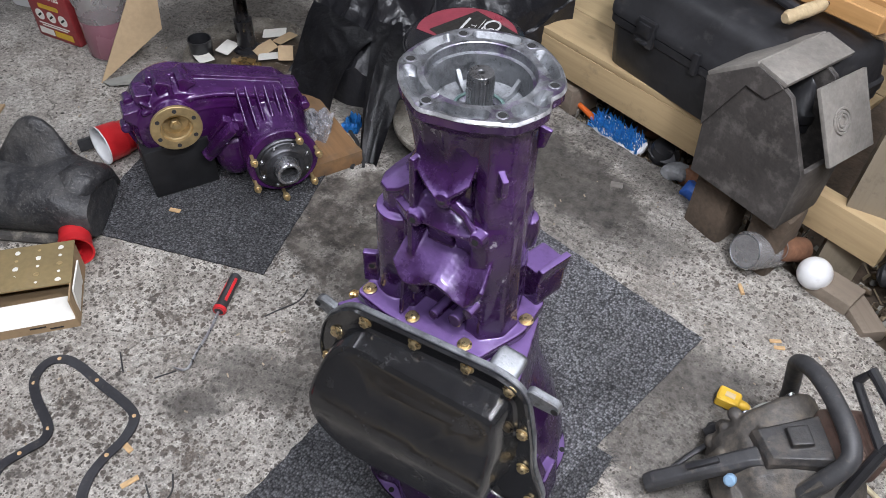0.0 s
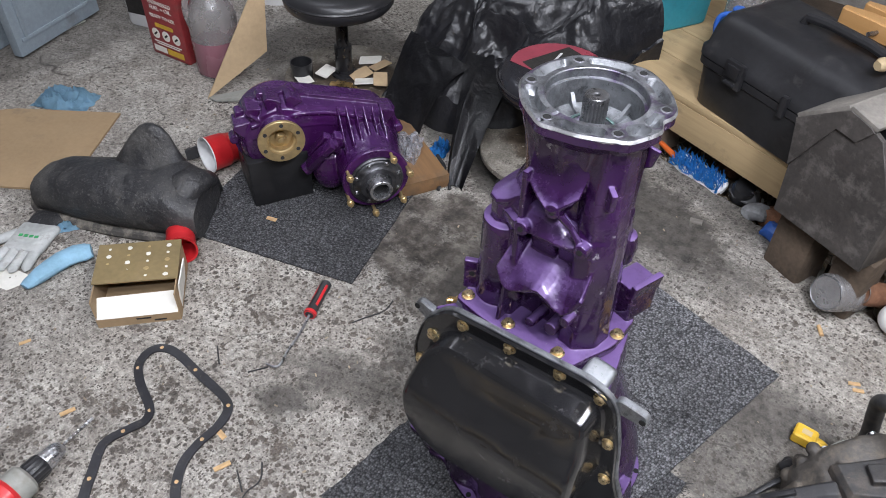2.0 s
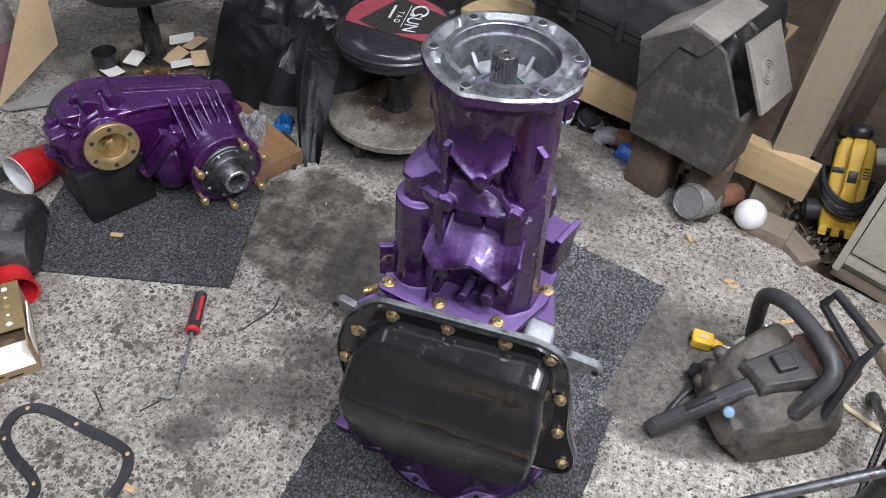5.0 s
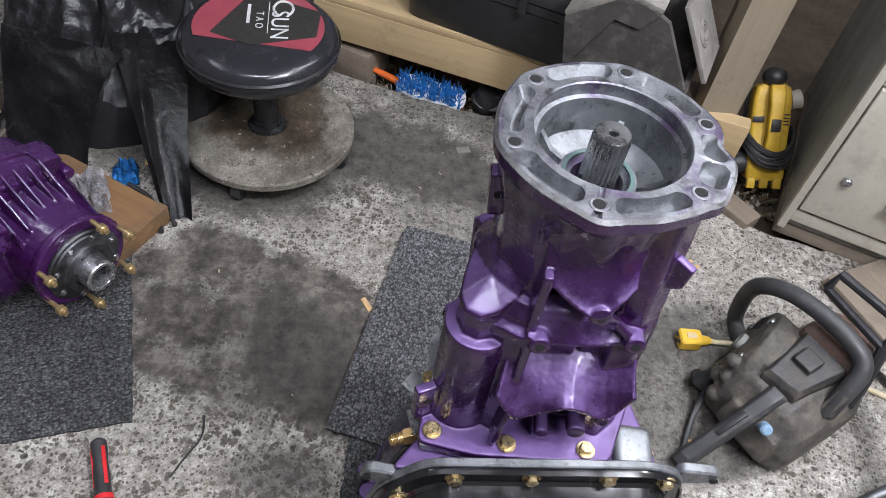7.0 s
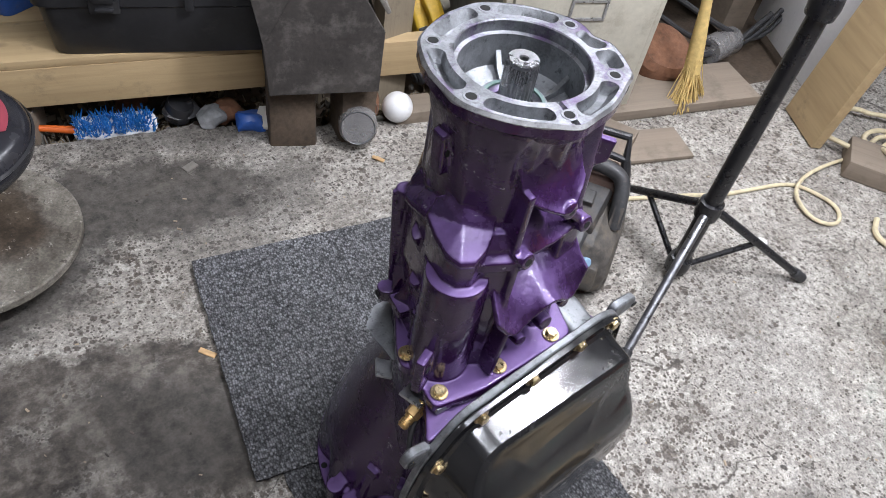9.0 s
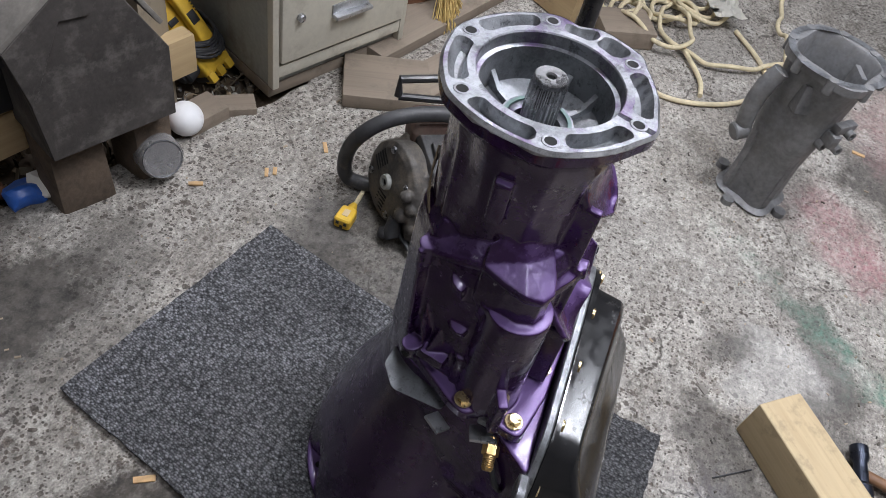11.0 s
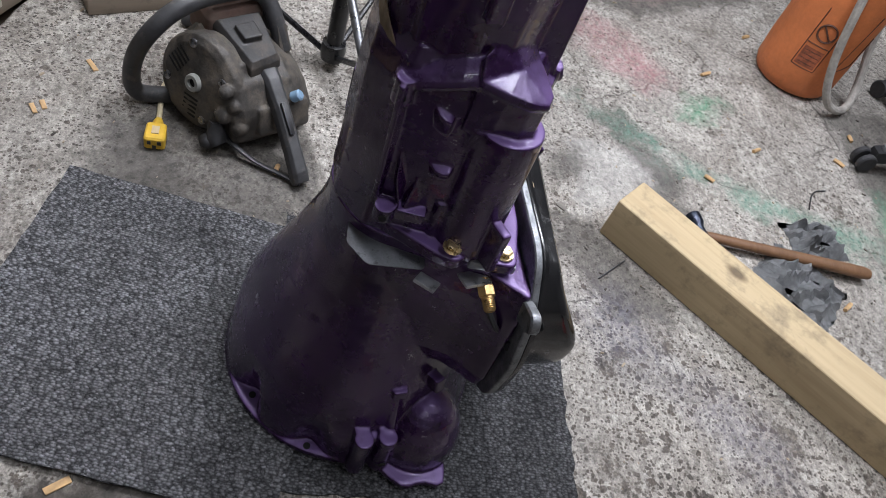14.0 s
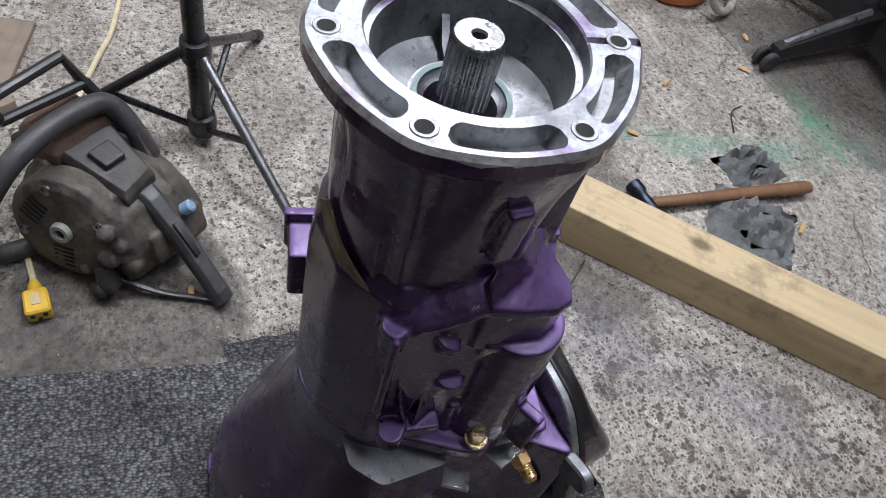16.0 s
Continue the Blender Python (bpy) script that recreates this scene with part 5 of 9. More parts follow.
    hexagon = [(0.013 * math.cos(math.pi * k / 3), 0.013 * math.sin(math.pi * k / 3)) for k in range(6)]
    prism(bm, hexagon, -0.026, -0.012, m, 0.0015)
    cyl(bm, 0.007, -0.014, -0.006, 16, m)
    part("nut", bm, YOKE_GOLD, y)
    # flat black discs carry the dark depth of the holes as colour
    bm = bmesh.new()
    cyl(bm, 0.0048, 0, 0.0008, 14)
    hole = finish(bm, "hole", BLACK_RUBBER)
    for k in range(6):
        a = radians(25 + 60 * k)
        shared("hole", hole, y, m @ pose(0.0435 * math.cos(a), 0.0435 * math.sin(a), 0))
    # front output with its steel retainer, bare tube and long bolts
    m = Matrix.Translation((0.104, -0.112, 0.094)) @ pose(0, 0, 0, 90, 0, 0)
    bm = bmesh.new()
    lathe(bm, [(0.067, 0.0), (0.067, 0.008), (0.064, 0.011), (0.060, 0.011), (0.058, 0.014), (0.050, 0.016), (0.044, 0.022), (0.034, 0.022), (0.032, 0.018), (0.0, 0.018)], 40, m, (True, False))
    part("bearing_retainer", bm, RETAINER, t, "dark grey bearing retainer")
    bm = bmesh.new()
    lathe(bm, [(0.028, 0.016), (0.028, 0.050), (0.0265, 0.052), (0.0215, 0.052), (0.0205, 0.050), (0.0205, 0.018)], 32, m, (False, False))
    part("output_tube", bm, STEEL_BRIGHT, t, "bright bare steel output tube")
    bm = bmesh.new()
    cyl(bm, 0.0203, 0.018, 0.022, 28, m)
    part("tube_bore", bm, VOID, t)
    for k in range(8):
        a = radians(20 + 45 * k)
        shared("retainer_bolt", hex_bolt_mesh("retainer_bolt", STEEL, 0.0045, 0.005) if k == 0 else bpy.data.meshes["retainer_bolt"], t, m @ pose(0.056 * math.cos(a), 0.056 * math.sin(a), 0.0145))
    bm = bmesh.new()
    cyl(bm, 0.0042, -0.01, 0.026, 12)
    cyl(bm, 0.0085, 0.024, 0.036, 14, None, 0.0015)
    cyl(bm, 0.0045, 0.035, 0.042, 10)
    stud = finish(bm, "stud_bolt", YOKE_GOLD)
    for a in (16, 62, 150, 205, 262, 318):
        shared("stud_bolt", stud, t, m @ pose(0.080 * math.cos(radians(a)), 0.080 * math.sin(radians(a)), 0.0), "gold plated stud bolt")
    bm = bmesh.new()
    box(bm, 0.016, 0.03, 0.1, pose(-0.015, -0.062, 0.158, 20, 38, 0), 0.003)
    box(bm, 0.012, 0.02, 0.05, pose(0.008, -0.07, 0.175, 20, 38, 0), 0.003)
    part("shift_lever", bm, PURPLE_DARK, t)
    # supports
    bm = bmesh.new()
    box(bm, 0.15, 0.16, 0.13, None, 0.006)
    whole("support_box", bm, DEEP_BLACK, "black plastic box holding up the transfer case", "box", at @ pose(-0.115, 0.06, 0.0725, 0, 0, 4))
    bm = bmesh.new()
    box(bm, 0.38, 0.14, 0.038, None, 0.003)
    box(bm, 0.02, 0.14, 0.005, pose(-0.18, 0, 0.019))
    whole("plank", bm, SCORCHED_WOOD, "short scorched pine plank under the transfer case", "plank", at @ pose(0.215, 0.10, 0.020, 0, 0, 96))


transfer_case()


# ---------------------------------------------------------------- workbench and what is on and under its shelf
BENCH = Matrix.Translation((0.467, 0.787, 0)) @ pose(0, 0, 0, 0, 0, 165.2)  # x runs along the shelf's front, away from the cabinet; -y into the bench


def workbench():
    t = thing("workbench", "rough timber workbench with a low plank shelf", "workbench", BENCH)
    bm = bmesh.new()
    box(bm, 2.2, 0.038, 0.089, pose(1.06, -0.019, 0.1275), 0.003)
    part("front_rail", bm, LUMBER_SHELF, t)
    for i in range(4):
        bm = bmesh.new()
        box(bm, 1.97, 0.137, 0.018, None, 0.002)
        part("shelf_board", bm, LUMBER_SHELF, t, "", pose(1.195, -0.07 - 0.14 * i, 0.181))
    for x, y, lean in ((0.02, -0.40, 0), (-0.03, -0.55, 0), (2.3, -0.06, 0)):
        bm = bmesh.new()
        box(bm, 0.038, 0.089, 1.06, None, 0.003)
        part("leg", bm, OLD_WOOD, t, "", pose(x, y, 0.50, 0, lean, 0))
    bm = bmesh.new()
    box(bm, 2.5, 0.30, 0.04, pose(1.16, -0.55, 1.05), 0.004)
    part("worktop", bm, OLD_WOOD, t)
    bm = bmesh.new()
    inv = BENCH.inverted()
    loft(bm, [[inv @ (Vector(p) + Vector(o)) for o in ((-0.041, -0.012, 0), (0.041, -0.004, 0), (0.036, 0.034, 0), (-0.046, 0.026, 0))] for p in ((0.446, 0.828, -0.04), (0.443, 0.824, 0.88))])
    part("brace", bm, BRACE_WOOD, t, "grey-brown upright timber brace")


workbench()


def toolbox():
    m = BENCH @ pose(0.46, -0.118, 0.190, 0, 0, -5) @ Matrix.Diagonal((1.07, 1.07, 1.03, 1))
    t = thing("toolbox", "dusty black plastic toolbox closed on the bench shelf", "toolbox", m)
    bm = bmesh.new()
    a = rounded([(-0.255, -0.125), (0.255, -0.125), (0.255, 0.125), (-0.255, 0.125)], 0.03)
    loft(bm, [[(x * s, y * s, z) for x, y in a] for z, s in ((0, 0.93), (0.004, 0.95), (0.10, 0.985), (0.105, 1.02), (0.122, 1.02), (0.123, 1.0))])
    part("body", bm, BLACK_PLASTIC, t)
    bm = bmesh.new()
    loft(bm, [[(x * s, y * q, z) for x, y in a] for z, s, q in ((0.124, 1.0, 1.0), (0.126, 1.03, 1.03), (0.146, 1.03, 1.03), (0.15, 1.0, 1.0), (0.20, 0.97, 0.93), (0.225, 0.93, 0.82), (0.237, 0.84, 0.66), (0.240, 0.7, 0.5))])
    part("lid", bm, BLACK_PLASTIC, t, sharp=50)
    for x in (-0.14, 0.14):
        bm = bmesh.new()
        box(bm, 0.05, 0.012, 0.062, pose(0, 0, 0), 0.003)
        box(bm, 0.036, 0.012, 0.03, pose(0, 0.005, 0.008), 0.003)
        box(bm, 0.03, 0.016, 0.006, pose(0, 0.006, -0.02), 0.002)
        part("latch", bm, BLACK_PLASTIC, t, "", pose(x, 0.133, 0.128))
    bm = bmesh.new()
    box(bm, 0.016, 0.012, 0.05, pose(0.0, 0.132, 0.125), 0.003)
    part("hasp", bm, BLACK_PLASTIC, t)
    bm = bmesh.new()
    pipe(bm, [(-0.11, 0.0, 0.235), (-0.10, 0, 0.262), (0.10, 0, 0.262), (0.11, 0, 0.235)], 0.011, 10, smooth=1)
    part("carry_handle", bm, BLACK_PLASTIC, t)


toolbox()


def hand_clamp():
    m = BENCH @ pose(0.36, -0.16, 0.470, 4, 3, -8)
    t = thing("handscrew_clamp", "orange varnished wooden handscrew clamp lying on the toolbox", "clamp", m)
    for y in (0.0, 0.075):
        bm = bmesh.new()
        o = rounded([(-0.17, -0.022), (0.11, -0.022), (0.17, 0.0), (0.16, 0.022), (-0.17, 0.022)], 0.005)
        prism(bm, o, -0.02, 0.02, None, 0.003)
        part("jaw", bm, ORANGE_WOOD, t, "", pose(0, -y, 0.005))
    for x in (-0.05, 0.06):
        bm = bmesh.new()
        pipe(bm, [(x, 0.05, 0.005), (x, -0.16, 0.005)], 0.005, 10)
        part("screw", bm, STEEL, t)
    bm = bmesh.new()
    lathe(bm, [(0.008, 0.0), (0.013, 0.01), (0.015, 0.05), (0.013, 0.08), (0.015, 0.095), (0.010, 0.105)], 18, along((-0.05, 0.03, 0.005), (0.1, 1, -0.15)))
    part("handle", bm, LUMBER, t, "pale turned wooden handle")


hand_clamp()


def jug_thing(name, label, m, body, height, radius, cap, fluid=None, square=False, handle=True):
    t = thing(name, label, "jug", m)
    bm = bmesh.new()
    prof = [(radius * 0.94, 0.0), (radius, 0.008), (radius, height * 0.62), (radius * 0.93, height * 0.7), (radius * 0.55, height * 0.86), (radius * 0.3, height * 0.92), (radius * 0.3, height * 0.95)]
    if square:
        rings = []
        for r, z in prof:
            o = rounded([(-r, -r * 0.75), (r, -r * 0.75), (r, r * 0.75), (-r, r * 0.75)], r * 0.45, 4)
            rings.append([(p.x, p.y, z) for p in o])
        loft(bm, rings)
    else:
        lathe(bm, prof, 28)
    part("bottle", bm, body, t, sharp=50)
    bm = bmesh.new()
    cyl(bm, radius * 0.36, height * 0.94, height, 20, None, 0.003)
    part("cap", bm, cap, t)
    if handle:
        bm = bmesh.new()
        pipe(bm, [(radius * 0.35, 0, height * 0.9), (radius * 0.9, 0, height * 0.86), (radius * 1.02, 0, height * 0.7), (radius * 0.9, 0, height * 0.55)], radius * 0.13, 10, smooth=2)
        part("handle", bm, body, t)
    if fluid:
        bm = bmesh.new()
        lathe(bm, [(radius * 0.945, 0.002), (radius * 1.004, 0.01), (radius * 1.004, height * 0.40), (radius * 0.9, height * 0.402)], 28)
        part("fluid", bm, fluid, t, "dark pink fluid filling the lower half")
    return t


jug_thing("blue_jug", "blue plastic jug with a wide mouth on the bench shelf", BENCH @ pose(0.80, -0.21, 0.190, 0, 0, 40), BLUE, 0.17, 0.048, BLUE, square=True)
jug_thing("clear_bottle", "dusty clear plastic bottle on the bench shelf", BENCH @ pose(0.86, -0.34, 0.190), GLASSY, 0.26, 0.06, RED, handle=False)


def teal_case():
    m = BENCH @ pose(1.17, -0.30, 0.190, 0, 0, -8)
    t = thing("equipment_case", "teal plastic equipment case on the bench shelf", "case", m)
    bm = bmesh.new()
    o = rounded([(-0.16, -0.1), (0.16, -0.1), (0.16, 0.1), (-0.16, 0.1)], 0.02)
    loft(bm, [[(x * s, y * s, z) for x, y in o] for z, s in ((0, 0.94), (0.006, 0.97), (0.11, 1.0), (0.112, 1.03), (0.125, 1.03))])
    part("base", bm, TEAL, t)
    bm = bmesh.new()
    loft(bm, [[(x * s, y * s, z) for x, y in o] for z, s in ((0.126, 1.03), (0.14, 1.03), (0.142, 1.0), (0.22, 0.95), (0.23, 0.9))])
    part("lid", bm, TEAL, t)
    for x in (-0.08, 0.08):
        bm = bmesh.new()
        box(bm, 0.03, 0.014, 0.05, pose(x, 0.107, 0.128), 0.003)
        part("latch", bm, BLACK_PLASTIC, t)
    for x in (-0.12, 0.12):
        bm = bmesh.new()
        lathe(bm, [(0.012, 0), (0.012, 0.004), (0.006, 0.004), (0.006, 0.001), (0, 0.001)], 14, Matrix.Translation((x, 0.097, 0.04)) @ pose(0, 0, 0, -90, 0, 0))
        part("boss", bm, TEAL, t)


teal_case()


def gabled_box():
    """A weathered wooden box with a house-shaped end, a ridge board and a loose pale lid."""
    m = Matrix.Translation((0.096, 0.743, 0.163)) @ pose(0, 0, 0, 0, 0, -19.9)
    t = thing("gabled_box", "dusty dark wooden box with a house-shaped end and pale lid", "wooden box", m)
    flat = pose(0, 0, 0, 90, 0, 0)
    end = [(0, 0), (0.223, 0.0), (0.226, 0.14), (0.150, 0.270), (0.122, 0.282), (0.07, 0.293), (-0.025, 0.222), (-0.009, 0.115)]
    bm = bmesh.new()
    prism(bm, end, -0.012, 0.0, flat, 0.0015)
    rough_up(bm, 0.001, 25)
    part("end_board", bm, DARK_BOARD, t)
    bm = bmesh.new()
    prism(bm, [(-0.008, 0.118), (0.058, 0.248), (0.104, 0.244), (0.130, 0.280), (0.122, 0.286), (0.07, 0.297), (-0.029, 0.223)], 0.0005, 0.006, flat, 0.001)
    part("upper_board", bm, DARK_BOARD, t)
    bm = bmesh.new()
    prism(bm, [(x * 0.97 + 0.003, z) for x, z in end], -0.142, -0.13, flat, 0.0015)
    part("end_board", bm, DARK_BOARD, t)
    for u, h in ((0.217, 0.135), (0.004, 0.20)):
        bm = bmesh.new()
        box(bm, 0.011, 0.118, h, pose(u, 0.071, h / 2), 0.002)
        part("side_board", bm, DARK_BOARD, t)
    bm = bmesh.new()
    box(bm, 0.20, 0.118, 0.012, pose(0.111, 0.071, 0.007), 0.002)
    part("bottom_board", bm, DARK_BOARD, t)

    def sloped(u0, v0, u1, v1, y0, y1, thick, name, label=""):
        length, ang = math.hypot(u1 - u0, v1 - v0), math.degrees(math.atan2(v1 - v0, u1 - u0))
        bm = bmesh.new()
        box(bm, length, y1 - y0, thick, None, 0.002)
        rough_up(bm, 0.0015, 14, u0 * 30)
        return part(name, bm, PALE_BOARD, t, label, Matrix.Translation(((u0 + u1) / 2, (y0 + y1) / 2, (v0 + v1) / 2)) @ pose(0, 0, 0, 0, -ang, 0))

    sloped(-0.03, 0.226, 0.066, 0.299, -0.004, 0.20, 0.010, "roof_board", "dust covered roof board")
    sloped(0.068, 0.300, 0.132, 0.287, -0.004, 0.20, 0.010, "ridge_board", "dust covered ridge board")
    lid = sloped(0.165, 0.280, 0.245, 0.150, 0.05, 0.19, 0.009, "lid", "loose pale dusty lid")
    bm = bmesh.new()
    for k in range(3):
        pipe(bm, [(0.024 * (1 - k * 0.28) * math.cos(a), 0.024 * (1 - k * 0.28) * math.sin(a), 0) for a in [2 * math.pi * i / 24 for i in range(25)]], 0.003, 6)
    part("emblem", bm, PALE_BOARD, lid, "raised round ornament", pose(0.0, -0.02, 0.005))


gabled_box()
# added supports, their dark tone standing for the shade under the box
for x, y, sx, sy, sz, ang, lab in ((0.17, 0.80, 0.10, 0.09, 0.205, -20, "dark block added to hold up the gabled box"), (0.30, 0.755, 0.08, 0.09, 0.205, -12, "dark block added beside the cans")):
    bm = bmesh.new()
    box(bm, sx, sy, sz, None, 0.012)
    rough_up(bm, 0.006, 20, x * 9)
    whole("timber_block", bm, DIRT, lab, "block", Matrix.Translation((x, y, sz / 2 - 0.045)) @ pose(0, 0, 0, 0, 0, ang))
bm = bmesh.new()
prism(bm, rounded([(-0.09, -0.06), (0.08, -0.07), (0.09, 0.06), (-0.08, 0.065)], 0.006), 0, 0.004)
rough_up(bm, 0.003, 14)
leaflet = whole("torn_carton", bm, CARDBOARD, "torn printed brown carton lying on the toolbox", "carton", BENCH @ pose(0.27, -0.23, 0.432, -4, 2, 15))
bars(leaflet, pose(-0.06, 0.03, 0.0072), [(0, 0.10), (0.01, 0.08), (0, 0.11), (0.02, 0.06), (0, 0.09)], INK, 0.007, 0.005)


# ---------------------------------------------------------------- filing cabinet and its corner
def filing_cabinet():
    m = Matrix.Translation((0.600, 0.655, 0.0)) @ pose(0, 0, 0, 0, 0, -21)
    t = thing("filing_cabinet", "dirty cream steel two-drawer filing cabinet", "filing cabinet", m)
    w, d, h = 0.38, 0.55, 0.72
    bm = bmesh.new()
    box(bm, w, d, h, pose(w / 2, d / 2 + 0.02, h / 2 + 0.03), 0.004)
    part("cabinet_body", bm, GREY_PAINT, t, "grey painted side panels")
    bm = bmesh.new()
    for x in (0.007, w - 0.007):
        box(bm, 0.016, 0.02, h, pose(x, 0.011, h / 2 + 0.03), 0.002)
    for z in (0.035 + 0.035, 0.03 + h - 0.01, 0.405):
        box(bm, w - 0.03, 0.018, 0.03 if z < 0.1 else 0.014, pose(w / 2, 0.012, z), 0.002)
    part("front_frame", bm, CREAM, t)
    for z0, z1 in ((0.095, 0.395), (0.415, 0.73)):
        bm = bmesh.new()
        box(bm, w - 0.034, 0.02, z1 - z0, pose(w / 2, 0.004, (z0 + z1) / 2), 0.004)
        drawer = part("drawer", bm, CREAM, t)
        mid = (z0 + z1) / 2
        bm = bmesh.new()
        box(bm, 0.10, 0.02, 0.010, pose(w / 2 + 0.005, -0.016, mid - 0.07), 0.003)
        box(bm, 0.10, 0.004, 0.03, pose(w / 2 + 0.005, -0.008, mid - 0.06), 0.001)
        part("pull", bm, BARE_TUBE, drawer, "dull metal drawer pull")
        bm = bmesh.new()
        for x, z, sx, sz in ((0, 0.022, 0.088, 0.006), (0, -0.022, 0.088, 0.006), (-0.041, 0, 0.006, 0.05), (0.041, 0, 0.006, 0.05)):
            box(bm, sx, 0.005, sz, pose(w / 2 + x, -0.008, mid + 0.055 + z), 0.001)
        part("label_holder", bm, BARE_TUBE, drawer, "metal label frame")
        bm = bmesh.new()
        cyl(bm, 0.009, 0, 0.012, 16, Matrix.Translation((0.06, -0.006, mid - 0.045)) @ pose(0, 0, 0, 90, 0, 0), 0.002)
        part("latch_button", bm, BARE_TUBE, drawer)
    bm = bmesh.new()
    box(bm, w, d, 0.03, pose(w / 2, d / 2 + 0.02, 0.012), 0.002)
    part("plinth", bm, OLD_WOOD, t, "dark wooden base strip")


filing_cabinet()
for x, y, ang, l, w, h, mat, lab in (
    (0.79, 0.475, -62, 0.20, 0.16, 0.035, OLD_WOOD, "grey weathered board end lying by the cabinet"),
    (0.90, 0.40, -18, 0.24, 0.11, 0.012, OLD_WOOD, "short grey pine board flat on the floor"),
    (0.46, 0.745, -14, 0.10, 0.07, 0.05, OLD_WOOD, "weathered timber offcut beside the white ball"),
    (0.53, 0.715, -48, 0.10, 0.055, 0.035, OLD_WOOD, "splintered brown timber offcut by the cabinet"),
    (-0.345, 1.055, -24, 0.12, 0.10, 0.082, OLD_WOOD, "weathered timber block under the bench rail"),
    (1.40, 0.06, -58, 0.15, 0.12, 0.05, OLD_WOOD, "grey timber block beside the coiled rope"),
    (1.12, 0.53, -15, 0.5, 0.16, 0.03, OLD_WOOD, "worn dark board lying behind the broom"),
):
    bm = bmesh.new()
    box(bm, l, w, h, None, 0.004)
    rough_up(bm, 0.0015, 30)
    whole("board_offcut", bm, mat, lab, "board", pose(x, y, h / 2 + (0.0005 if y < 0.6 else -0.02), 0, 0, ang), "timber offcuts")


def power_sander():
    m = Matrix.Translation((0.612, 0.818, -0.004)) @ pose(0, 0, 0, -33, 0, -10) @ pose(0, 0, 0, 0, -13, 0) @ Matrix.Scale(0.9, 4)
    t = thing("power_sander", "dirty yellow corded power sander standing on end by the cabinet", "power tool", m)
    # the shell: wide at the foot, waisted behind the grip
    bm = bmesh.new()
    o = rounded([(-0.046, -0.036), (0.046, -0.036), (0.046, 0.036), (-0.046, 0.036)], 0.013)
    loft(bm, [[(x * s, y * q - 0.004, z) for x, y in o] for z, s, q in ((0.012, 0.90, 0.80), (0.018, 0.98, 0.92), (0.070, 1.0, 0.95), (0.085, 0.96, 0.80), (0.150, 1.0, 0.78), (0.215, 0.97, 0.76), (0.238, 0.85, 0.70), (0.246, 0.6, 0.5))])
    part("body_shell", bm, YELLOW, t, sharp=40)
    # the grip: a long bar standing off the shell
    bm = bmesh.new()
    o = rounded([(-0.017, -0.013), (0.017, -0.013), (0.017, 0.013), (-0.017, 0.013)], 0.006)
    loft(bm, [[(x * s + 0.004, y * s - 0.046 + d, z) for x, y in o] for z, s, d in ((0.070, 0.8, 0.018), (0.078, 1.15, 0.004), (0.095, 1.12, -0.002), (0.120, 0.95, -0.005), (0.200, 0.98, -0.005), (0.225, 1.1, 0.0), (0.245, 0.9, 0.012))])
    grip = part("grip", bm, YELLOW, t, "", None, 40)
    bm = bmesh.new()
    box(bm, 0.022, 0.006, 0.030, pose(0.004, -0.064, 0.150), 0.002)
    part("trigger", bm, BLACK_PLASTIC, grip, "black trigger")
    bm = bmesh.new()
    pipe(bm, [(0.006, -0.052, 0.080), (0.012, -0.060, 0.060), (0.026, -0.058, 0.046)], 0.0058, 10, smooth=2)
    part("cord_sleeve", bm, GREY_RUBBER, grip, "grey rubber cord sleeve")
    for x, w in ((-0.032, 0.020), (-0.002, 0.020), (0.029, 0.020)):
        bm = bmesh.new()
        box(bm, w, 0.034, 0.026, pose(x, -0.022, 0.006), 0.003)
        part("foot_lug", bm, YELLOW, t)
    bm = bmesh.new()
    box(bm, 0.088, 0.050, 0.016, pose(0, 0.000, 0.008), 0.003)
    part("foot_plate", bm, BLACK_PLASTIC, t)
    bm = bmesh.new()
    box(bm, 0.100, 0.016, 0.225, pose(0, 0.036, 0.125), 0.005)
    part("base_plate", bm, BLACK_PLASTIC, t, "black base plate")
    bm = bmesh.new()
    box(bm, 0.026, 0.004, 0.014, pose(-0.030, -0.034, 0.162), 0.001)
    part("rating_label", bm, BLACK_PLASTIC, t, "black label")
    for k in range(4):
        bm = bmesh.new()
        box(bm, 0.014, 0.004, 0.003, pose(0.034, -0.033, 0.150 + 0.008 * k), 0.0008)
        part("vent_slot", bm, BLACK_PLASTIC, t)
    bm = bmesh.new()
    ball(bm, 0.029, pose(0.0, -0.018, 0.262), 18, 12, (1, 1, 0.85))
    cyl(bm, 0.014, 0.236, 0.250, 16, pose(0.0, -0.018, 0))
    part("knob", bm, BLACK_PLASTIC, t, "round black front knob")
    bm = bmesh.new()
    lathe(bm, [(0.018, 0), (0.023, 0.002), (0.024, 0.024), (0.021, 0.026), (0.019, 0.024), (0.017, 0.006)], 24, pose(0.046, 0.0, 0.205, 0, 78, 0), (True, True))
    part("dust_port", bm, CREAM, t, "pale dust port ring")
    bm = bmesh.new()
    cyl(bm, 0.029, -0.024, 0.024, 24, pose(-0.062, -0.002, 0.052, 0, 82, 0), 0.006)
    cyl(bm, 0.018, -0.030, 0.030, 20, pose(-0.062, -0.002, 0.052, 0, 82, 0), 0.003)
    part("belt_roller", bm, BLACK_RUBBER, t, "black roller drum")
    # the cord, wound in slack turns round the waist
    rng = random.Random(31)
    pts = []
    for k in range(6 * 14):
        a, turn = 2 * math.pi * k / 14, k // 14
        r = 1 + 0.05 * rng.uniform(-1, 1)
        front = max(0.0, -math.sin(a))
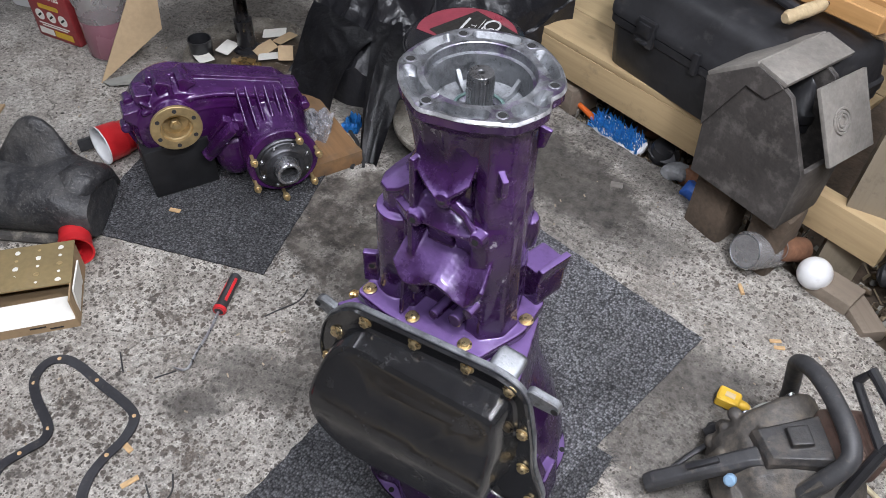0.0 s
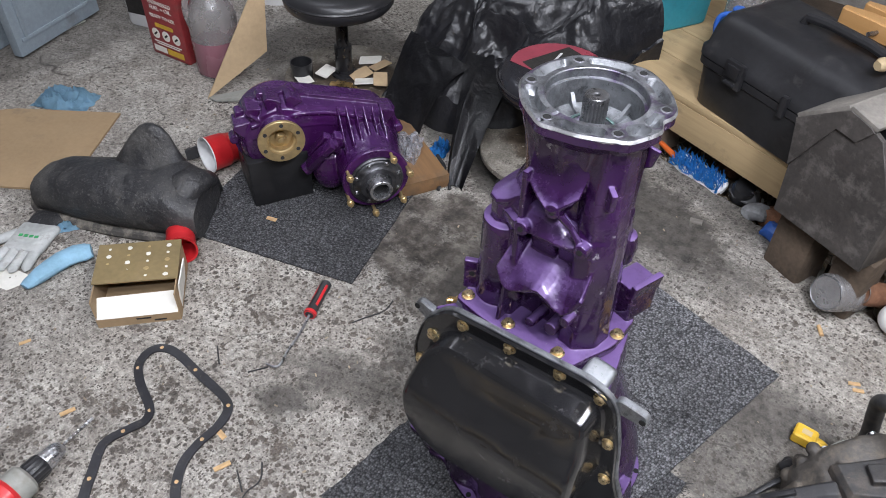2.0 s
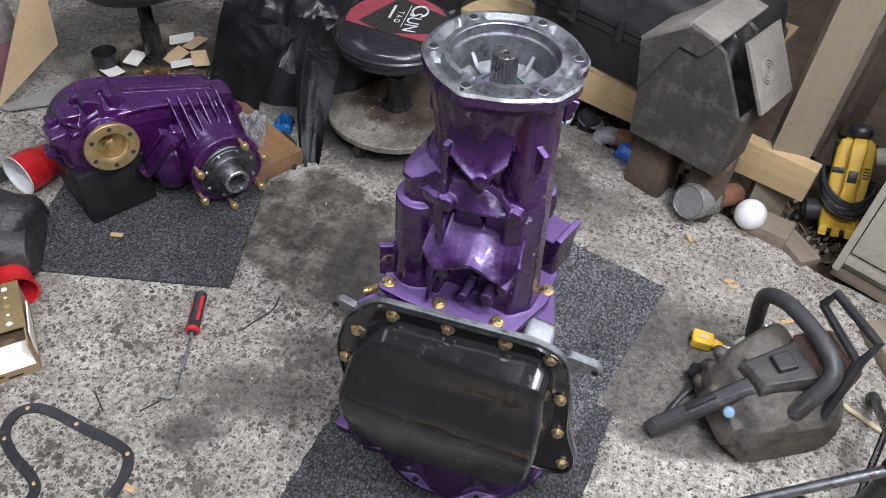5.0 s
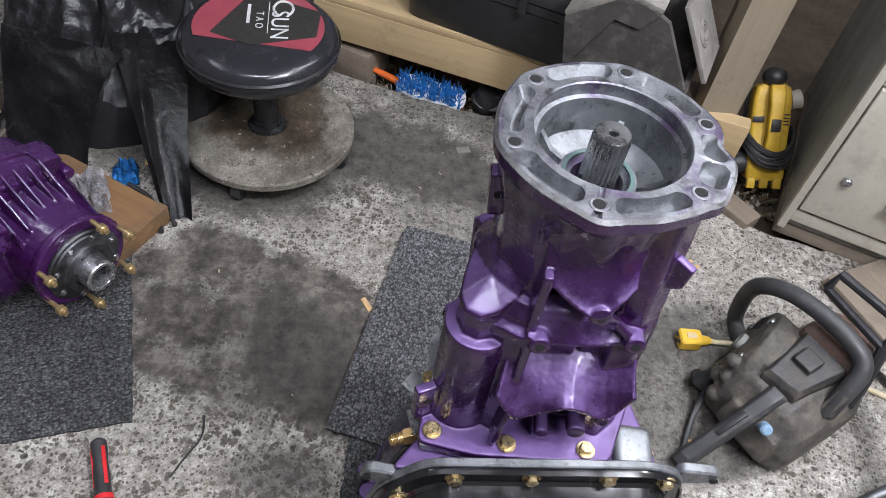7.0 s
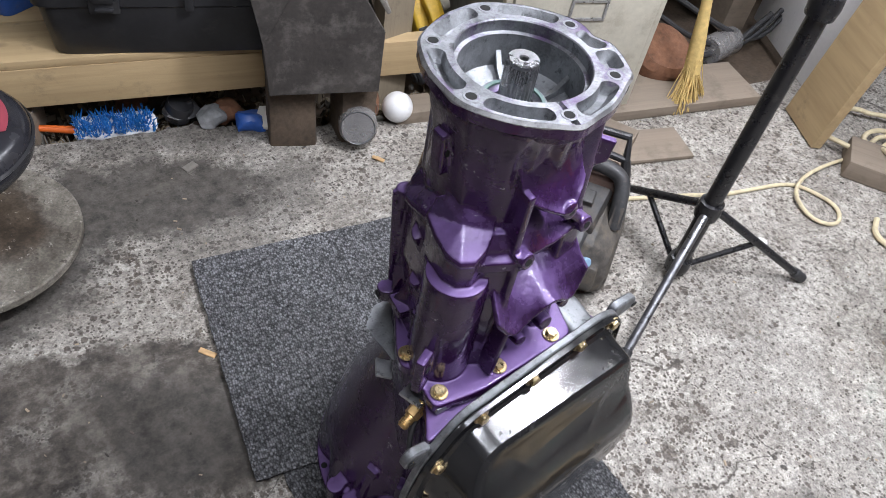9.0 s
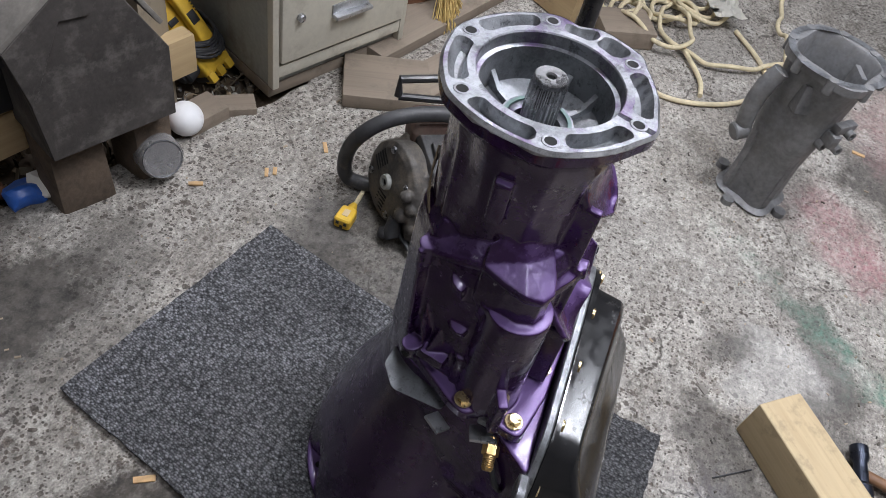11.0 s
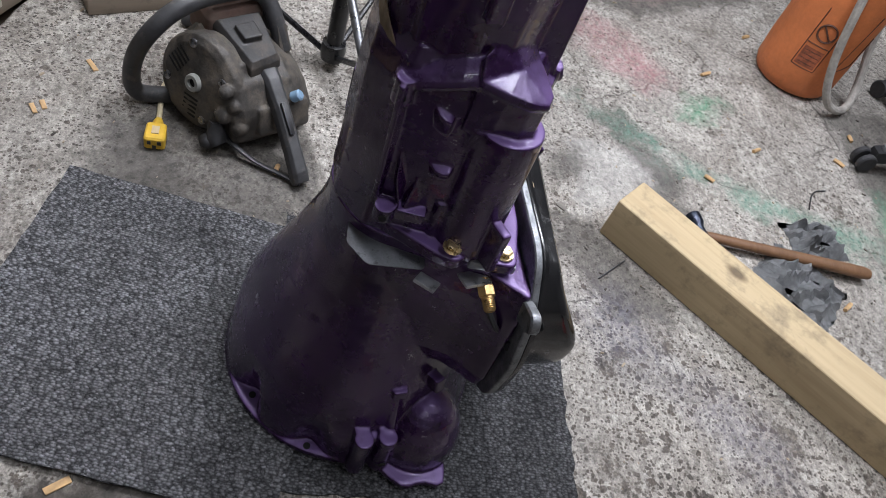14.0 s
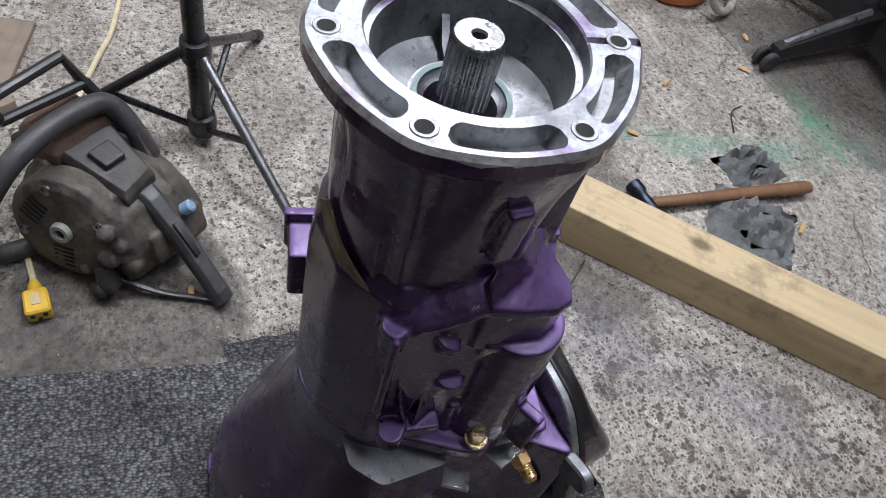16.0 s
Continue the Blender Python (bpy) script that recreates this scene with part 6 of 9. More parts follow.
        pts.append((0.064 * r * math.cos(a), 0.072 * r * math.sin(a) * (0.92 if front else 0.75), 0.135 - 0.070 * front - 0.014 * math.cos(a) + 0.0075 * (turn - 2.5) + 0.003 * rng.uniform(-1, 1)))
    bm = bmesh.new()
    pipe(bm, pts, 0.0042, 8, smooth=1)
    part("power_cord", bm, BLACK_RUBBER, t, "black cord wound round the tool")


power_sander()

# white ball, cans and litter at the slab's edge
bm = bmesh.new()
ball(bm, 0.036, None, 32, 20)
whole("white_ball", bm, WHITE_PLASTIC, "smooth white ball at the edge of the slab", "ball", pose(0.413, 0.742, 0.036))


def tin(name, label, m, r, h, body, ends):
    t = thing(name, label, "can", m)
    bm = bmesh.new()
    lathe(bm, [(r * 0.9, 0), (r, 0.004), (r, h - 0.006), (r * 0.9, h)], 26)
    part("side", bm, body, t)
    bm = bmesh.new()
    lathe(bm, [(r * 0.9, h), (r * 0.88, h + 0.002), (r * 0.8, h - 0.003), (0.0, h - 0.003)], 26, None, (False, False))
    part("lid", bm, ends, t)
    return t


tin("drink_can", "rusty crushed drink can lying on dirt", along((0.37, 0.805, 0.03), (-0.5, -0.75, 0.35)), 0.028, 0.085, RUST, ALU_CAST)
tin("glass_jar", "cloudy glass jar lying on dirt", along((0.318, 0.765, 0.035), (-0.45, -0.8, 0.3)), 0.042, 0.10, GLASSY, ALU_CAST)
tin("spray_can_cap", "dark plastic cup among the litter", along((-0.03, 0.955, 0.0), (0.2, -0.3, 1)), 0.03, 0.045, BLACK_PLASTIC, BLACK_PLASTIC)


def scrub_brush():
    m = Matrix.Translation((-0.155, 0.982, -0.012)) @ pose(0, 0, 0, 28, 0, -14)
    t = thing("scrub_brush", "blue bristled scrub brush with a white base lying in litter", "brush", m)
    bm = bmesh.new()
    o = rounded([(-0.085, -0.028), (0.085, -0.028), (0.085, 0.028), (-0.085, 0.028)], 0.025)
    prism(bm, o, 0, 0.018, None, 0.004)
    part("base", bm, WHITE_PLASTIC, t)
    rng = random.Random(8)
    bm = bmesh.new()
    for _ in range(420):
        x, y = rng.uniform(-0.078, 0.078), rng.uniform(-0.024, 0.024)
        d = Vector((rng.uniform(-0.4, 0.4), rng.uniform(-0.5, 0.5), 1)).normalized() * rng.uniform(0.022, 0.034)
        p = Vector((x, y, 0.017))
        pipe(bm, [p, p + d], [0.0016, 0.0010], 4)
    tagged(part("brush_fibre", bm, BLUE_BRISTLE, t), kind="stuff")
    bm = bmesh.new()
    pipe(bm, [(-0.08, 0.0, 0.012), (-0.15, 0.01, 0.02)], [0.009, 0.007], 12)
    part("handle", bm, ORANGE, t, "orange plastic handle")


scrub_brush()


def litter():
    """Leaves, scraps and stones in the gutter behind the slab."""
    rng = random.Random(21)
    bm = bmesh.new()
    for _ in range(900):
        s = rng.random()
        x = -0.5 + 1.25 * s
        y = 1.06 - 0.36 * s + rng.uniform(-0.015, 0.30) * rng.random()
        z = -0.04 + rng.uniform(0.0, 0.03)
        kind = rng.random()
        m = pose(x, y, z, rng.uniform(0, 360), rng.uniform(0, 360), rng.uniform(0, 360))
        if kind < 0.55:
            box(bm, rng.uniform(0.008, 0.03), rng.uniform(0.005, 0.016), 0.0012, m)
        elif kind < 0.8:
            ball(bm, rng.uniform(0.004, 0.013), m, 7, 5, (1, 0.8, 0.6))
        else:
            box(bm, rng.uniform(0.02, 0.06), 0.003, 0.003, m)
    n = Nodes("gutter_litter")
    r = n.t.nodes.new("ShaderNodeNewGeometry").outputs["Random Per Island"]
    col = n.ramp(r, (0.0, (0.05, 0.04, 0.03)), (0.35, (0.14, 0.1, 0.06)), (0.6, (0.25, 0.2, 0.13)), (0.8, (0.09, 0.085, 0.08)), (0.95, (0.4, 0.38, 0.33)))
    whole("litter", bm, n.set(Base_Color=col, Roughness=0.9), "dead leaves, splinters and grit behind the slab edge", "litter", kind="stuff")
    for x, y, z, r, mat, lab in ((-0.02, 0.95, 0.0, 0.035, BLACK_PLASTIC, "crumpled dark plastic scrap in the litter"), (0.03, 0.905, 0.0, 0.03, RAG_GREY, "crumpled grey rag in the litter"), (0.105, 0.86, 0.0, 0.032, BLUE, "crumpled blue plastic scrap in the litter"), (0.165, 0.845, -0.005, 0.04, PAPER, "crumpled white paper cup in the litter"), (0.07, 0.925, -0.01, 0.035, RUST, "rusty crushed tin in the litter"), (-0.1, 1.04, -0.01, 0.03, RUST, "rusty metal scrap in the litter")):
        bm = bmesh.new()
        ball(bm, r, None, 14, 9, (1.2, 0.9, 0.7))
        rough_up(bm, r * 0.45, 30, x * 10)
        whole("scrap", bm, mat, lab, "scrap", pose(x, y, z + r * 0.4), "scraps of litter", sharp=25)


litter()


# ---------------------------------------------------------------- chainsaw
def chainsaw():
    # x points from the rear handle's end to the nose
    m = Matrix.Translation((0.32, 0.09, 0.0)) @ pose(0, 0, 0, 0, 0, 36)
    t = thing("chainsaw", "old oily black chainsaw without its bar, lying on concrete", "chainsaw", m)
    # crankcase, tank and the round starter housing run together
    bm = bmesh.new()
    side = rounded([(0.118, 0.020), (0.16, 0.006), (0.31, 0.004), (0.340, 0.03), (0.338, 0.10), (0.30, 0.150), (0.20, 0.150), (0.148, 0.128), (0.118, 0.085)], 0.014)
    rings = []
    for y, kx, kz in ((-0.088, 0.74, 0.62), (-0.080, 0.86, 0.74), (-0.060, 0.97, 0.86), (-0.040, 1.0, 0.96), (0.03, 1.0, 1.0), (0.055, 0.99, 0.96), (0.072, 0.93, 0.82)):
        rings.append([(0.230 + (x - 0.230) * kx, y, 0.006 + (z - 0.006) * kz) for x, z in side])
    loft(bm, rings)
    axle = Vector((-0.30, 0.92, 0.24)).normalized()
    disc = along(Vector((0.211, 0.100, 0.096)) - axle * 0.093, axle)
    lathe(bm, [(0.070, 0.02), (0.080, 0.050), (0.082, 0.074), (0.079, 0.085), (0.066, 0.091), (0.030, 0.093), (0.0, 0.093)], 40, disc)
    # shoulder from the starter housing up to the covers
    loft(bm, [[(0.15, 0.03, 0.08), (0.31, 0.03, 0.08), (0.31, 0.080, 0.08), (0.15, 0.080, 0.08)], [(0.168, 0.0, 0.158), (0.29, 0.0, 0.172), (0.285, 0.060, 0.150), (0.172, 0.052, 0.142)]])
    # tank under the rear handle's root, and lumps round the oil filler
    box(bm, 0.055, 0.10, 0.055, pose(0.135, -0.015, 0.062, 0, 14, 0), 0.01)
    for x, y, z, r in ((0.150, 0.076, 0.118, 0.013), (0.138, 0.066, 0.092, 0.012), (0.146, 0.080, 0.072, 0.014), (0.128, 0.060, 0.055, 0.016), (0.162, 0.082, 0.046, 0.012)):
        ball(bm, r, Matrix.Translation((x, y, z)), 12, 8)
    box(bm, 0.12, 0.012, 0.018, pose(0.20, -0.084, 0.050, 0, -8, 0), 0.004)
    rough_up(bm, 0.0025, 45)
    cast("engine_body", bm, OILY_PLASTIC, t, "dust caked crankcase and starter housing", 0.0022, 3)
    # recoil hub and its vents
    bm = bmesh.new()
    lathe(bm, [(0.016, 0.090), (0.015, 0.099), (0.0135, 0.101), (0.008, 0.101), (0.0072, 0.094), (0.0, 0.094)], 26, disc, (False, False))
    part("recoil_hub", bm, GREY_PAINT, t, "worn grey recoil hub")
    bm = bmesh.new()
    cyl(bm, 0.0072, 0.0935, 0.0955, 16, disc)
    part("hub_bore", bm, VOID, t)
    bm = bmesh.new()
    box(bm, 0.030, 0.0045, 0.004, None, 0.001)
    slot_mesh = finish(bm, "vent_slot", VOID)
    for k in range(5):
        shared("vent_slot", slot_mesh, t, disc @ pose(0.0, -0.028 - 0.0082 * k, 0.0918 - 0.0006 * k))
        shared("vent_slot", slot_mesh, t, disc @ pose(0, 0, 0, 0, 0, 150) @ pose(0.046, -0.016 + 0.0085 * k, 0.0908, 0, 3, 0))
    bm = bmesh.new()
    lathe(bm, [(0.0075, 0), (0.0075, 0.004), (0.006, 0.005), (0.003, 0.005), (0.003, 0.003), (0, 0.003)], 14, None, (False, False))
    screw_mesh = finish(bm, "screw_head", STEEL)
    for x, y in ((0.052, 0.030), (-0.058, -0.020), (0.058, -0.024), (-0.02, 0.062), (0.03, -0.056)):
        shared("screw_head", screw_mesh, t, disc @ pose(x, y, 0.089))
    # filter cover: flat lid with a steep rear face and a square knob
    bm = bmesh.new()
    lid = [((0.155, 0.030), 0.132), ((0.166, -0.030), 0.132), ((0.262, -0.044), 0.150), ((0.262, 0.046), 0.150)]
    lid = list(reversed(lid))
    loft(bm, [[(x, y, z - 0.02) for (x, y), z in lid], [(x, y, z + 0.014) for (x, y), z in lid], [(0.212 + (x - 0.212) * 0.90, y * 0.86, z + 0.025) for (x, y), z in lid]])
    box(bm, 0.034, 0.034, 0.016, pose(0.216, 0.004, 0.170, 0, -8, 0), 0.002)
    rough_up(bm, 0.0012, 60)
    cast("air_filter_cover", bm, CAKED_BLACK, t, "dirt caked black filter cover with a square knob", 0.0016, 3)
    bm = bmesh.new()
    o = rounded([(0.258, -0.052), (0.338, -0.046), (0.338, 0.050), (0.258, 0.054)], 0.012)
    loft(bm, [[(x, y, 0.12) for x, y in o], [(x, y, 0.172) for x, y in o], [(0.296 + (x - 0.296) * 0.85, y * 0.85, 0.184) for x, y in o]])
    for k in range(5):
        box(bm, 0.004, 0.075, 0.006, pose(0.272 + 0.012 * k, 0, 0.184), 0.001)
    rough_up(bm, 0.002, 45)
    cast("top_cover", bm, plain("rusty_brown_cover", (0.10, 0.058, 0.045), 0.75, scale=14, spread=0.5, dirt=0.6, dirt_color=(0.12, 0.09, 0.07)), t, "rust-brown finned cylinder cover", 0.0018, 2)
    # rear handle: a flat-topped bar down to a hooked toe
    bm = bmesh.new()
    line = [((0.168, -0.006, 0.128), 0.019, 0.016), ((0.150, -0.006, 0.121), 0.0175, 0.016), ((0.100, -0.003, 0.088), 0.0155, 0.015), ((0.050, 0.002, 0.050), 0.0155, 0.015), ((0.020, 0.005, 0.026), 0.0165, 0.015), ((0.008, 0.006, 0.013), 0.016, 0.011)]
    rings = []
    for p, w, h in line:
        lift = Vector((-0.58, 0, 0.81)) * h
        wide = Vector((0, 1, 0)) * w
        p = Vector(p)
        rings.append([p + wide * c + lift * s for c, s in ((1, -0.5), (0.9, 0.4), (0.55, 0.85), (-0.55, 0.85), (-0.9, 0.4), (-1, -0.5), (-0.6, -0.95), (0.6, -0.95))])
    loft(bm, rings)
    rear = cast("rear_handle", bm, GREY_RUBBER, t, "worn black rear handle", 0.0016, 3)
    bm = bmesh.new()
    box(bm, 0.055, 0.009, 0.010, pose(0.083, -0.001, 0.093, 0, -37, -4), 0.002)
    part("safety_trigger", bm, BLACK_PLASTIC, rear)
    bm = bmesh.new()
    pipe(bm, [(0.010, 0.006, 0.009), (0.045, 0.024, 0.007), (0.085, 0.052, 0.010), (0.125, 0.072, 0.022), (0.145, 0.080, 0.030)], [0.006, 0.005, 0.005, 0.0055, 0.007], 8, smooth=2, flat=0.6)
    part("lower_guard_strip", bm, BLACK_PLASTIC, t)
    bm = bmesh.new()
    box(bm, 0.026, 0.012, 0.018, pose(0.135, 0.012, 0.078, 0, 20, 0), 0.004)
    part("throttle_trigger", bm, plain("faded_red_plastic", (0.22, 0.075, 0.06), 0.6, scale=30, dirt=0.3), t, "faded red trigger")
    bm = bmesh.new()
    cyl(bm, 0.0095, 0, 0.020, 16, along((0.120, -0.030, 0.100), (-0.5, -0.5, 0.6)), 0.003)
    part("primer_bulb", bm, plain("pale_blue_rubber", (0.17, 0.27, 0.38), 0.6, scale=30, dirt=0.2), t, "pale blue primer knob")
    bm = bmesh.new()
    pipe(bm, [(0.158, 0.088, 0.052), (0.148, 0.094, 0.034), (0.138, 0.092, 0.018)], [0.012, 0.016, 0.013], 10, smooth=1)
    ball(bm, 0.014, Matrix.Translation((0.150, 0.104, 0.020)), 10, 8)
    rough_up(bm, 0.004, 60)
    part("starter_grip", bm, BLACK_RUBBER, t, "grimy starter cord grip")
    # front handle hoop, round the body from side to side
    bm = bmesh.new()
    pipe(bm, [(0.262, 0.080, 0.020), (0.290, 0.140, 0.016), (0.299, 0.162, 0.022), (0.300, 0.170, 0.050), (0.284, 0.168, 0.115), (0.262, 0.150, 0.172), (0.262, 0.105, 0.207), (0.268, 0.04, 0.216), (0.270, -0.030, 0.211), (0.262, -0.056, 0.195), (0.236, -0.062, 0.160), (0.215, -0.066, 0.120)], 0.0148, 16, smooth=3)
    part("front_handle", bm, GREY_RUBBER, t, "worn grey tubular front handle")
    bm = bmesh.new()
    box(bm, 0.03, 0.02, 0.05, pose(0.226, -0.064, 0.138, 0, 28, 0), 0.004)
    part("handle_bracket", bm, OILY_PLASTIC, t)
    # chain brake guard: an open frame leaning forward over the hoop
    bm = bmesh.new()
    pipe(bm, [(0.316, 0.077, 0.216), (0.327, 0.0745, 0.247), (0.332, -0.038, 0.248), (0.305, -0.046, 0.212)], 0.0085, 10)
    pipe(bm, [(0.316, 0.077, 0.216), (0.305, -0.044, 0.213)], 0.0075, 10)
    pipe(bm, [(0.305, -0.046, 0.214), (0.285, -0.062, 0.17), (0.27, -0.075, 0.11)], 0.0095, 10, smooth=1)
    part("brake_guard", bm, BLACK_PLASTIC, t, "black open chain brake guard")


chainsaw()


def cord_plug():
    m = Matrix.Translation((0.376, 0.3465, 0.013)) @ pose(0, 0, 0, 0, 0, 184)
    t = thing("extension_cord_plug", "yellow three-hole extension cord socket on concrete", "socket", m)
    bm = bmesh.new()
    o = rounded([(-0.022, -0.016), (0.020, -0.017), (0.020, 0.017), (-0.022, 0.016)], 0.007)
    prism(bm, o, -0.012, 0.013, None, 0.003)
    lathe(bm, [(0.010, 0.0), (0.009, 0.012), (0.006, 0.020)], 14, along((-0.021, 0, 0), (-1, 0, 0)))
    part("socket_body", bm, YELLOW, t)
    bm = bmesh.new()
    box(bm, 0.018, 0.012, 0.002, pose(-0.002, 0, 0.0135), 0.0008)
    part("grip_panel", bm, LUMBER, t)
    for y, z in ((-0.008, 0.004), (0.008, 0.004), (0.0, -0.005)):
        bm = bmesh.new()
        box(bm, 0.002, 0.006, 0.007, pose(0.0203, y, z), 0.0005)
        part("socket_slot", bm, BLACK_RUBBER, t)
    bm = bmesh.new()
    inv = m.inverted()
    pts = [(0.412, 0.349, 0.012), (0.435, 0.352, 0.007), (0.473, 0.357, 0.005), (0.52, 0.362, 0.005), (0.60, 0.338, 0.005), (0.675, 0.306, 0.005), (0.794, 0.258, 0.005), (0.9, 0.215, 0.005), (0.952, 0.188, 0.005), (1.04, 0.165, 0.005), (1.145, 0.14, 0.005), (1.18, 0.10, 0.006), (1.2, 0.02, 0.006), (1.14, -0.02, 0.006), (1.09, 0.03, 0.007), (1.13, 0.12, 0.016), (1.3, 0.14, 0.006), (1.5, 0.1, 0.006)]
    pipe(bm, [inv @ Vector(p) for p in pts], 0.0048, 8, smooth=2)
    part("cord", bm, ROPE, t, "cream extension cord")


cord_plug()


def tripod():
    c = Vector((0.668, 0.071, 0.0))
    t = thing("tripod_work_light", "black steel tripod work light stand", "light stand", Matrix.Translation(c))
    bm = bmesh.new()
    pipe(bm, [(0, 0, 0.03), (0, 0, 0.62)], 0.0165, 16)
    part("lower_tube", bm, PIPE_BLACK, t)
    bm = bmesh.new()
    pipe(bm, [(0, 0, 0.6), (0, 0, 1.78)], 0.0125, 16)
    part("upper_tube", bm, PIPE_BLACK, t)
    for z, name in ((0.195, "leg_collar"), (0.04, "brace_collar"), (0.62, "clamp_collar")):
        bm = bmesh.new()
        lathe(bm, [(0.0165, -0.02), (0.023, -0.018), (0.025, 0.0), (0.023, 0.018), (0.0165, 0.02)], 20, Matrix.Translation((0, 0, z)))
        part(name, bm, PIPE_BLACK, t)
    for a in (203, 329, 83):
        d = Vector((math.cos(radians(a)), math.sin(radians(a)), 0))
        bm = bmesh.new()
        pipe(bm, [d * 0.02 + Vector((0, 0, 0.19)), d * 0.285 + Vector((0, 0, 0.012))], 0.0085, 12)
        leg = part("leg", bm, PALER_LEG if a == 203 else PIPE_BLACK, t, "paler dark metal leg" if a == 203 else "")
        bm = bmesh.new()
        lathe(bm, [(0.009, -0.03), (0.011, -0.028), (0.011, 0.004), (0.008, 0.008)], 14, along(d * 0.285 + Vector((0, 0, 0.012)), d * 0.265 - Vector((0, 0, 0.178))))
        part("foot_cap", bm, BLACK_RUBBER, leg)
        bm = bmesh.new()
        pipe(bm, [d * 0.02 + Vector((0, 0, 0.035)), d * 0.135 + Vector((0, 0, 0.108))], 0.006, 8)
        part("brace", bm, PIPE_BLACK, t)
    # crossbar and lamp heads lie out of view, assumed as a twin work light
    bm = bmesh.new()
    pipe(bm, [(-0.008, -0.36, 1.78), (-0.008, 0.36, 1.78)], 0.013, 12)
    part("crossbar", bm, PIPE_BLACK, t)
    glow = Nodes("lamp_glass")
    lens = glow.set(Base_Color=(0.9, 0.9, 0.9), Emission_Color=(1, 0.98, 0.95), Emission_Strength=6.0)
    for (hx, hy, hz), (tx, ty) in zip(HEADS, ((0.0, 0.05), (0.1, 0.3))):
        hm = look((hx + 0.03, hy, hz + 0.03), (tx, ty, 0.0))
        hm = Matrix.Translation(-c) @ hm
        bm = bmesh.new()
        box(bm, 0.24, 0.18, 0.05, pose(0, 0, 0.045), 0.008)
        head = part("lamp_head", bm, YELLOW, t, "yellow lamp housing", hm)
        bm = bmesh.new()
        box(bm, 0.20, 0.14, 0.006, pose(0, 0, 0.022))
        part("lamp_glass", bm, lens, head)


tripod()


# ---------------------------------------------------------------- lumber, hammer, rag, orange bag, chair base
bm = bmesh.new()
box(bm, 1.15, 0.089, 0.089, None, 0.004, 3)
rough_up(bm, 0.0008, 8)
d = Vector((-0.716, -0.698, 0))
mid = Vector((0.335, -0.460, 0)) + d * 0.575 + Vector((0.698, -0.716, 0)) * 0.0445
whole("lumber_post", bm, LUMBER, "square pale pine post with knots lying on concrete", "post", Matrix.Translation(mid + Vector((0, 0, 0.0448))) @ pose(0, 0, 0, 0, 0, 224.3))


def hammer():
    a, b = Vector((0.352, -0.672, 0.02)), Vector((0.318, -1.045, 0.021))
    t = thing("hammer", "old hammer with a dark wooden handle lying on a rag", "hammer", Matrix.Translation((a.x, a.y, 0)))
    off = Vector((a.x, a.y, 0))
    bm = bmesh.new()
    pts = [a - off, a.lerp(b, 0.3) - off, a.lerp(b, 0.7) - off, a.lerp(b, 0.94) - off, b - off]
    pipe(bm, pts, [0.010, 0.0115, 0.0135, 0.0150, 0.012], 14, smooth=1, flat=0.8)
    part("handle", bm, HANDLE_WOOD, t)
    bm = bmesh.new()
    side = Vector((0.74, 0.1, 0)).normalized()
    c = a - off
    lathe(bm, [(0.012, -0.055), (0.017, -0.052), (0.017, -0.03), (0.011, -0.022), (0.012, 0.0), (0.011, 0.018), (0.0155, 0.026), (0.0155, 0.048), (0.011, 0.051)], 16, along(c, side))
    part("head", bm, plain("dark_blued_steel", (0.03, 0.035, 0.05), 0.35, 0.8, scale=20, spread=0.4), t)


hammer()


def crumpled(name, label, category, m, w, d, height, material, seed, k=22, thick=0.0015):
    """A rag or sheet thrown down in folds."""
    bm = bmesh.new()
    rows = []
    for j in range(k + 1):
        row = []
        for i in range(k + 1):
            u, v = i / k - 0.5, j / k - 0.5
            p = Vector((u * w, v * d, 0))
            n1 = noise.noise((u * 5 + seed, v * 5, seed))
            n2 = noise.noise((u * 13, v * 13 + seed, seed * 2))
            ridge = 1 - abs(noise.noise((u * 4 + seed * 3, v * 4, 1.7))) * 2.4
            z = height * max(0.0, 0.35 * n1 + 0.3 * n2 + 0.75 * max(0, ridge)) * (1 - (max(abs(u), abs(v)) * 2) ** 4)
            p += Vector((noise.noise((u * 6, v * 6, seed + 5)), noise.noise((u * 6, v * 6, seed + 9)), 0)) * 0.10 * min(w, d)
            row.append(bm.verts.new((p.x, p.y, max(0.0, z) + thick)))
        rows.append(row)
    for j in range(k):
        for i in range(k):
            bm.faces.new((rows[j][i], rows[j][i + 1], rows[j + 1][i + 1], rows[j + 1][i]))
    extra = bmesh.ops.solidify(bm, geom=bm.faces[:], thickness=thick)
    return whole(name, bm, material, label, category, m, sharp=28)


crumpled("shop_rag", "oily grey shop rag crumpled on concrete beside the hammer", "rag", pose(0.27, -0.875, 0, 0, 0, 50), 0.17, 0.15, 0.035, RAG_GREY, 3.1)
crumpled("shop_rag", "oily grey shop rag crumpled under the hammer handle", "rag", pose(0.405, -0.965, 0, 0, 0, 10), 0.10, 0.13, 0.04, RAG_GREY, 7.7)


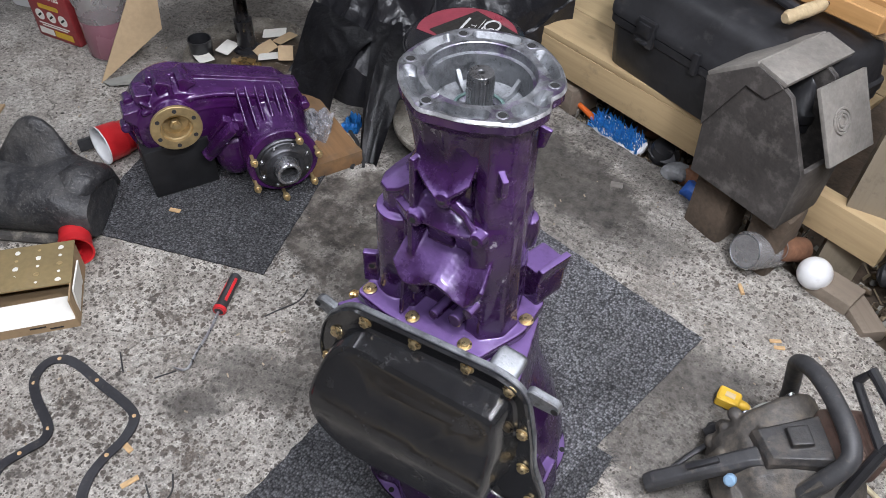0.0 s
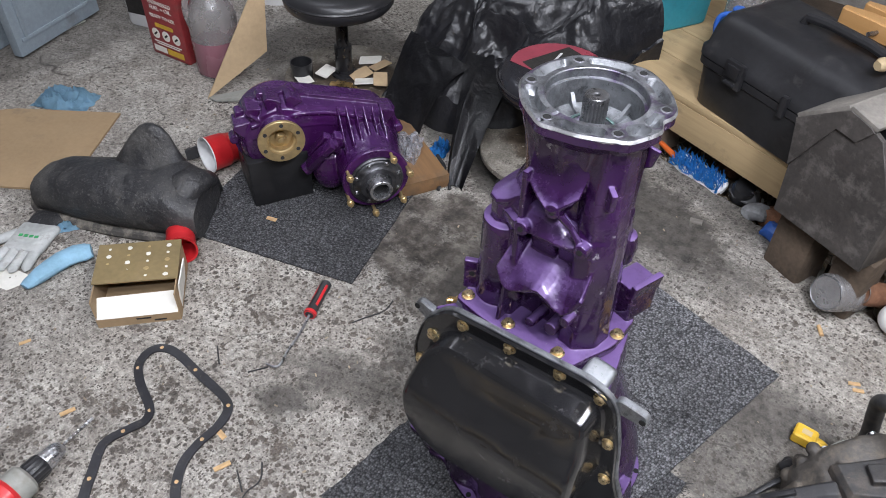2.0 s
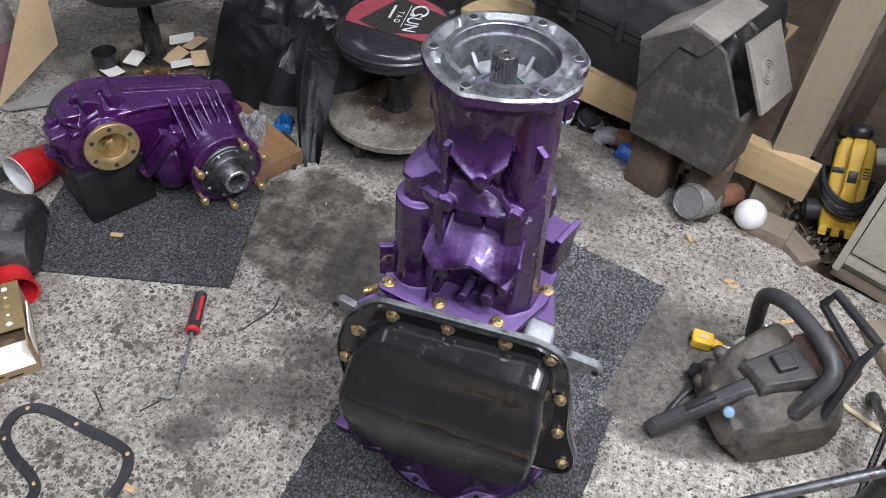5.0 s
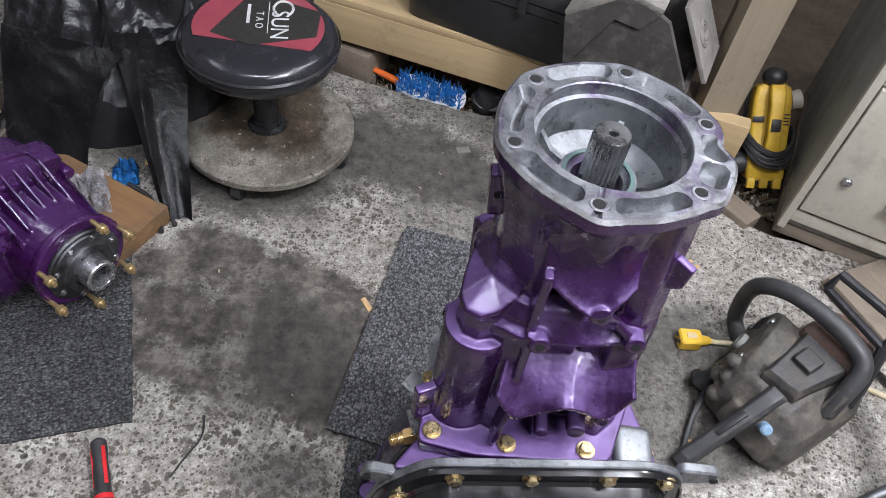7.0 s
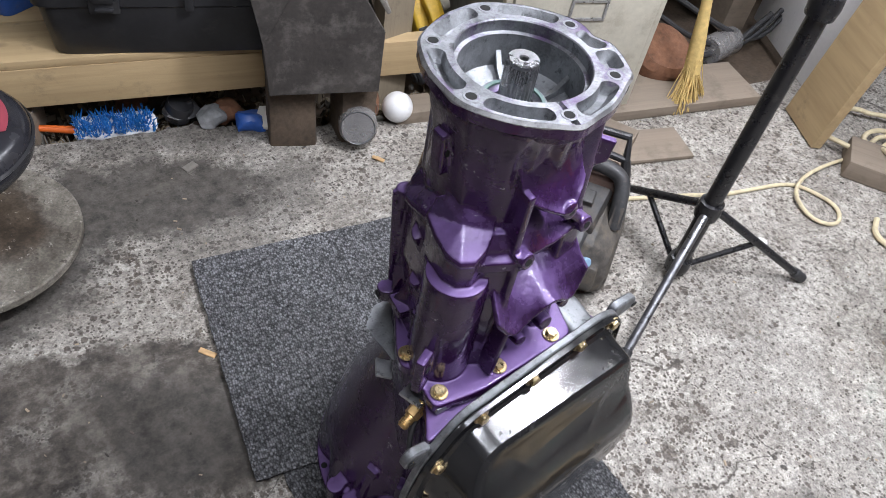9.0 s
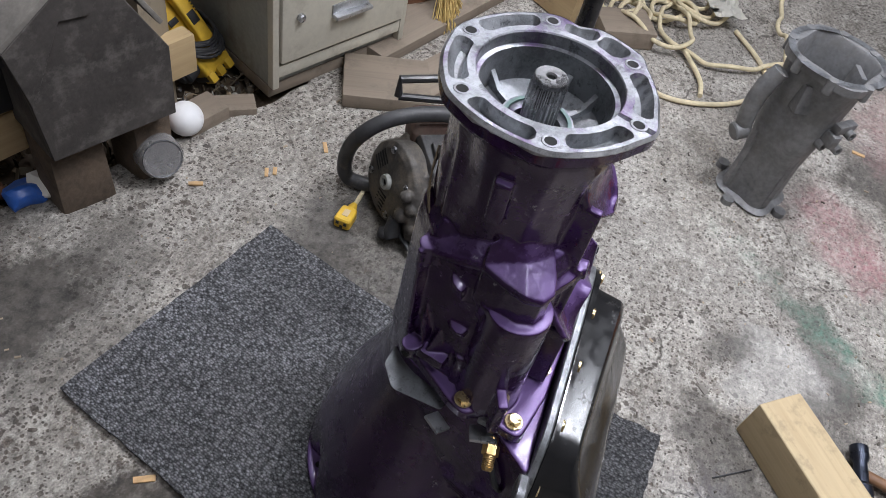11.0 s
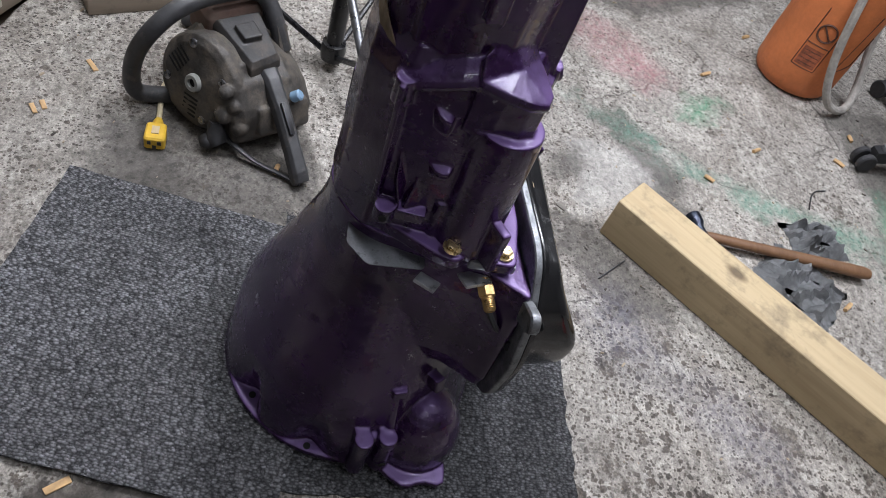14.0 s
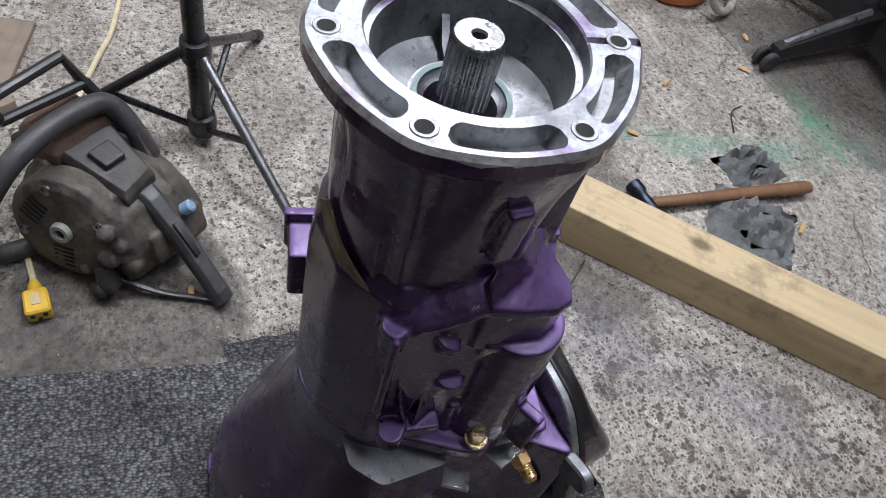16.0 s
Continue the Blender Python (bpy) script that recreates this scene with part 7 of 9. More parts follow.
def orange_bag():
    m = Matrix.Translation((1.005, -1.125, 0)) @ pose(0, 0, 0, 0, 0, 128)
    t = thing("marine_buoy", "worn orange vinyl cylinder with brown printing, standing on concrete", "buoy", m)
    bm = bmesh.new()
    lathe(bm, [(0.085, 0.0), (0.098, 0.006), (0.106, 0.025), (0.108, 0.08), (0.107, 0.45), (0.10, 0.50), (0.06, 0.54), (0.0, 0.55)], 48)
    rough_up(bm, 0.0025, 9)
    part("skin", bm, ORANGE_SKIN, t, sharp=60)
    INKY = plain("brown_print", (0.09, 0.035, 0.02), 0.6, scale=60, spread=0.4)

    def on_skin(a, z):
        return pose(0.1092 * math.cos(radians(a)), 0.1092 * math.sin(radians(a)), z, 90, 0, a + 90)

    # prohibition sign, warning block and a large outlined shape, bent round the cylinder
    def patch(a, z, w, h, name, mat):
        bm = bmesh.new()
        cells = []
        for i in range(9):
            ang = radians(a + math.degrees((i / 8 - 0.5) * w / 0.11))
            cells.append([bm.verts.new((0.1098 * math.cos(ang), 0.1098 * math.sin(ang), z + s * h / 2)) for s in (-1, 1)])
        for p, q in zip(cells, cells[1:]):
            bm.faces.new((p[0], q[0], q[1], p[1]))
        return part(name, bm, mat, t)

    FADED = plain("faded_brown_print", (0.30, 0.085, 0.04), 0.6, scale=90, spread=0.5)
    patch(20, 0.115, 0.05, 0.05, "warning_block", FADED)
    for k in range(4):
        patch(20, 0.098 + 0.011 * k, 0.042, 0.003, "print_bar", INKY)
    bm = bmesh.new()
    pts = []
    for k in range(25):
        u, v = 0.022 * math.cos(2 * math.pi * k / 24), 0.022 * math.sin(2 * math.pi * k / 24)
        ang = radians(20) + u / 0.11
        pts.append((0.1096 * math.cos(ang), 0.1096 * math.sin(ang), 0.185 + v))
    pipe(bm, pts, 0.0024, 6)
    ang0, ang1 = radians(20) - 0.016 / 0.11, radians(20) + 0.016 / 0.11
    pipe(bm, [(0.1096 * math.cos(ang0), 0.1096 * math.sin(ang0), 0.201), (0.1108 * math.cos(radians(20)), 0.1108 * math.sin(radians(20)), 0.185), (0.1096 * math.cos(ang1), 0.1096 * math.sin(ang1), 0.169)], 0.0022, 6)
    part("prohibition_sign", bm, INKY, t)
    bm = bmesh.new()
    for u0, v0, u1, v1 in ((-0.03, 0.085, -0.03, 0.24), (0.03, 0.085, 0.03, 0.24), (-0.03, 0.085, 0.03, 0.085), (0.075, 0.10, 0.10, 0.26), (0.075, 0.10, 0.12, 0.12), (0.12, 0.12, 0.13, 0.2), (-0.03, 0.15, 0.03, 0.15)):
        pts = []
        for s in range(7):
            u, v = u0 + (u1 - u0) * s / 6, v0 + (v1 - v0) * s / 6
            ang = radians(20) + u / 0.11
            pts.append((0.1090 * math.cos(ang), 0.1090 * math.sin(ang), v))
        pipe(bm, pts, 0.0013, 5)
    part("print_outline", bm, INKY, t)
    bm = bmesh.new()
    pts = [(0.09, 0.02, 0.42), (0.118, 0.055, 0.30), (0.112, 0.085, 0.16), (0.085, 0.125, 0.05), (0.04, 0.16, 0.018), (-0.02, 0.165, 0.02), (-0.07, 0.14, 0.06), (-0.09, 0.09, 0.16), (-0.09, 0.06, 0.3)]
    pipe(bm, pts, 0.010, 10, smooth=2)
    part("rope_loop", bm, GREY_ROPE, t, "grey braided rope loop")


orange_bag()


def chair_base():
    c = Vector((0.70, -1.52, 0))
    t = thing("swivel_chair", "black plastic swivel chair with a five-armed foot", "chair", Matrix.Translation(c))
    for k in range(5):
        a = 93 + 72 * k
        d = Vector((math.cos(radians(a)), math.sin(radians(a)), 0))
        side = Vector((-d.y, d.x, 0))
        bm = bmesh.new()
        rings = []
        for s, w, z0, z1 in ((0.02, 0.032, 0.055, 0.125), (0.12, 0.027, 0.052, 0.105), (0.24, 0.021, 0.040, 0.075), (0.315, 0.017, 0.030, 0.058)):
            rings.append([d * s + side * w + Vector((0, 0, z0)), d * s - side * w + Vector((0, 0, z0)), d * s - side * w * 0.8 + Vector((0, 0, z1)), d * s + side * w * 0.8 + Vector((0, 0, z1))])
        loft(bm, rings)
        arm = part("base_arm", bm, BLACK_PLASTIC, t)
        bm = bmesh.new()
        pipe(bm, [d * 0.06 + Vector((0, 0, 0.122)), d * 0.30 + Vector((0, 0, 0.064))], 0.009, 8)
        part("wear_strip", bm, BARE_TUBE, arm, "scuffed grey wear strip")
        bm = bmesh.new()
        for s in (-0.014, 0.014):
            cyl(bm, 0.024, -0.008, 0.008, 18, Matrix.Translation(d * 0.325 + side * s + Vector((0, 0, 0.0245))) @ side.to_track_quat("Z", "Y").to_matrix().to_4x4(), 0.003)
        part("caster", bm, BLACK_RUBBER, t)
    bm = bmesh.new()
    cyl(bm, 0.03, 0.05, 0.36, 18, None, 0.002)
    part("gas_column", bm, PIPE_BLACK, t)
    bm = bmesh.new()
    lathe(bm, [(0.12, 0.36), (0.22, 0.38), (0.24, 0.41), (0.22, 0.45), (0.1, 0.46), (0.0, 0.46)], 32)
    part("seat", bm, VINYL, t)


chair_base()


# ---------------------------------------------------------------- second gearbox casing and the rope
def old_casing():
    m = Matrix.Translation((0.985, -0.38, 0)) @ pose(0, 0, 0, 0, 0, 20)
    t = thing("gearbox_casing", "empty sooty grey gearbox casing standing on concrete", "gearbox casing", m)

    def octo(r, z, grow=0.0):
        return [((r + 0.008 * math.cos(4 * a)) * math.cos(a), (r + 0.008 * math.cos(4 * a)) * math.sin(a) * 0.92, z) for a in [2 * math.pi * k / 48 for k in range(48)]]

    bm = bmesh.new()
    loft(bm, [octo(0.082, 0.006), octo(0.066, 0.012), octo(0.064, 0.10), octo(0.072, 0.17), octo(0.080, 0.19), octo(0.078, 0.21), octo(0.084, 0.30), octo(0.092, 0.352), octo(0.104, 0.356), octo(0.104, 0.372), octo(0.086, 0.372), octo(0.082, 0.365), octo(0.076, 0.30), octo(0.07, 0.2), octo(0.06, 0.02)], None, (True, True))
    for a in (10, 100, 190, 280):
        d = Vector((math.cos(radians(a)), math.sin(radians(a)), 0))
        pipe(bm, [d * 0.066 + Vector((0, 0, 0.02)), d * 0.07 + Vector((0, 0, 0.19))], [0.010, 0.007], 6)
    for k in range(8):
        a = radians(22 + 45 * k)
        cyl(bm, 0.010, 0.345, 0.374, 12, Matrix.Translation((0.098 * math.cos(a), 0.092 * math.sin(a), 0)))
    for k in range(4):
        a = radians(40 + 90 * k)
        cyl(bm, 0.014, 0.0, 0.014, 14, Matrix.Translation((0.088 * math.cos(a), 0.085 * math.sin(a), 0)))
    box(bm, 0.045, 0.02, 0.03, pose(-0.085, -0.03, 0.245, 0, 0, 20), 0.004)
    box(bm, 0.02, 0.05, 0.02, pose(-0.08, -0.05, 0.27, 0, 0, 30), 0.004)
    for y, z in ((-0.055, 0.222), (-0.02, 0.225), (-0.06, 0.262)):
        lathe(bm, [(0.011, -0.02), (0.0095, 0.016), (0.005, 0.016), (0.005, 0.008), (0, 0.008)], 14, along((-0.082, y, z), (-1, -0.4, 0)), (True, False))
    part("casing", bm, OLD_CASTING, t, sharp=40)
    bm = bmesh.new()
    lathe(bm, [(0.093, 0.3722), (0.103, 0.3735), (0.088, 0.3735)], 48, None, (False, False))
    part("gasket_face", bm, ALU_CAST, t, "bare scraped top face")
    bm = bmesh.new()
    pipe(bm, [(-0.02, 0.10, 0.33), (-0.02, 0.118, 0.28), (-0.02, 0.115, 0.20), (-0.02, 0.10, 0.175)], [0.018, 0.02, 0.018, 0.014], 12, smooth=1)
    cyl(bm, 0.02, 0, 0.03, 16, along((-0.02, 0.10, 0.18), (-0.3, 1, -0.3)), 0.003)
    part("side_tube", bm, OLD_CASTING, t)
    bm = bmesh.new()
    box(bm, 0.04, 0.05, 0.06, pose(-0.05, 0.035, 0.30, 0, 12, 0), 0.005)
    box(bm, 0.05, 0.012, 0.14, pose(0.0, -0.06, 0.28), 0.003)
    part("inner_web", bm, OLD_CASTING, t)


old_casing()


def rope_pile():
    rng = random.Random(12)
    t = thing("rope_coil", "loose tangle of cream braided rope on concrete", "rope", pose(1.53, -0.13, 0))
    pts, way, here = [], 0.0, Vector((0.05, 0.0, 0.0))
    for k in range(230):
        way += 0.32 + rng.uniform(-0.42, 0.42) + 0.3 * math.sin(k * 0.09)
        here = here + Vector((math.cos(way), math.sin(way), 0)) * 0.034
        here *= 0.965 if here.length > 0.14 else 1.0
        pts.append((here.x, here.y, 0.008 + 0.030 * abs(noise.noise((k * 0.21, 3.0, 1.0))) * 2 + 0.00012 * k))
    bm = bmesh.new()
    pipe(bm, pts, 0.0065, 8, smooth=1)
    part("coil", bm, ROPE, t, sharp=60)
    bm = bmesh.new()
    tail = [(0.12, -0.1, 0.008), (0.0, -0.2, 0.008), (-0.12, -0.235, 0.008), (-0.25, -0.16, 0.008), (-0.33, -0.04, 0.008), (-0.34, 0.05, 0.008), (-0.28, 0.08, 0.008)]
    pipe(bm, tail, 0.0065, 8, smooth=2)
    part("loose_end", bm, ROPE, t)
    bm = bmesh.new()
    pipe(bm, [(-0.1, 0.02, 0.02), (-0.2, -0.06, 0.008), (-0.27, -0.07, 0.008)], 0.0065, 8, smooth=2)
    part("frayed_end", bm, ROPE, t)
    crumpled("paper_wrapper", "crumpled white and pink wrapper on the rope", "wrapper", pose(1.68, -0.17, 0.05, 0, 0, 30), 0.12, 0.10, 0.02, PAPER, 4.4, 12)


rope_pile()


def broom():
    m = along((1.135, 0.47, 0.0), (-0.02, 0.22, 1))
    t = thing("straw_broom", "worn straw broom leaning with a pale wooden handle", "broom", m)
    bm = bmesh.new()
    pipe(bm, [(0, 0, 0.27), (0, 0, 1.3)], 0.0095, 12)
    part("handle", bm, LUMBER, t)
    bm = bmesh.new()
    lathe(bm, [(0.022, 0.10), (0.019, 0.18), (0.014, 0.26), (0.011, 0.32)], 16)
    part("binding", bm, STRAW, t, "yellow bound neck")
    rng = random.Random(2)
    bm = bmesh.new()
    for _ in range(160):
        a, r = rng.uniform(0, 6.28), rng.uniform(0, 0.022)
        p = Vector((r * math.cos(a), r * math.sin(a), 0.14))
        q = Vector((rng.uniform(-0.06, 0.06), rng.uniform(-0.03, 0.03), rng.uniform(0.0, 0.04)))
        pipe(bm, [p, p.lerp(q, 0.5) + Vector((rng.uniform(-0.006, 0.006), 0, 0)), q], 0.0014, 4)
    tagged(part("straw", bm, STRAW, t), kind="stuff")


broom()


def far_corner():
    m = Matrix.Translation((1.02, 0.74, 0)) @ pose(0, 0, 0, 0, 0, -13)
    t = thing("chest_freezer", "white chest freezer raised on blocks", "freezer", m)
    bm = bmesh.new()
    box(bm, 1.1, 0.5, 0.6, pose(0.57, 0.27, 0.53), 0.012)
    part("freezer_body", bm, WHITE_PLASTIC, t)
    for x in (0.06, 0.55, 1.05):
        bm = bmesh.new()
        box(bm, 0.09, 0.4, 0.24, pose(x + 0.02, 0.28, 0.11), 0.004)
        part("support_block", bm, OLD_WOOD, t)
    bm = bmesh.new()
    lathe(bm, [(0.08, 0.0), (0.09, 0.02), (0.09, 0.11), (0.075, 0.13), (0.06, 0.13)], 26)
    rough_up(bm, 0.006, 12)
    whole("clay_pot", bm, RUST, "dusty brown clay pot under the freezer", "pot", pose(1.17, 0.66, -0.03, 20, 0, 0))
    tin("glass_jar", "clear glass jar lying under the freezer", along((1.36, 0.60, 0.035), (0.9, 0.1, 0.0)), 0.04, 0.12, GLASSY, ALU_CAST)
    m = Matrix.Translation((1.42, 0.24, 0.0)) @ pose(0, 0, 0, 0, 0, 62)
    bm = bmesh.new()
    box(bm, 0.16, 0.03, 0.9, pose(0, 0, 0.45, 6, 0, 0), 0.003)
    whole("leaning_board", bm, LUMBER_SHELF, "brown pine board standing against a white door", "board", m)
    bm = bmesh.new()
    box(bm, 0.5, 0.035, 1.2, pose(0.30, -0.06, 0.6), 0.004)
    whole("loose_door", bm, WHITE_PLASTIC, "scuffed white door panel standing on edge", "door panel", m)
    rng = random.Random(5)
    for k in range(3):
        bm = bmesh.new()
        pts = [(1.05 + 0.12 * k, 0.72, 0.15), (1.2 + 0.1 * k, 0.62, 0.05 + 0.02 * k), (1.4 + 0.08 * k, 0.58, 0.02), (1.6 + 0.05 * k, 0.60, 0.1)]
        pipe(bm, pts, 0.008, 8, smooth=2)
        whole("loose_cable", bm, BLACK_RUBBER, "black loose cable hanging under the freezer", "cable", None, "cables under the freezer")


far_corner()


# ---------------------------------------------------------------- stools
def tray_paint(name):
    """Worn enamel under dust, with old oil and the seat's shadow painted round the column."""
    n = Nodes(name)
    col = n.ramp(n.noise(9, 8, 0.7), (0.36, (0.055, 0.046, 0.036)), (0.5, (0.135, 0.120, 0.098)), (0.64, (0.25, 0.23, 0.195)))
    away = n.t.nodes.new("ShaderNodeVectorMath")
    away.operation = "DISTANCE"
    n.link(n.co, away.inputs[0])
    away.inputs[1].default_value = (-0.035, 0.02, 0.068)
    d = n.math("ADD", away.outputs["Value"], n.math("MULTIPLY", n.math("SUBTRACT", n.noise(12, 8, 0.68), 0.5), 0.16))
    col = n.mix(n.ramp(d, (0.118, 0.9), (0.150, 0.0)), col, n.ramp(n.noise(18, 6, 0.7), (0.4, (0.030, 0.021, 0.014)), (0.6, (0.085, 0.062, 0.042))))
    col = n.mix(n.ramp(n.noise(38, 9, 0.72), (0.57, 0.0), (0.62, 0.8)), col, (0.045, 0.036, 0.028))
    col = n.mix(n.ramp(n.noise(60, 8, 0.7, n.mapped((4, 2, 1))), (0.62, 0.0), (0.65, 0.7)), col, (0.48, 0.45, 0.40))
    col = n.mix(0.4, col, n.ramp(n.noise(210, 3), (0.35, 0.2), (0.65, 0.8)), "OVERLAY")
    n.set(Base_Color=col, Roughness=n.ramp(d, (0.09, 0.38), (0.13, 0.75)), Normal=n.bump(n.noise(70, 6, 0.7), 0.3, 0.002))
    return n.m


def stool(name, label, x, y, lettered, seat_mat, turn, high=0.350, wide=0.155):
    t = thing(name, label, "stool", pose(x, y, 0, 0, 0, turn), "mechanic stools")
    bm = bmesh.new()
    lathe(bm, [(0.172, 0.046), (0.176, 0.050), (0.177, 0.064), (0.174, 0.068), (0.165, 0.066), (0.03, 0.070), (0.0, 0.070)], 56)
    part("base_tray", bm, tray_paint("dusty_tray_" + seat_mat.name), t, "dusty round parts tray, brown with oil and painted seat shadow")
    for k in range(4):
        a = radians(45 + 90 * k)
        c = Vector((0.15 * math.cos(a), 0.15 * math.sin(a), 0))
        bm = bmesh.new()
        cyl(bm, 0.022, -0.010, 0.010, 18, Matrix.Translation(c + Vector((0, 0, 0.0225))) @ pose(0, 0, 0, 90, 0, math.degrees(a)), 0.003)
        box(bm, 0.03, 0.03, 0.02, Matrix.Translation(c + Vector((0, 0, 0.040))), 0.004)
        part("caster", bm, BLACK_RUBBER, t)
    bm = bmesh.new()
    lathe(bm, [(0.040, 0.069), (0.038, 0.074), (0.030, 0.078), (0.029, 0.084), (0.025, 0.086), (0.025, 0.16), (0.018, 0.162), (0.018, high - 0.058)], 24)
    part("column", bm, PIPE_BLACK, t)
    bm = bmesh.new()
    k, d = wide / 0.155, high - 0.350
    lathe(bm, [(0.10 * k, 0.288 + d), (0.145 * k, 0.290 + d), (0.152 * k, 0.300 + d), (0.155 * k, 0.315 + d), (0.151 * k, 0.332 + d), (0.140 * k, 0.343 + d), (0.120 * k, 0.348 + d), (0.0, 0.350 + d)], 56)
    seat = part("seat_cushion", bm, seat_mat, t, "padded round vinyl seat")
    bm = bmesh.new()
    lathe(bm, [(0.1535 * k, 0.318 + d), (0.1570 * k, 0.322 + d), (0.1535 * k, 0.326 + d)], 56, None, (False, False))
    part("piping", bm, VINYL, seat)
    if lettered:
        # the maroon field ends in a straight edge; the black label lies on it
        bm = bmesh.new()
        arc = [(0.118 * math.cos(a), 0.118 * math.sin(a)) for a in [radians(-28 + 236 * i / 40) for i in range(41)]]
        prism(bm, arc, 0, 0.0006, pose(0, 0, high - 0.0010, 0, 0, -turn))
        part("maroon_panel", bm, MAROON, seat, "faded maroon printed field")
        bm = bmesh.new()
        o = rounded([(-0.092, -0.050), (-0.015, -0.072), (0.094, -0.022), (0.088, 0.058), (-0.05, 0.090)], 0.004)
        prism(bm, o, 0, 0.0006, pose(0.0, 0.016, high - 0.0002, 0, 0, -turn))
        part("black_panel", bm, INK, seat)
        flat = pose(0, 0, high + 0.0006, 0, 0, -turn) @ pose(0.012, 0.022, 0, 0, 0, -80)
        writing("SUN", 0.046, flat @ pose(0.018, 0.020, 0), PALE_INK, seat, 0.0003)
        bm = bmesh.new()
        pipe(bm, [flat @ Vector((-0.034 + 0.024 * math.cos(a), 0.026 + 0.018 * math.sin(a), 0)) for a in [0.5 + i * 0.33 for i in range(17)]], 0.0026, 6)
        part("print_swirl", bm, PALE_INK, seat)
        bm = bmesh.new()
        box(bm, 0.10, 0.0014, 0.0004, flat @ pose(-0.005, 0.000, 0))
        part("print_line", bm, PALE_INK, seat)
        writing("T A O", 0.020, flat @ pose(0.004, -0.016, 0), PALE_INK, seat, 0.0003)
        bars(seat, flat @ pose(-0.045, -0.036, 0), [(0, 0.06)], PALE_INK, 0.006, 0.004)
    else:
        bm = bmesh.new()
        pipe(bm, [(-0.02 + 0.03 * math.cos(a), -0.06 + 0.02 * math.sin(a), 0.3502) for a in [i * 0.35 for i in range(16)]], 0.0028, 6)
        part("print_swirl", bm, PALE_INK, seat)
        bars(seat, pose(0.0, -0.055, 0.3502), [(0, 0.07), (0.01, 0.05)], PALE_INK, 0.012, 0.006)
    return t


stool("stool", "low mechanic stool with a printed maroon and black seat", -0.478, 0.71, True, plain("shiny_black_seat", (0.02, 0.02, 0.024), 0.2, scale=8, spread=0.3, dirt=0.1), -55, 0.303, 0.147)
stool("stool", "low mechanic stool with a plain black vinyl seat", -1.135, 0.605, False, VINYL, 200)


def stool_parts():
    rng = random.Random(3)
    for k in range(7):
        a, r = rng.uniform(0, 6.28), rng.uniform(0.05, 0.14)
        x, y = -1.135 + r * math.cos(a), 0.605 + r * math.sin(a)
        bm = bmesh.new()
        o = rounded([(-0.035, -0.02), (0.03, -0.022), (0.035, 0.018), (-0.03, 0.02)], 0.004)
        prism(bm, o, 0, 0.002, None)
        whole("paper_scrap", bm, (PAPER, TAN_CARDBOARD)[k % 2], "torn paper scrap on the stool tray", "scrap", pose(x, y, 0.074 + 0.003 * k, rng.uniform(-12, 12), rng.uniform(-12, 12), rng.uniform(0, 360)), "scraps on the stool tray")
    bm = bmesh.new()
    lathe(bm, [(0.027, 0), (0.029, 0.003), (0.032, 0.055), (0.030, 0.055), (0.027, 0.006), (0, 0.006)], 24, None, (True, False))
    whole("plastic_cup", bm, BLACK_PLASTIC, "small black plastic cup on the stool tray", "cup", pose(-1.20, 0.50, 0.0705))
    t = thing("brass_valve", "brass valve body lying on the stool tray", "valve", pose(-1.06, 0.53, 0.0705, 0, 0, 20))
    bm = bmesh.new()
    box(bm, 0.05, 0.03, 0.028, pose(0, 0, 0.014), 0.005)
    part("body", bm, BRASS, t)
    bm = bmesh.new()
    cyl(bm, 0.012, -0.04, 0.04, 16, pose(0, 0, 0.014, 0, 90, 0), 0.002)
    part("pipe_end", bm, BRASS, t)


stool_parts()


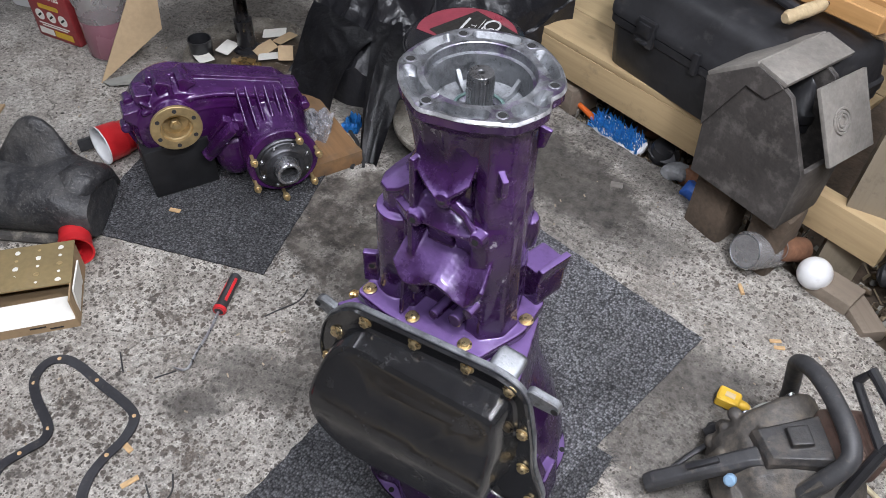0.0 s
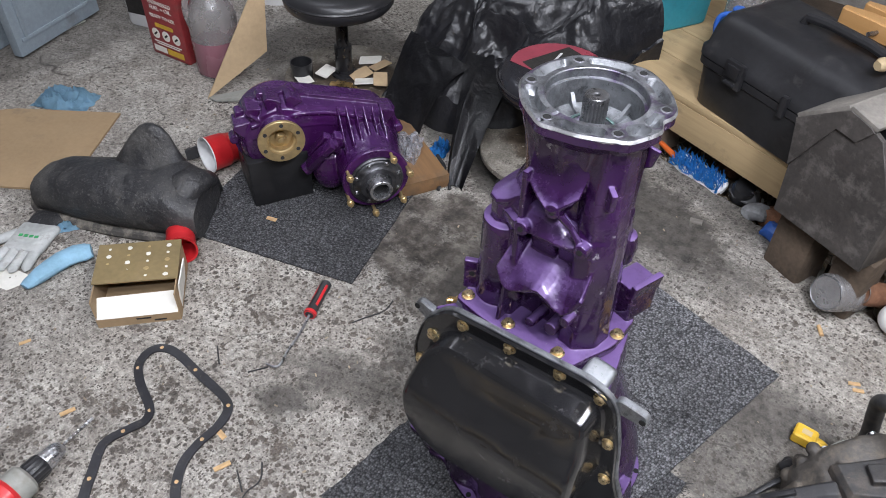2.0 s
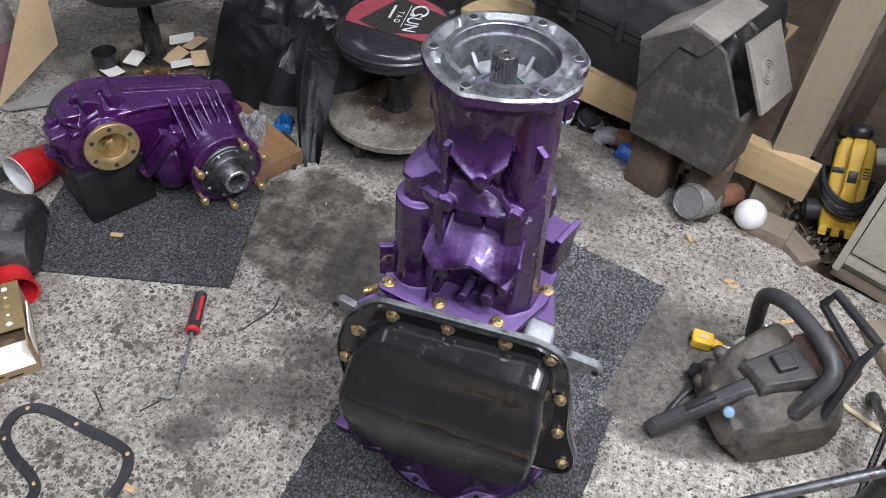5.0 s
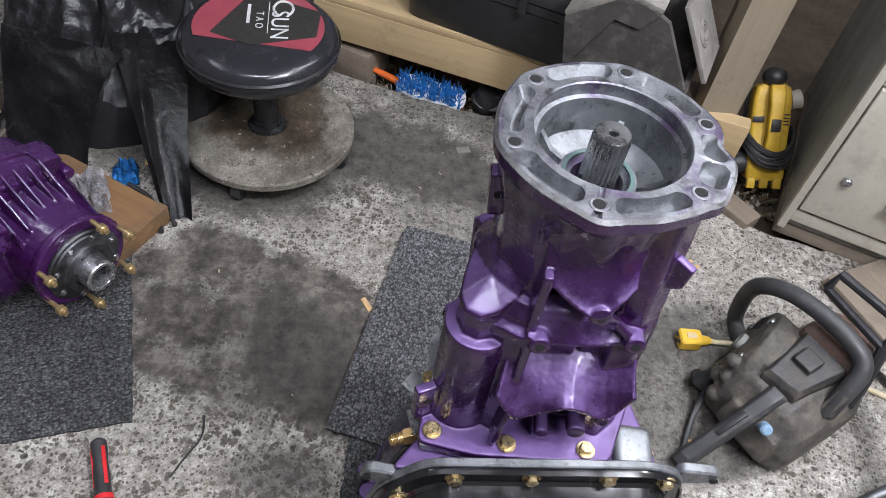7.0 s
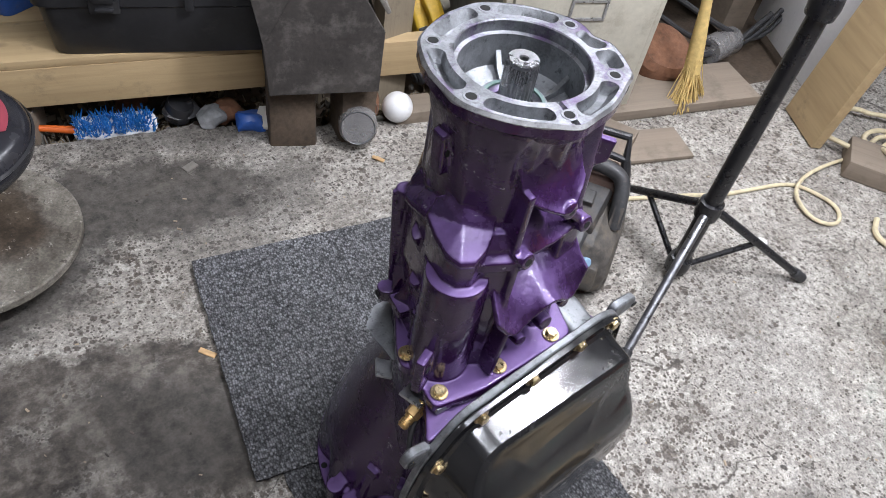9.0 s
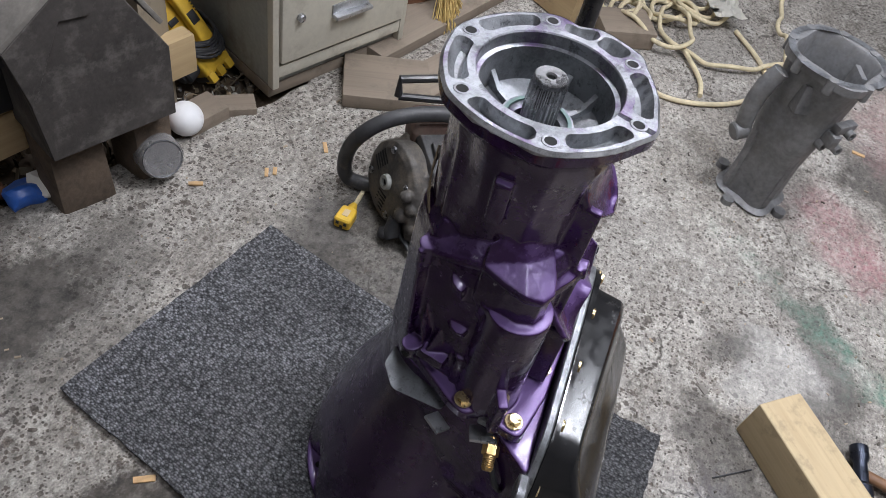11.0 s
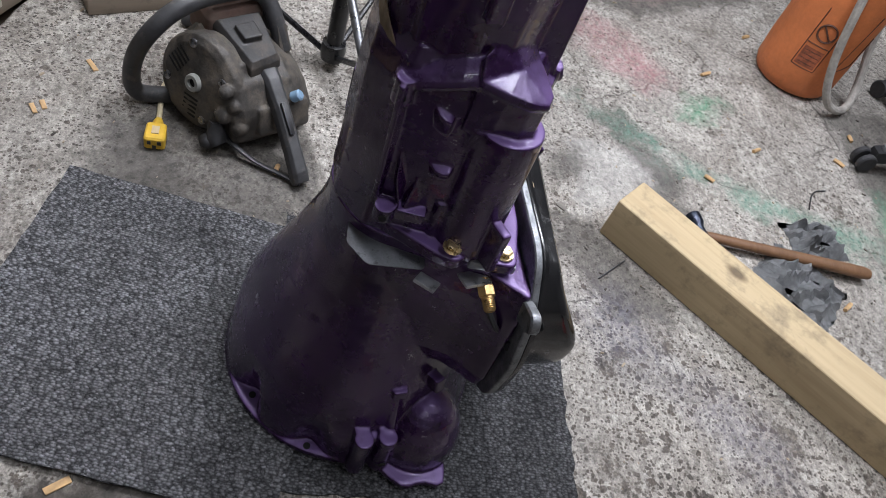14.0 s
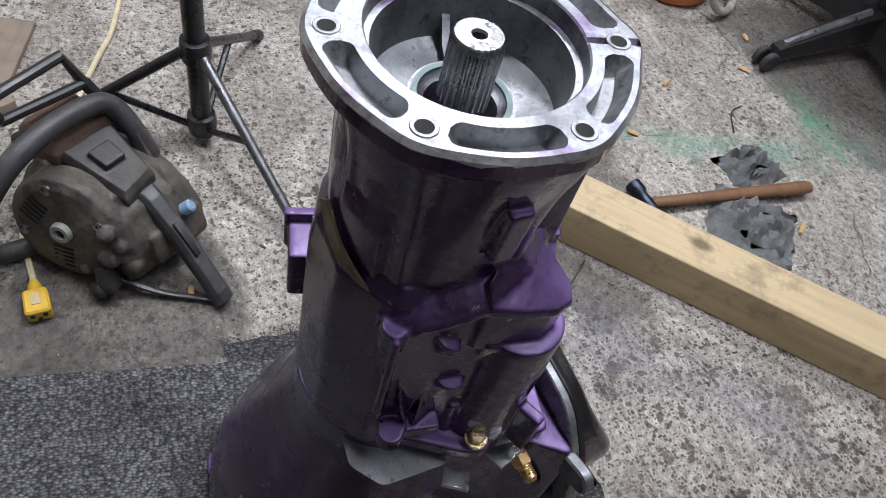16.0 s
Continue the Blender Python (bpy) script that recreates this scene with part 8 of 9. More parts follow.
# ---------------------------------------------------------------- black sheet heap
def sheet_heap():
    k = 110
    bm = bmesh.new()
    corners = [Vector(p) for p in ((-0.99, 0.60, 0.005), (-0.62, 0.68, 0.005), (-0.40, 1.11, 0.22), (-1.00, 1.16, 0.30))]
    rows = []
    for j in range(k + 1):
        row = []
        for i in range(k + 1):
            u, v = i / k, j / k
            p = corners[0] * (1 - u) * (1 - v) + corners[1] * u * (1 - v) + corners[2] * u * v + corners[3] * (1 - u) * v
            body = math.sin(math.pi * min(1, u * 1.02)) ** 0.5 * math.sin(math.pi * min(1.0, 0.10 + v * 0.6)) ** 0.8
            q = Vector((u * 3.2, v * 2.4, 0.3))
            fold = 1 - 2.2 * abs(noise.noise(q * 1.3 + Vector((4, 2, 0))))
            fold2 = 1 - 2.0 * abs(noise.noise(Vector((u * 9, v * 3.5, 2.2))))
            z = p.z + 0.19 * body + 0.050 * max(-0.5, fold) * (0.3 + body) + 0.009 * fold2 + 0.007 * (1 - 2 * abs(noise.noise(Vector((u * 16 + v * 5, v * 11, 8.2))))) + 0.003 * (1 - 2 * abs(noise.noise(Vector((u * 34, v * 26 + u * 9, 3.1))))) + 0.008 * noise.noise(Vector((u * 28, v * 22, 5)))
            p = p + Vector((0.05 * noise.noise(Vector((u * 4, v * 4, 7))), 0.05 * noise.noise(Vector((u * 4, v * 4, 11))), 0))
            row.append(bm.verts.new((p.x, p.y, max(0.004, z))))
        rows.append(row)
    for j in range(k):
        for i in range(k):
            bm.faces.new((rows[j][i], rows[j][i + 1], rows[j + 1][i + 1], rows[j + 1][i]))
    # skirt to the floor
    rim = rows[0][:-1] + [r[-1] for r in rows[:-1]] + list(reversed(rows[-1][1:])) + [r[0] for r in reversed(rows[1:])]
    low = [bm.verts.new((v.co.x, v.co.y, 0.001)) for v in rim]
    ring_faces(bm, low, rim)
    t = thing("black_sheet", "crumpled black plastic sheet heaped on the floor", "plastic sheet", None)
    part("sheet_body", bm, SHEET_PLASTIC, t, sharp=30)
    # limp edges that hang out of the heap in folds
    def drape(a, b, c, d, name, seed, belly=0.05):
        """A sheet hanging from the line a-b down to the line c-d."""
        bm = bmesh.new()
        a, b, c, d = (Vector(p) for p in (a, b, c, d))
        out = ((c + d) - (a + b))
        out = Vector((out.x, out.y, 0)).normalized()
        n, grid = 36, []
        for j in range(n + 1):
            v, row = j / n, []
            for i in range(n + 1):
                u = i / n
                p = a.lerp(b, u).lerp(c.lerp(d, u), v)
                fold = 1 - 2 * abs(noise.noise(Vector((u * 1.3 + v * 0.6, v * 0.9, seed))))
                crease = 1 - 2 * abs(noise.noise(Vector((u * 2.5 - v * 3, v * 3.5, seed + 3))))
                p += out * (0.026 * fold + 0.005 * crease) * (0.35 + 0.65 * v) + Vector((0, 0, belly * math.sin(math.pi * v) + 0.014 * fold * (1 - v)))
                row.append(bm.verts.new((p.x, p.y, max(0.004, p.z))))
            grid.append(row)
        for j in range(n):
            for i in range(n):
                bm.faces.new((grid[j][i], grid[j][i + 1], grid[j + 1][i + 1], grid[j + 1][i]))
        bmesh.ops.solidify(bm, geom=bm.faces[:], thickness=0.0015)
        part(name, bm, SHEET_PLASTIC, t, sharp=26)

    drape((-0.81, 0.79, 0.22), (-0.655, 0.84, 0.20), (-0.635, 0.495, 0.006), (-0.580, 0.495, 0.006), "hanging_corner", 2.0)
    drape((-0.98, 0.74, 0.20), (-0.74, 0.70, 0.20), (-0.95, 0.56, 0.006), (-0.80, 0.575, 0.006), "hanging_edge", 6.0)
    crumpled("clear_bag", "crinkled clear plastic bag beside the transfer case", "plastic bag", pose(-0.765, 0.465, 0.045, 20, 0, 30), 0.09, 0.10, 0.07, CLEAR_BAG, 2.2, 16)
    crumpled("clear_bag", "crinkled clear plastic bag on the black sheet", "plastic bag", pose(-1.02, 0.86, 0.30, 10, 0, 80), 0.10, 0.13, 0.06, CLEAR_BAG, 6.2, 16)
    crumpled("blue_rag", "bright blue cloth scrap beside the black sheet", "rag", pose(-0.735, 0.575, 0.0, 0, 0, 20), 0.05, 0.06, 0.05, BLUE_BRISTLE, 1.2, 10)
    bm = bmesh.new()
    pipe(bm, [(-0.62, 0.44, 0.006), (-0.66, 0.52, 0.006), (-0.72, 0.55, 0.006)], 0.005, 8, smooth=2)
    pipe(bm, [(-0.60, 0.46, 0.006), (-0.63, 0.50, 0.02), (-0.66, 0.58, 0.02)], 0.004, 8, smooth=2)
    whole("black_strap", bm, BLACK_RUBBER, "black strap end by the plank", "strap")


sheet_heap()


# ---------------------------------------------------------------- the floor to the far side: fuel, jug, boxes, boot
def lettered_can():
    m = Matrix.Translation((-1.69, 0.369, 0)) @ pose(0, 0, 0, 0, 0, 8.5)
    t = thing("fuel_can", "red printed metal fuel can standing beside a jug", "can", m)
    w, d, h = 0.165, 0.10, 0.235
    bm = bmesh.new()
    box(bm, w, d, h, pose(0, d / 2, h / 2), 0.008)
    part("tin_body", bm, RED_TIN, t)
    bm = bmesh.new()
    cyl(bm, 0.02, h, h + 0.02, 18, Matrix.Translation((0.045, d / 2, 0)), 0.003)
    part("cap", bm, BLACK_PLASTIC, t)
    face = pose(0, -0.0008, 0, 90, 0, 0)
    writing("50:1", 0.032, face @ pose(-0.03, 0.212, 0), YELLOW, t, 0.0004)
    writing("ENGINEERED", 0.017, face @ pose(0.0, 0.183, 0), PAPER, t, 0.0004)
    writing("FUEL + OIL", 0.019, face @ pose(0.0, 0.165, 0), PAPER, t, 0.0004)
    writing("READY TO USE", 0.016, face @ pose(0.0, 0.138, 0), PAPER, t, 0.0004)
    bm = bmesh.new()
    o = rounded([(-0.04, -0.007), (0.04, -0.007), (0.04, 0.007), (-0.04, 0.007)], 0.006)
    prism(bm, o, 0, 0.0006, face @ pose(0.0, 0.108, 0))
    part("yellow_badge", bm, YELLOW, t)
    for x in (-0.045, 0.0, 0.045):
        bm = bmesh.new()
        prism(bm, [(0.017 * math.cos(a), 0.017 * math.sin(a)) for a in [2 * math.pi * k / 20 for k in range(20)]], 0, 0.0006, face @ pose(x, 0.077, 0))
        disc = part("picture_disc", bm, PAPER, t)
        bm = bmesh.new()
        box(bm, 0.018, 0.006, 0.0004, face @ pose(x, 0.077, 0.0009, 0, 0, 35))
        part("picture_mark", bm, INK, disc)
    bars(t, face @ pose(-0.06, 0.05, 0.0), [(0, 0.12), (0.01, 0.1)], PAPER, 0.004, 0.003)
    # the maker's mark as plain blocks
    for x0, length, mat in ((-0.068, 0.056, PAPER), (-0.008, 0.072, YELLOW)):
        bm = bmesh.new()
        box(bm, length, 0.020, 0.0006, face @ pose(x0 + length / 2, 0.024, 0.0003), 0.0)
        part("mark_block", bm, mat, t)


lettered_can()
jug_thing("fluid_jug", "clear plastic gallon jug half full of pink fluid", pose(-1.525, 0.44, 0, 0, 0, 250), GLASSY, 0.29, 0.072, RED, PINK_FLUID)
cleaner = jug_thing("cleaner_bottle", "white plastic cleaner bottle with a dark label", pose(-1.96, 0.47, 0, 0, 0, 20), WHITE_PLASTIC, 0.27, 0.06, BLACK_PLASTIC, square=True)
bm = bmesh.new()
box(bm, 0.085, 0.002, 0.11, pose(-0.002, -0.0455, 0.10))
part("bottle_label", bm, INK, cleaner, "black printed label")


def pail(x, y, lab):
    t = thing("plastic_pail", lab, "pail", pose(x, y, 0), "pails by the wall")
    bm = bmesh.new()
    lathe(bm, [(0.125, 0), (0.128, 0.006), (0.145, 0.30), (0.152, 0.30), (0.152, 0.335), (0.148, 0.34)], 40)
    part("wall", bm, WHITE_PLASTIC, t)
    for z in (0.24, 0.265):
        bm = bmesh.new()
        lathe(bm, [(0.142, z), (0.152, z + 0.003), (0.142, z + 0.008)], 40, None, (False, False))
        part("rib", bm, WHITE_PLASTIC, t)
    bm = bmesh.new()
    lathe(bm, [(0.154, 0.32), (0.156, 0.345), (0.14, 0.352), (0.0, 0.350)], 40, None, (False, False))
    part("lid", bm, WHITE_PLASTIC, t)


pail(-1.83, 0.93, "scuffed white plastic pail with a lid")
pail(-2.28, 0.62, "white plastic pail by the grey door")


def grey_door():
    m = Matrix.Translation((-2.03, 0.04, 0.0)) @ pose(0, 0, 0, 0, 0, 110)
    BLUE_GREY = plain("blue_grey_steel_door", (0.26, 0.31, 0.35), 0.5, scale=4, spread=0.2, dirt=0.25, dirt_color=(0.14, 0.13, 0.12))
    t = thing("steel_cabinet", "scuffed blue-grey steel cabinet door standing open", "cabinet", m)
    bm = bmesh.new()
    box(bm, 0.36, 0.035, 0.95, pose(0.18, 0.0, 0.485), 0.005)
    door = part("door_panel", bm, BLUE_GREY, t)
    bm = bmesh.new()
    for x, z, sx, sz in ((0.18, 0.06, 0.32, 0.012), (0.04, 0.48, 0.012, 0.85), (0.32, 0.48, 0.012, 0.85)):
        box(bm, sx, 0.008, sz, pose(x, -0.019, z), 0.002)
    part("door_bead", bm, BLUE_GREY, door)
    bm = bmesh.new()
    box(bm, 0.38, 0.40, 1.0, pose(0.18, 0.30, 0.50), 0.006)
    part("cabinet_body", bm, BLUE_GREY, t)
    bm = bmesh.new()
    prism(bm, [(0, 0), (0.2, 0.02), (0.21, 0.16), (0.02, 0.15)], 0, 0.002)
    whole("paper_sheet", bm, PAPER, "white paper sheet under the cabinet door", "paper", pose(-2.08, 0.12, 0.001, 0, 0, 95))


grey_door()


def flat_cardboard():
    bm = bmesh.new()
    o = [(-1.522, 0.083), (-1.755, -0.10), (-1.90, -0.28), (-1.47, -0.32), (-1.336, -0.217), (-1.35, -0.155)]
    prism(bm, o, 0.001, 0.007, None)
    rough_up(bm, 0.003, 6)
    for v in bm.verts:
        v.co.z = max(v.co.z, 0.0005)
    whole("cardboard_sheet", bm, CARDBOARD, "flat brown cardboard sheet with yellow dust on the floor", "cardboard")
    crumpled("blue_bag", "crumpled pale blue plastic bag beside the cardboard", "plastic bag", pose(-1.70, 0.015, 0, 0, 0, 30), 0.17, 0.10, 0.05, RAG_BLUE, 5.5, 18)
    # propped flap behind the transfer case
    bm = bmesh.new()
    pts = [Vector((-1.416, 0.306, 0.0)), Vector((-1.345, 0.490, 0.11)), Vector((-1.335, 0.505, 0.30)), Vector((-1.362, 0.515, 0.335))]
    nrm = (pts[1] - pts[0]).cross(pts[2] - pts[0]).normalized() * 0.004
    loft(bm, [[p for p in pts], [p + nrm for p in pts]])
    whole("cardboard_flap", bm, TAN_CARDBOARD, "tan cardboard flap propped upright by the stool", "cardboard")
    bm = bmesh.new()
    pts = [Vector((-1.412, 0.308, 0.0)), Vector((-1.335, 0.488, 0.0)), Vector((-1.25, 0.42, 0.008)), Vector((-1.375, 0.305, 0.006))]
    loft(bm, [[p + Vector((0, 0, 0.0005)) for p in pts], [p + Vector((0, 0, 0.005)) for p in pts]])
    whole("cardboard_piece", bm, GREY_PAINT, "dark stained cardboard lying flat by the stool", "cardboard")


flat_cardboard()


def rubber_boot():
    t = thing("rubber_boot", "folded black rubber boot with a dirty sole, lying on concrete", "boot", None)
    bm = bmesh.new()
    spine = [((-1.325, -0.245, 0.040), 0.030, 0.034), ((-1.30, -0.232, 0.052), 0.058, 0.050), ((-1.25, -0.205, 0.062), 0.074, 0.062), ((-1.18, -0.165, 0.062), 0.085, 0.064), ((-1.11, -0.125, 0.068), 0.094, 0.070), ((-1.05, -0.09, 0.066), 0.092, 0.068), ((-1.00, -0.062, 0.074), 0.092, 0.074), ((-0.965, -0.04, 0.062), 0.092, 0.060), ((-0.945, -0.026, 0.056), 0.086, 0.050)]
    rings = []
    for i, (p, w, h) in enumerate(spine):
        p = Vector(p)
        q = Vector(spine[min(i + 1, len(spine) - 1)][0]) - Vector(spine[max(i - 1, 0)][0])
        side = Vector((q.y, -q.x, 0)).normalized()
        ring = []
        for s in range(28):
            a = 2 * math.pi * s / 28
            c, sn = math.cos(a), math.sin(a)
            off = side * w * math.copysign(abs(c) ** 0.75, c) + Vector((0, 0, h * math.copysign(abs(sn) ** 0.85, sn)))
            x = p + off
            x += Vector(noise.noise_vector(x * 11)) * 0.008
            ring.append((x.x, x.y, max(0.003, x.z)))
        rings.append(ring)
    loft(bm, rings)
    rough_up(bm, 0.006, 24)
    for v in bm.verts:
        v.co.z = max(0.003, v.co.z)
    part("foot", bm, BOOT_RUBBER, t, sharp=55)
    bm = bmesh.new()
    rings = []
    for z, w, d, cx, cy in ((0.05, 0.125, 0.075, -1.085, -0.085), (0.10, 0.105, 0.060, -1.092, -0.065), (0.15, 0.074, 0.038, -1.10, -0.052), (0.19, 0.048, 0.024, -1.098, -0.044), (0.215, 0.028, 0.014, -1.092, -0.040), (0.226, 0.012, 0.007, -1.089, -0.038)):
        ring = []
        for k in range(32):
            a = 2 * math.pi * k / 32
            v = pose(cx, cy, 0, 0, 0, 32) @ Vector((w * math.cos(a), d * math.sin(a), z))
            v += Vector(noise.noise_vector(v * 14)) * 0.011
            ring.append(v)
        rings.append(ring)
    loft(bm, rings)
    part("shaft_fold", bm, BOOT_RUBBER, t, sharp=55)
    bm = bmesh.new()
    sole = [(-1.345, -0.262, 0.010), (-1.29, -0.285, 0.008), (-1.2, -0.255, 0.008), (-1.1, -0.212, 0.008), (-1.0, -0.155, 0.009), (-0.955, -0.125, 0.012)]
    pipe(bm, sole, [0.008, 0.013, 0.014, 0.014, 0.014, 0.010], 8, smooth=2)
    part("sole", bm, plain("dirty_sole", (0.06, 0.055, 0.05), 0.85, scale=20, spread=0.5, dirt=0.5, dirt_color=(0.3, 0.27, 0.22)), t, "mud crusted sole edge")
    bm = bmesh.new()
    pipe(bm, [(-0.955, -0.115, 0.02), (-1.0, -0.02, 0.12), (-1.02, 0.0, 0.125), (-1.03, 0.03, 0.05)], 0.003, 6, smooth=1)
    part("seam", bm, VINYL, t)
    bm = bmesh.new()
    rings = []
    for x, y, z, w in ((-0.995, -0.145, 0.03, 0.012), (-0.972, -0.105, 0.085, 0.020), (-0.968, -0.06, 0.115, 0.024), (-0.98, -0.012, 0.115, 0.022), (-1.005, 0.03, 0.075, 0.016), (-1.02, 0.05, 0.03, 0.012)):
        rings.append([(x + w * 1.6 * math.cos(a), y + 0.5 * w * math.cos(a), max(0.003, z + w * 1.5 * math.sin(a))) for a in [2 * math.pi * k / 14 for k in range(14)]])
    loft(bm, rings)
    rough_up(bm, 0.005, 18)
    part("cuff", bm, BOOT_RUBBER, t, "folded rubber cuff", sharp=55)
    bm = bmesh.new()
    rings = []
    for p, up_ in (((-1.20, 0.085, 0.004), 0.024), ((-1.17, 0.13, 0.012), 0.026), ((-1.14, 0.18, 0.03), 0.024), ((-1.10, 0.235, 0.05), 0.02), ((-1.05, 0.27, 0.06), 0.016)):
        p = Vector(p)
        rings.append([p + Vector((0.004, -0.003, 0)), p + Vector((-0.004, 0.003, 0)), p + Vector((-0.012, 0.008, up_)), p + Vector((-0.004, 0.0, up_))])
    loft(bm, rings)
    whole("black_belt", bm, BLACK_RUBBER, "black rubber strap lying behind the boot", "strap")


rubber_boot()


def party_cup(name, label, m, r0, r1, h):
    t = thing(name, label, "cup", m, "red cups on the floor")
    bm = bmesh.new()
    lathe(bm, [(r0, 0), (r0 + 0.001, 0.002), (r1 - 0.004, h * 0.55), (r1 - 0.002, h * 0.57), (r1, h - 0.003), (r1 + 0.002, h)], 36, None, (True, False))
    part("wall", bm, RED, t)
    bm = bmesh.new()
    lathe(bm, [(r1 + 0.002, h), (r1 + 0.0025, h + 0.003), (r1 - 0.002, h + 0.002), (r1 - 0.005, h * 0.56), (r0 - 0.002, 0.004), (0.0, 0.004)], 36, None, (False, False))
    part("lining", bm, WHITE_PLASTIC if h > 0.1 else RED, t, "white inside" if h > 0.1 else "")
    return t


party_cup("party_cup", "red plastic party cup with a white inside, lying on its side", along((-1.105, 0.215, 0.040), (-0.13, -0.97, 0.08)), 0.031, 0.046, 0.115)
party_cup("party_cup", "short red plastic cap lying on its side by the boot", along((-0.93, -0.115, 0.037), (0.80, -0.55, 0.03)), 0.032, 0.036, 0.062)


def parts_box():
    # front edge, then the sides run away from the viewer
    a, b = Vector((-0.846, -0.384, 0)), Vector((-0.739, -0.253, 0))
    ang = math.degrees(math.atan2(b.y - a.y, b.x - a.x))
    t = thing("parts_box", "brown cardboard parts box with white printed bolt pictures, flap open", "cardboard box", Matrix.Translation(a) @ pose(0, 0, 0, 0, 0, ang))
    w, d, h = 0.169, 0.165, 0.072
    for x, y, sx, sy in ((0.001, d / 2, 0.003, d - 0.004), (w - 0.001, d / 2, 0.003, d - 0.004), (w / 2, d - 0.001, w, 0.003)):
        bm = bmesh.new()
        box(bm, sx, sy, h, pose(x, y, h / 2))
        part("carton_wall", bm, CARDBOARD, t)
    bm = bmesh.new()
    box(bm, w - 0.004, d - 0.006, 0.003, pose(w / 2, d / 2, 0.0018))
    part("carton_floor", bm, CARDBOARD, t)
    bm = bmesh.new()
    box(bm, w + 0.004, d * 0.72, 0.003, None)
    rough_up(bm, 0.003, 20)
    top = part("top_panel", bm, plain("olive_carton", (0.21, 0.155, 0.07), 0.7, scale=6, spread=0.25, dirt=0.1), t, "olive brown printed top", pose(w / 2, d * 0.66, h + 0.003, 1.5, 1, 0))
    rng = random.Random(6)
    for i in range(4):
        for j in range(5):
            bm = bmesh.new()
            r = 0.0055 if (i + j) % 2 else 0.0032
            prism(bm, [(r * math.cos(q) * rng.uniform(0.8, 1.2), r * math.sin(q)) for q in [k * math.pi / 5 for k in range(10)]], 0, 0.0005)
            part("printed_picture", bm, (PAPER, PAPER, YOKE_GOLD)[(i * 5 + j) % 3], top, "", pose(-0.062 + 0.041 * i, -0.045 + 0.022 * j, 0.0022))
    bm = bmesh.new()
    box(bm, w - 0.006, 0.048, 0.002, None)
    rough_up(bm, 0.002, 25)
    part("open_flap", bm, PAPER, t, "white inner flap stained yellow", pose(w / 2, 0.018, 0.036, 32, 0, 0))
    bm = bmesh.new()
    box(bm, w, 0.003, 0.024, pose(w / 2, -0.001, 0.012))
    part("front_wall", bm, CARDBOARD, t)
    bars(t, pose(0.08, -0.0030, 0.016, 90, 0, 0), [(0, 0.03), (0.035, 0.025)], INK, 0.004, 0.004)
    bm = bmesh.new()
    box(bm, 0.003, d * 0.5, h * 1.05, None)
    rough_up(bm, 0.004, 20)
    part("torn_side", bm, PAPER, t, "torn pale side panel", pose(w + 0.004, d * 0.42, h * 0.52, 0, 8, 0))


parts_box()


def glove():
    m = Matrix.Translation((-1.20, -0.345, 0.0)) @ pose(0, 0, 0, 0, 0, -58)
    t = thing("work_glove", "grey knit work glove with green print, palm down", "glove", m)
    bm = bmesh.new()

    def soft_box(o, z0, z1):
        prism(bm, rounded(o, 0.014, 4), z0, z1, None, 0.005)

    soft_box([(-0.045, -0.045), (0.05, -0.045), (0.05, 0.048), (-0.045, 0.05)], 0.001, 0.020)
    for y, l, a in ((-0.034, 0.062, -6), (-0.012, 0.072, -2), (0.011, 0.072, 3), (0.034, 0.060, 8)):
        d = Vector((math.cos(radians(a)), math.sin(radians(a)), 0))
        p = Vector((0.042, y, 0.010))
        pipe(bm, [p, p + d * l * 0.5, p + d * l * 0.9, p + d * l], [0.0125, 0.0125, 0.011, 0.005], 10, flat=0.72)
    pipe(bm, [(-0.01, -0.04, 0.010), (0.02, -0.072, 0.010), (0.045, -0.085, 0.010)], [0.014, 0.013, 0.007], 10, smooth=1, flat=0.72)
    for v in bm.verts:
        v.co += Vector(noise.noise_vector(v.co * 30)) * 0.003
        v.co.z = max(0.0005, v.co.z)
    part("knit", bm, GLOVE_GREY, t, sharp=60)
    bm = bmesh.new()
    lathe(bm, [(0.038, -0.045), (0.042, -0.03), (0.040, 0.0)], 24, pose(-0.04, 0.002, 0.012, 0, 90, 0) @ Matrix.Diagonal((0.28, 1, 1, 1)))
    part("cuff", bm, BOOT_RUBBER, t, "black cuff edge")
    GREEN = plain("green_print", (0.05, 0.35, 0.12), 0.7)
    for k in range(4):
        bm = bmesh.new()
        box(bm, 0.008, 0.009, 0.0008, pose(0.005, -0.02 + 0.013 * k, 0.0212, 0, 0, 10))
        part("print_bar", bm, GREEN, t)


glove()
bm = bmesh.new()
pts = [(-1.055, -0.435, 0.014), (-1.065, -0.38, 0.017), (-1.07, -0.32, 0.020), (-1.05, -0.275, 0.016)]
pipe(bm, pts, [0.010, 0.022, 0.027, 0.018], 14, smooth=1, flat=0.7)
for v in bm.verts:
    v.co += Vector(noise.noise_vector(v.co * 25)) * 0.006
    v.co.z = max(0.0005, v.co.z)
whole("shop_towel", bm, RAG_BLUE, "rolled pale blue shop towel on concrete", "towel", sharp=30)
crumpled("shop_towel", "pale blue shop towel under the boot toe", "towel", pose(-1.205, -0.275, 0, 0, 0, 60), 0.09, 0.06, 0.025, RAG_BLUE, 9.1, 12)
bm = bmesh.new()
prism(bm, [(-1.20, -0.50), (-1.09, -0.462), (-1.075, -0.40), (-1.18, -0.43)], 0.0005, 0.0015)
whole("paper_leaflet", bm, PAPER, "white printed leaflet on the floor", "paper")


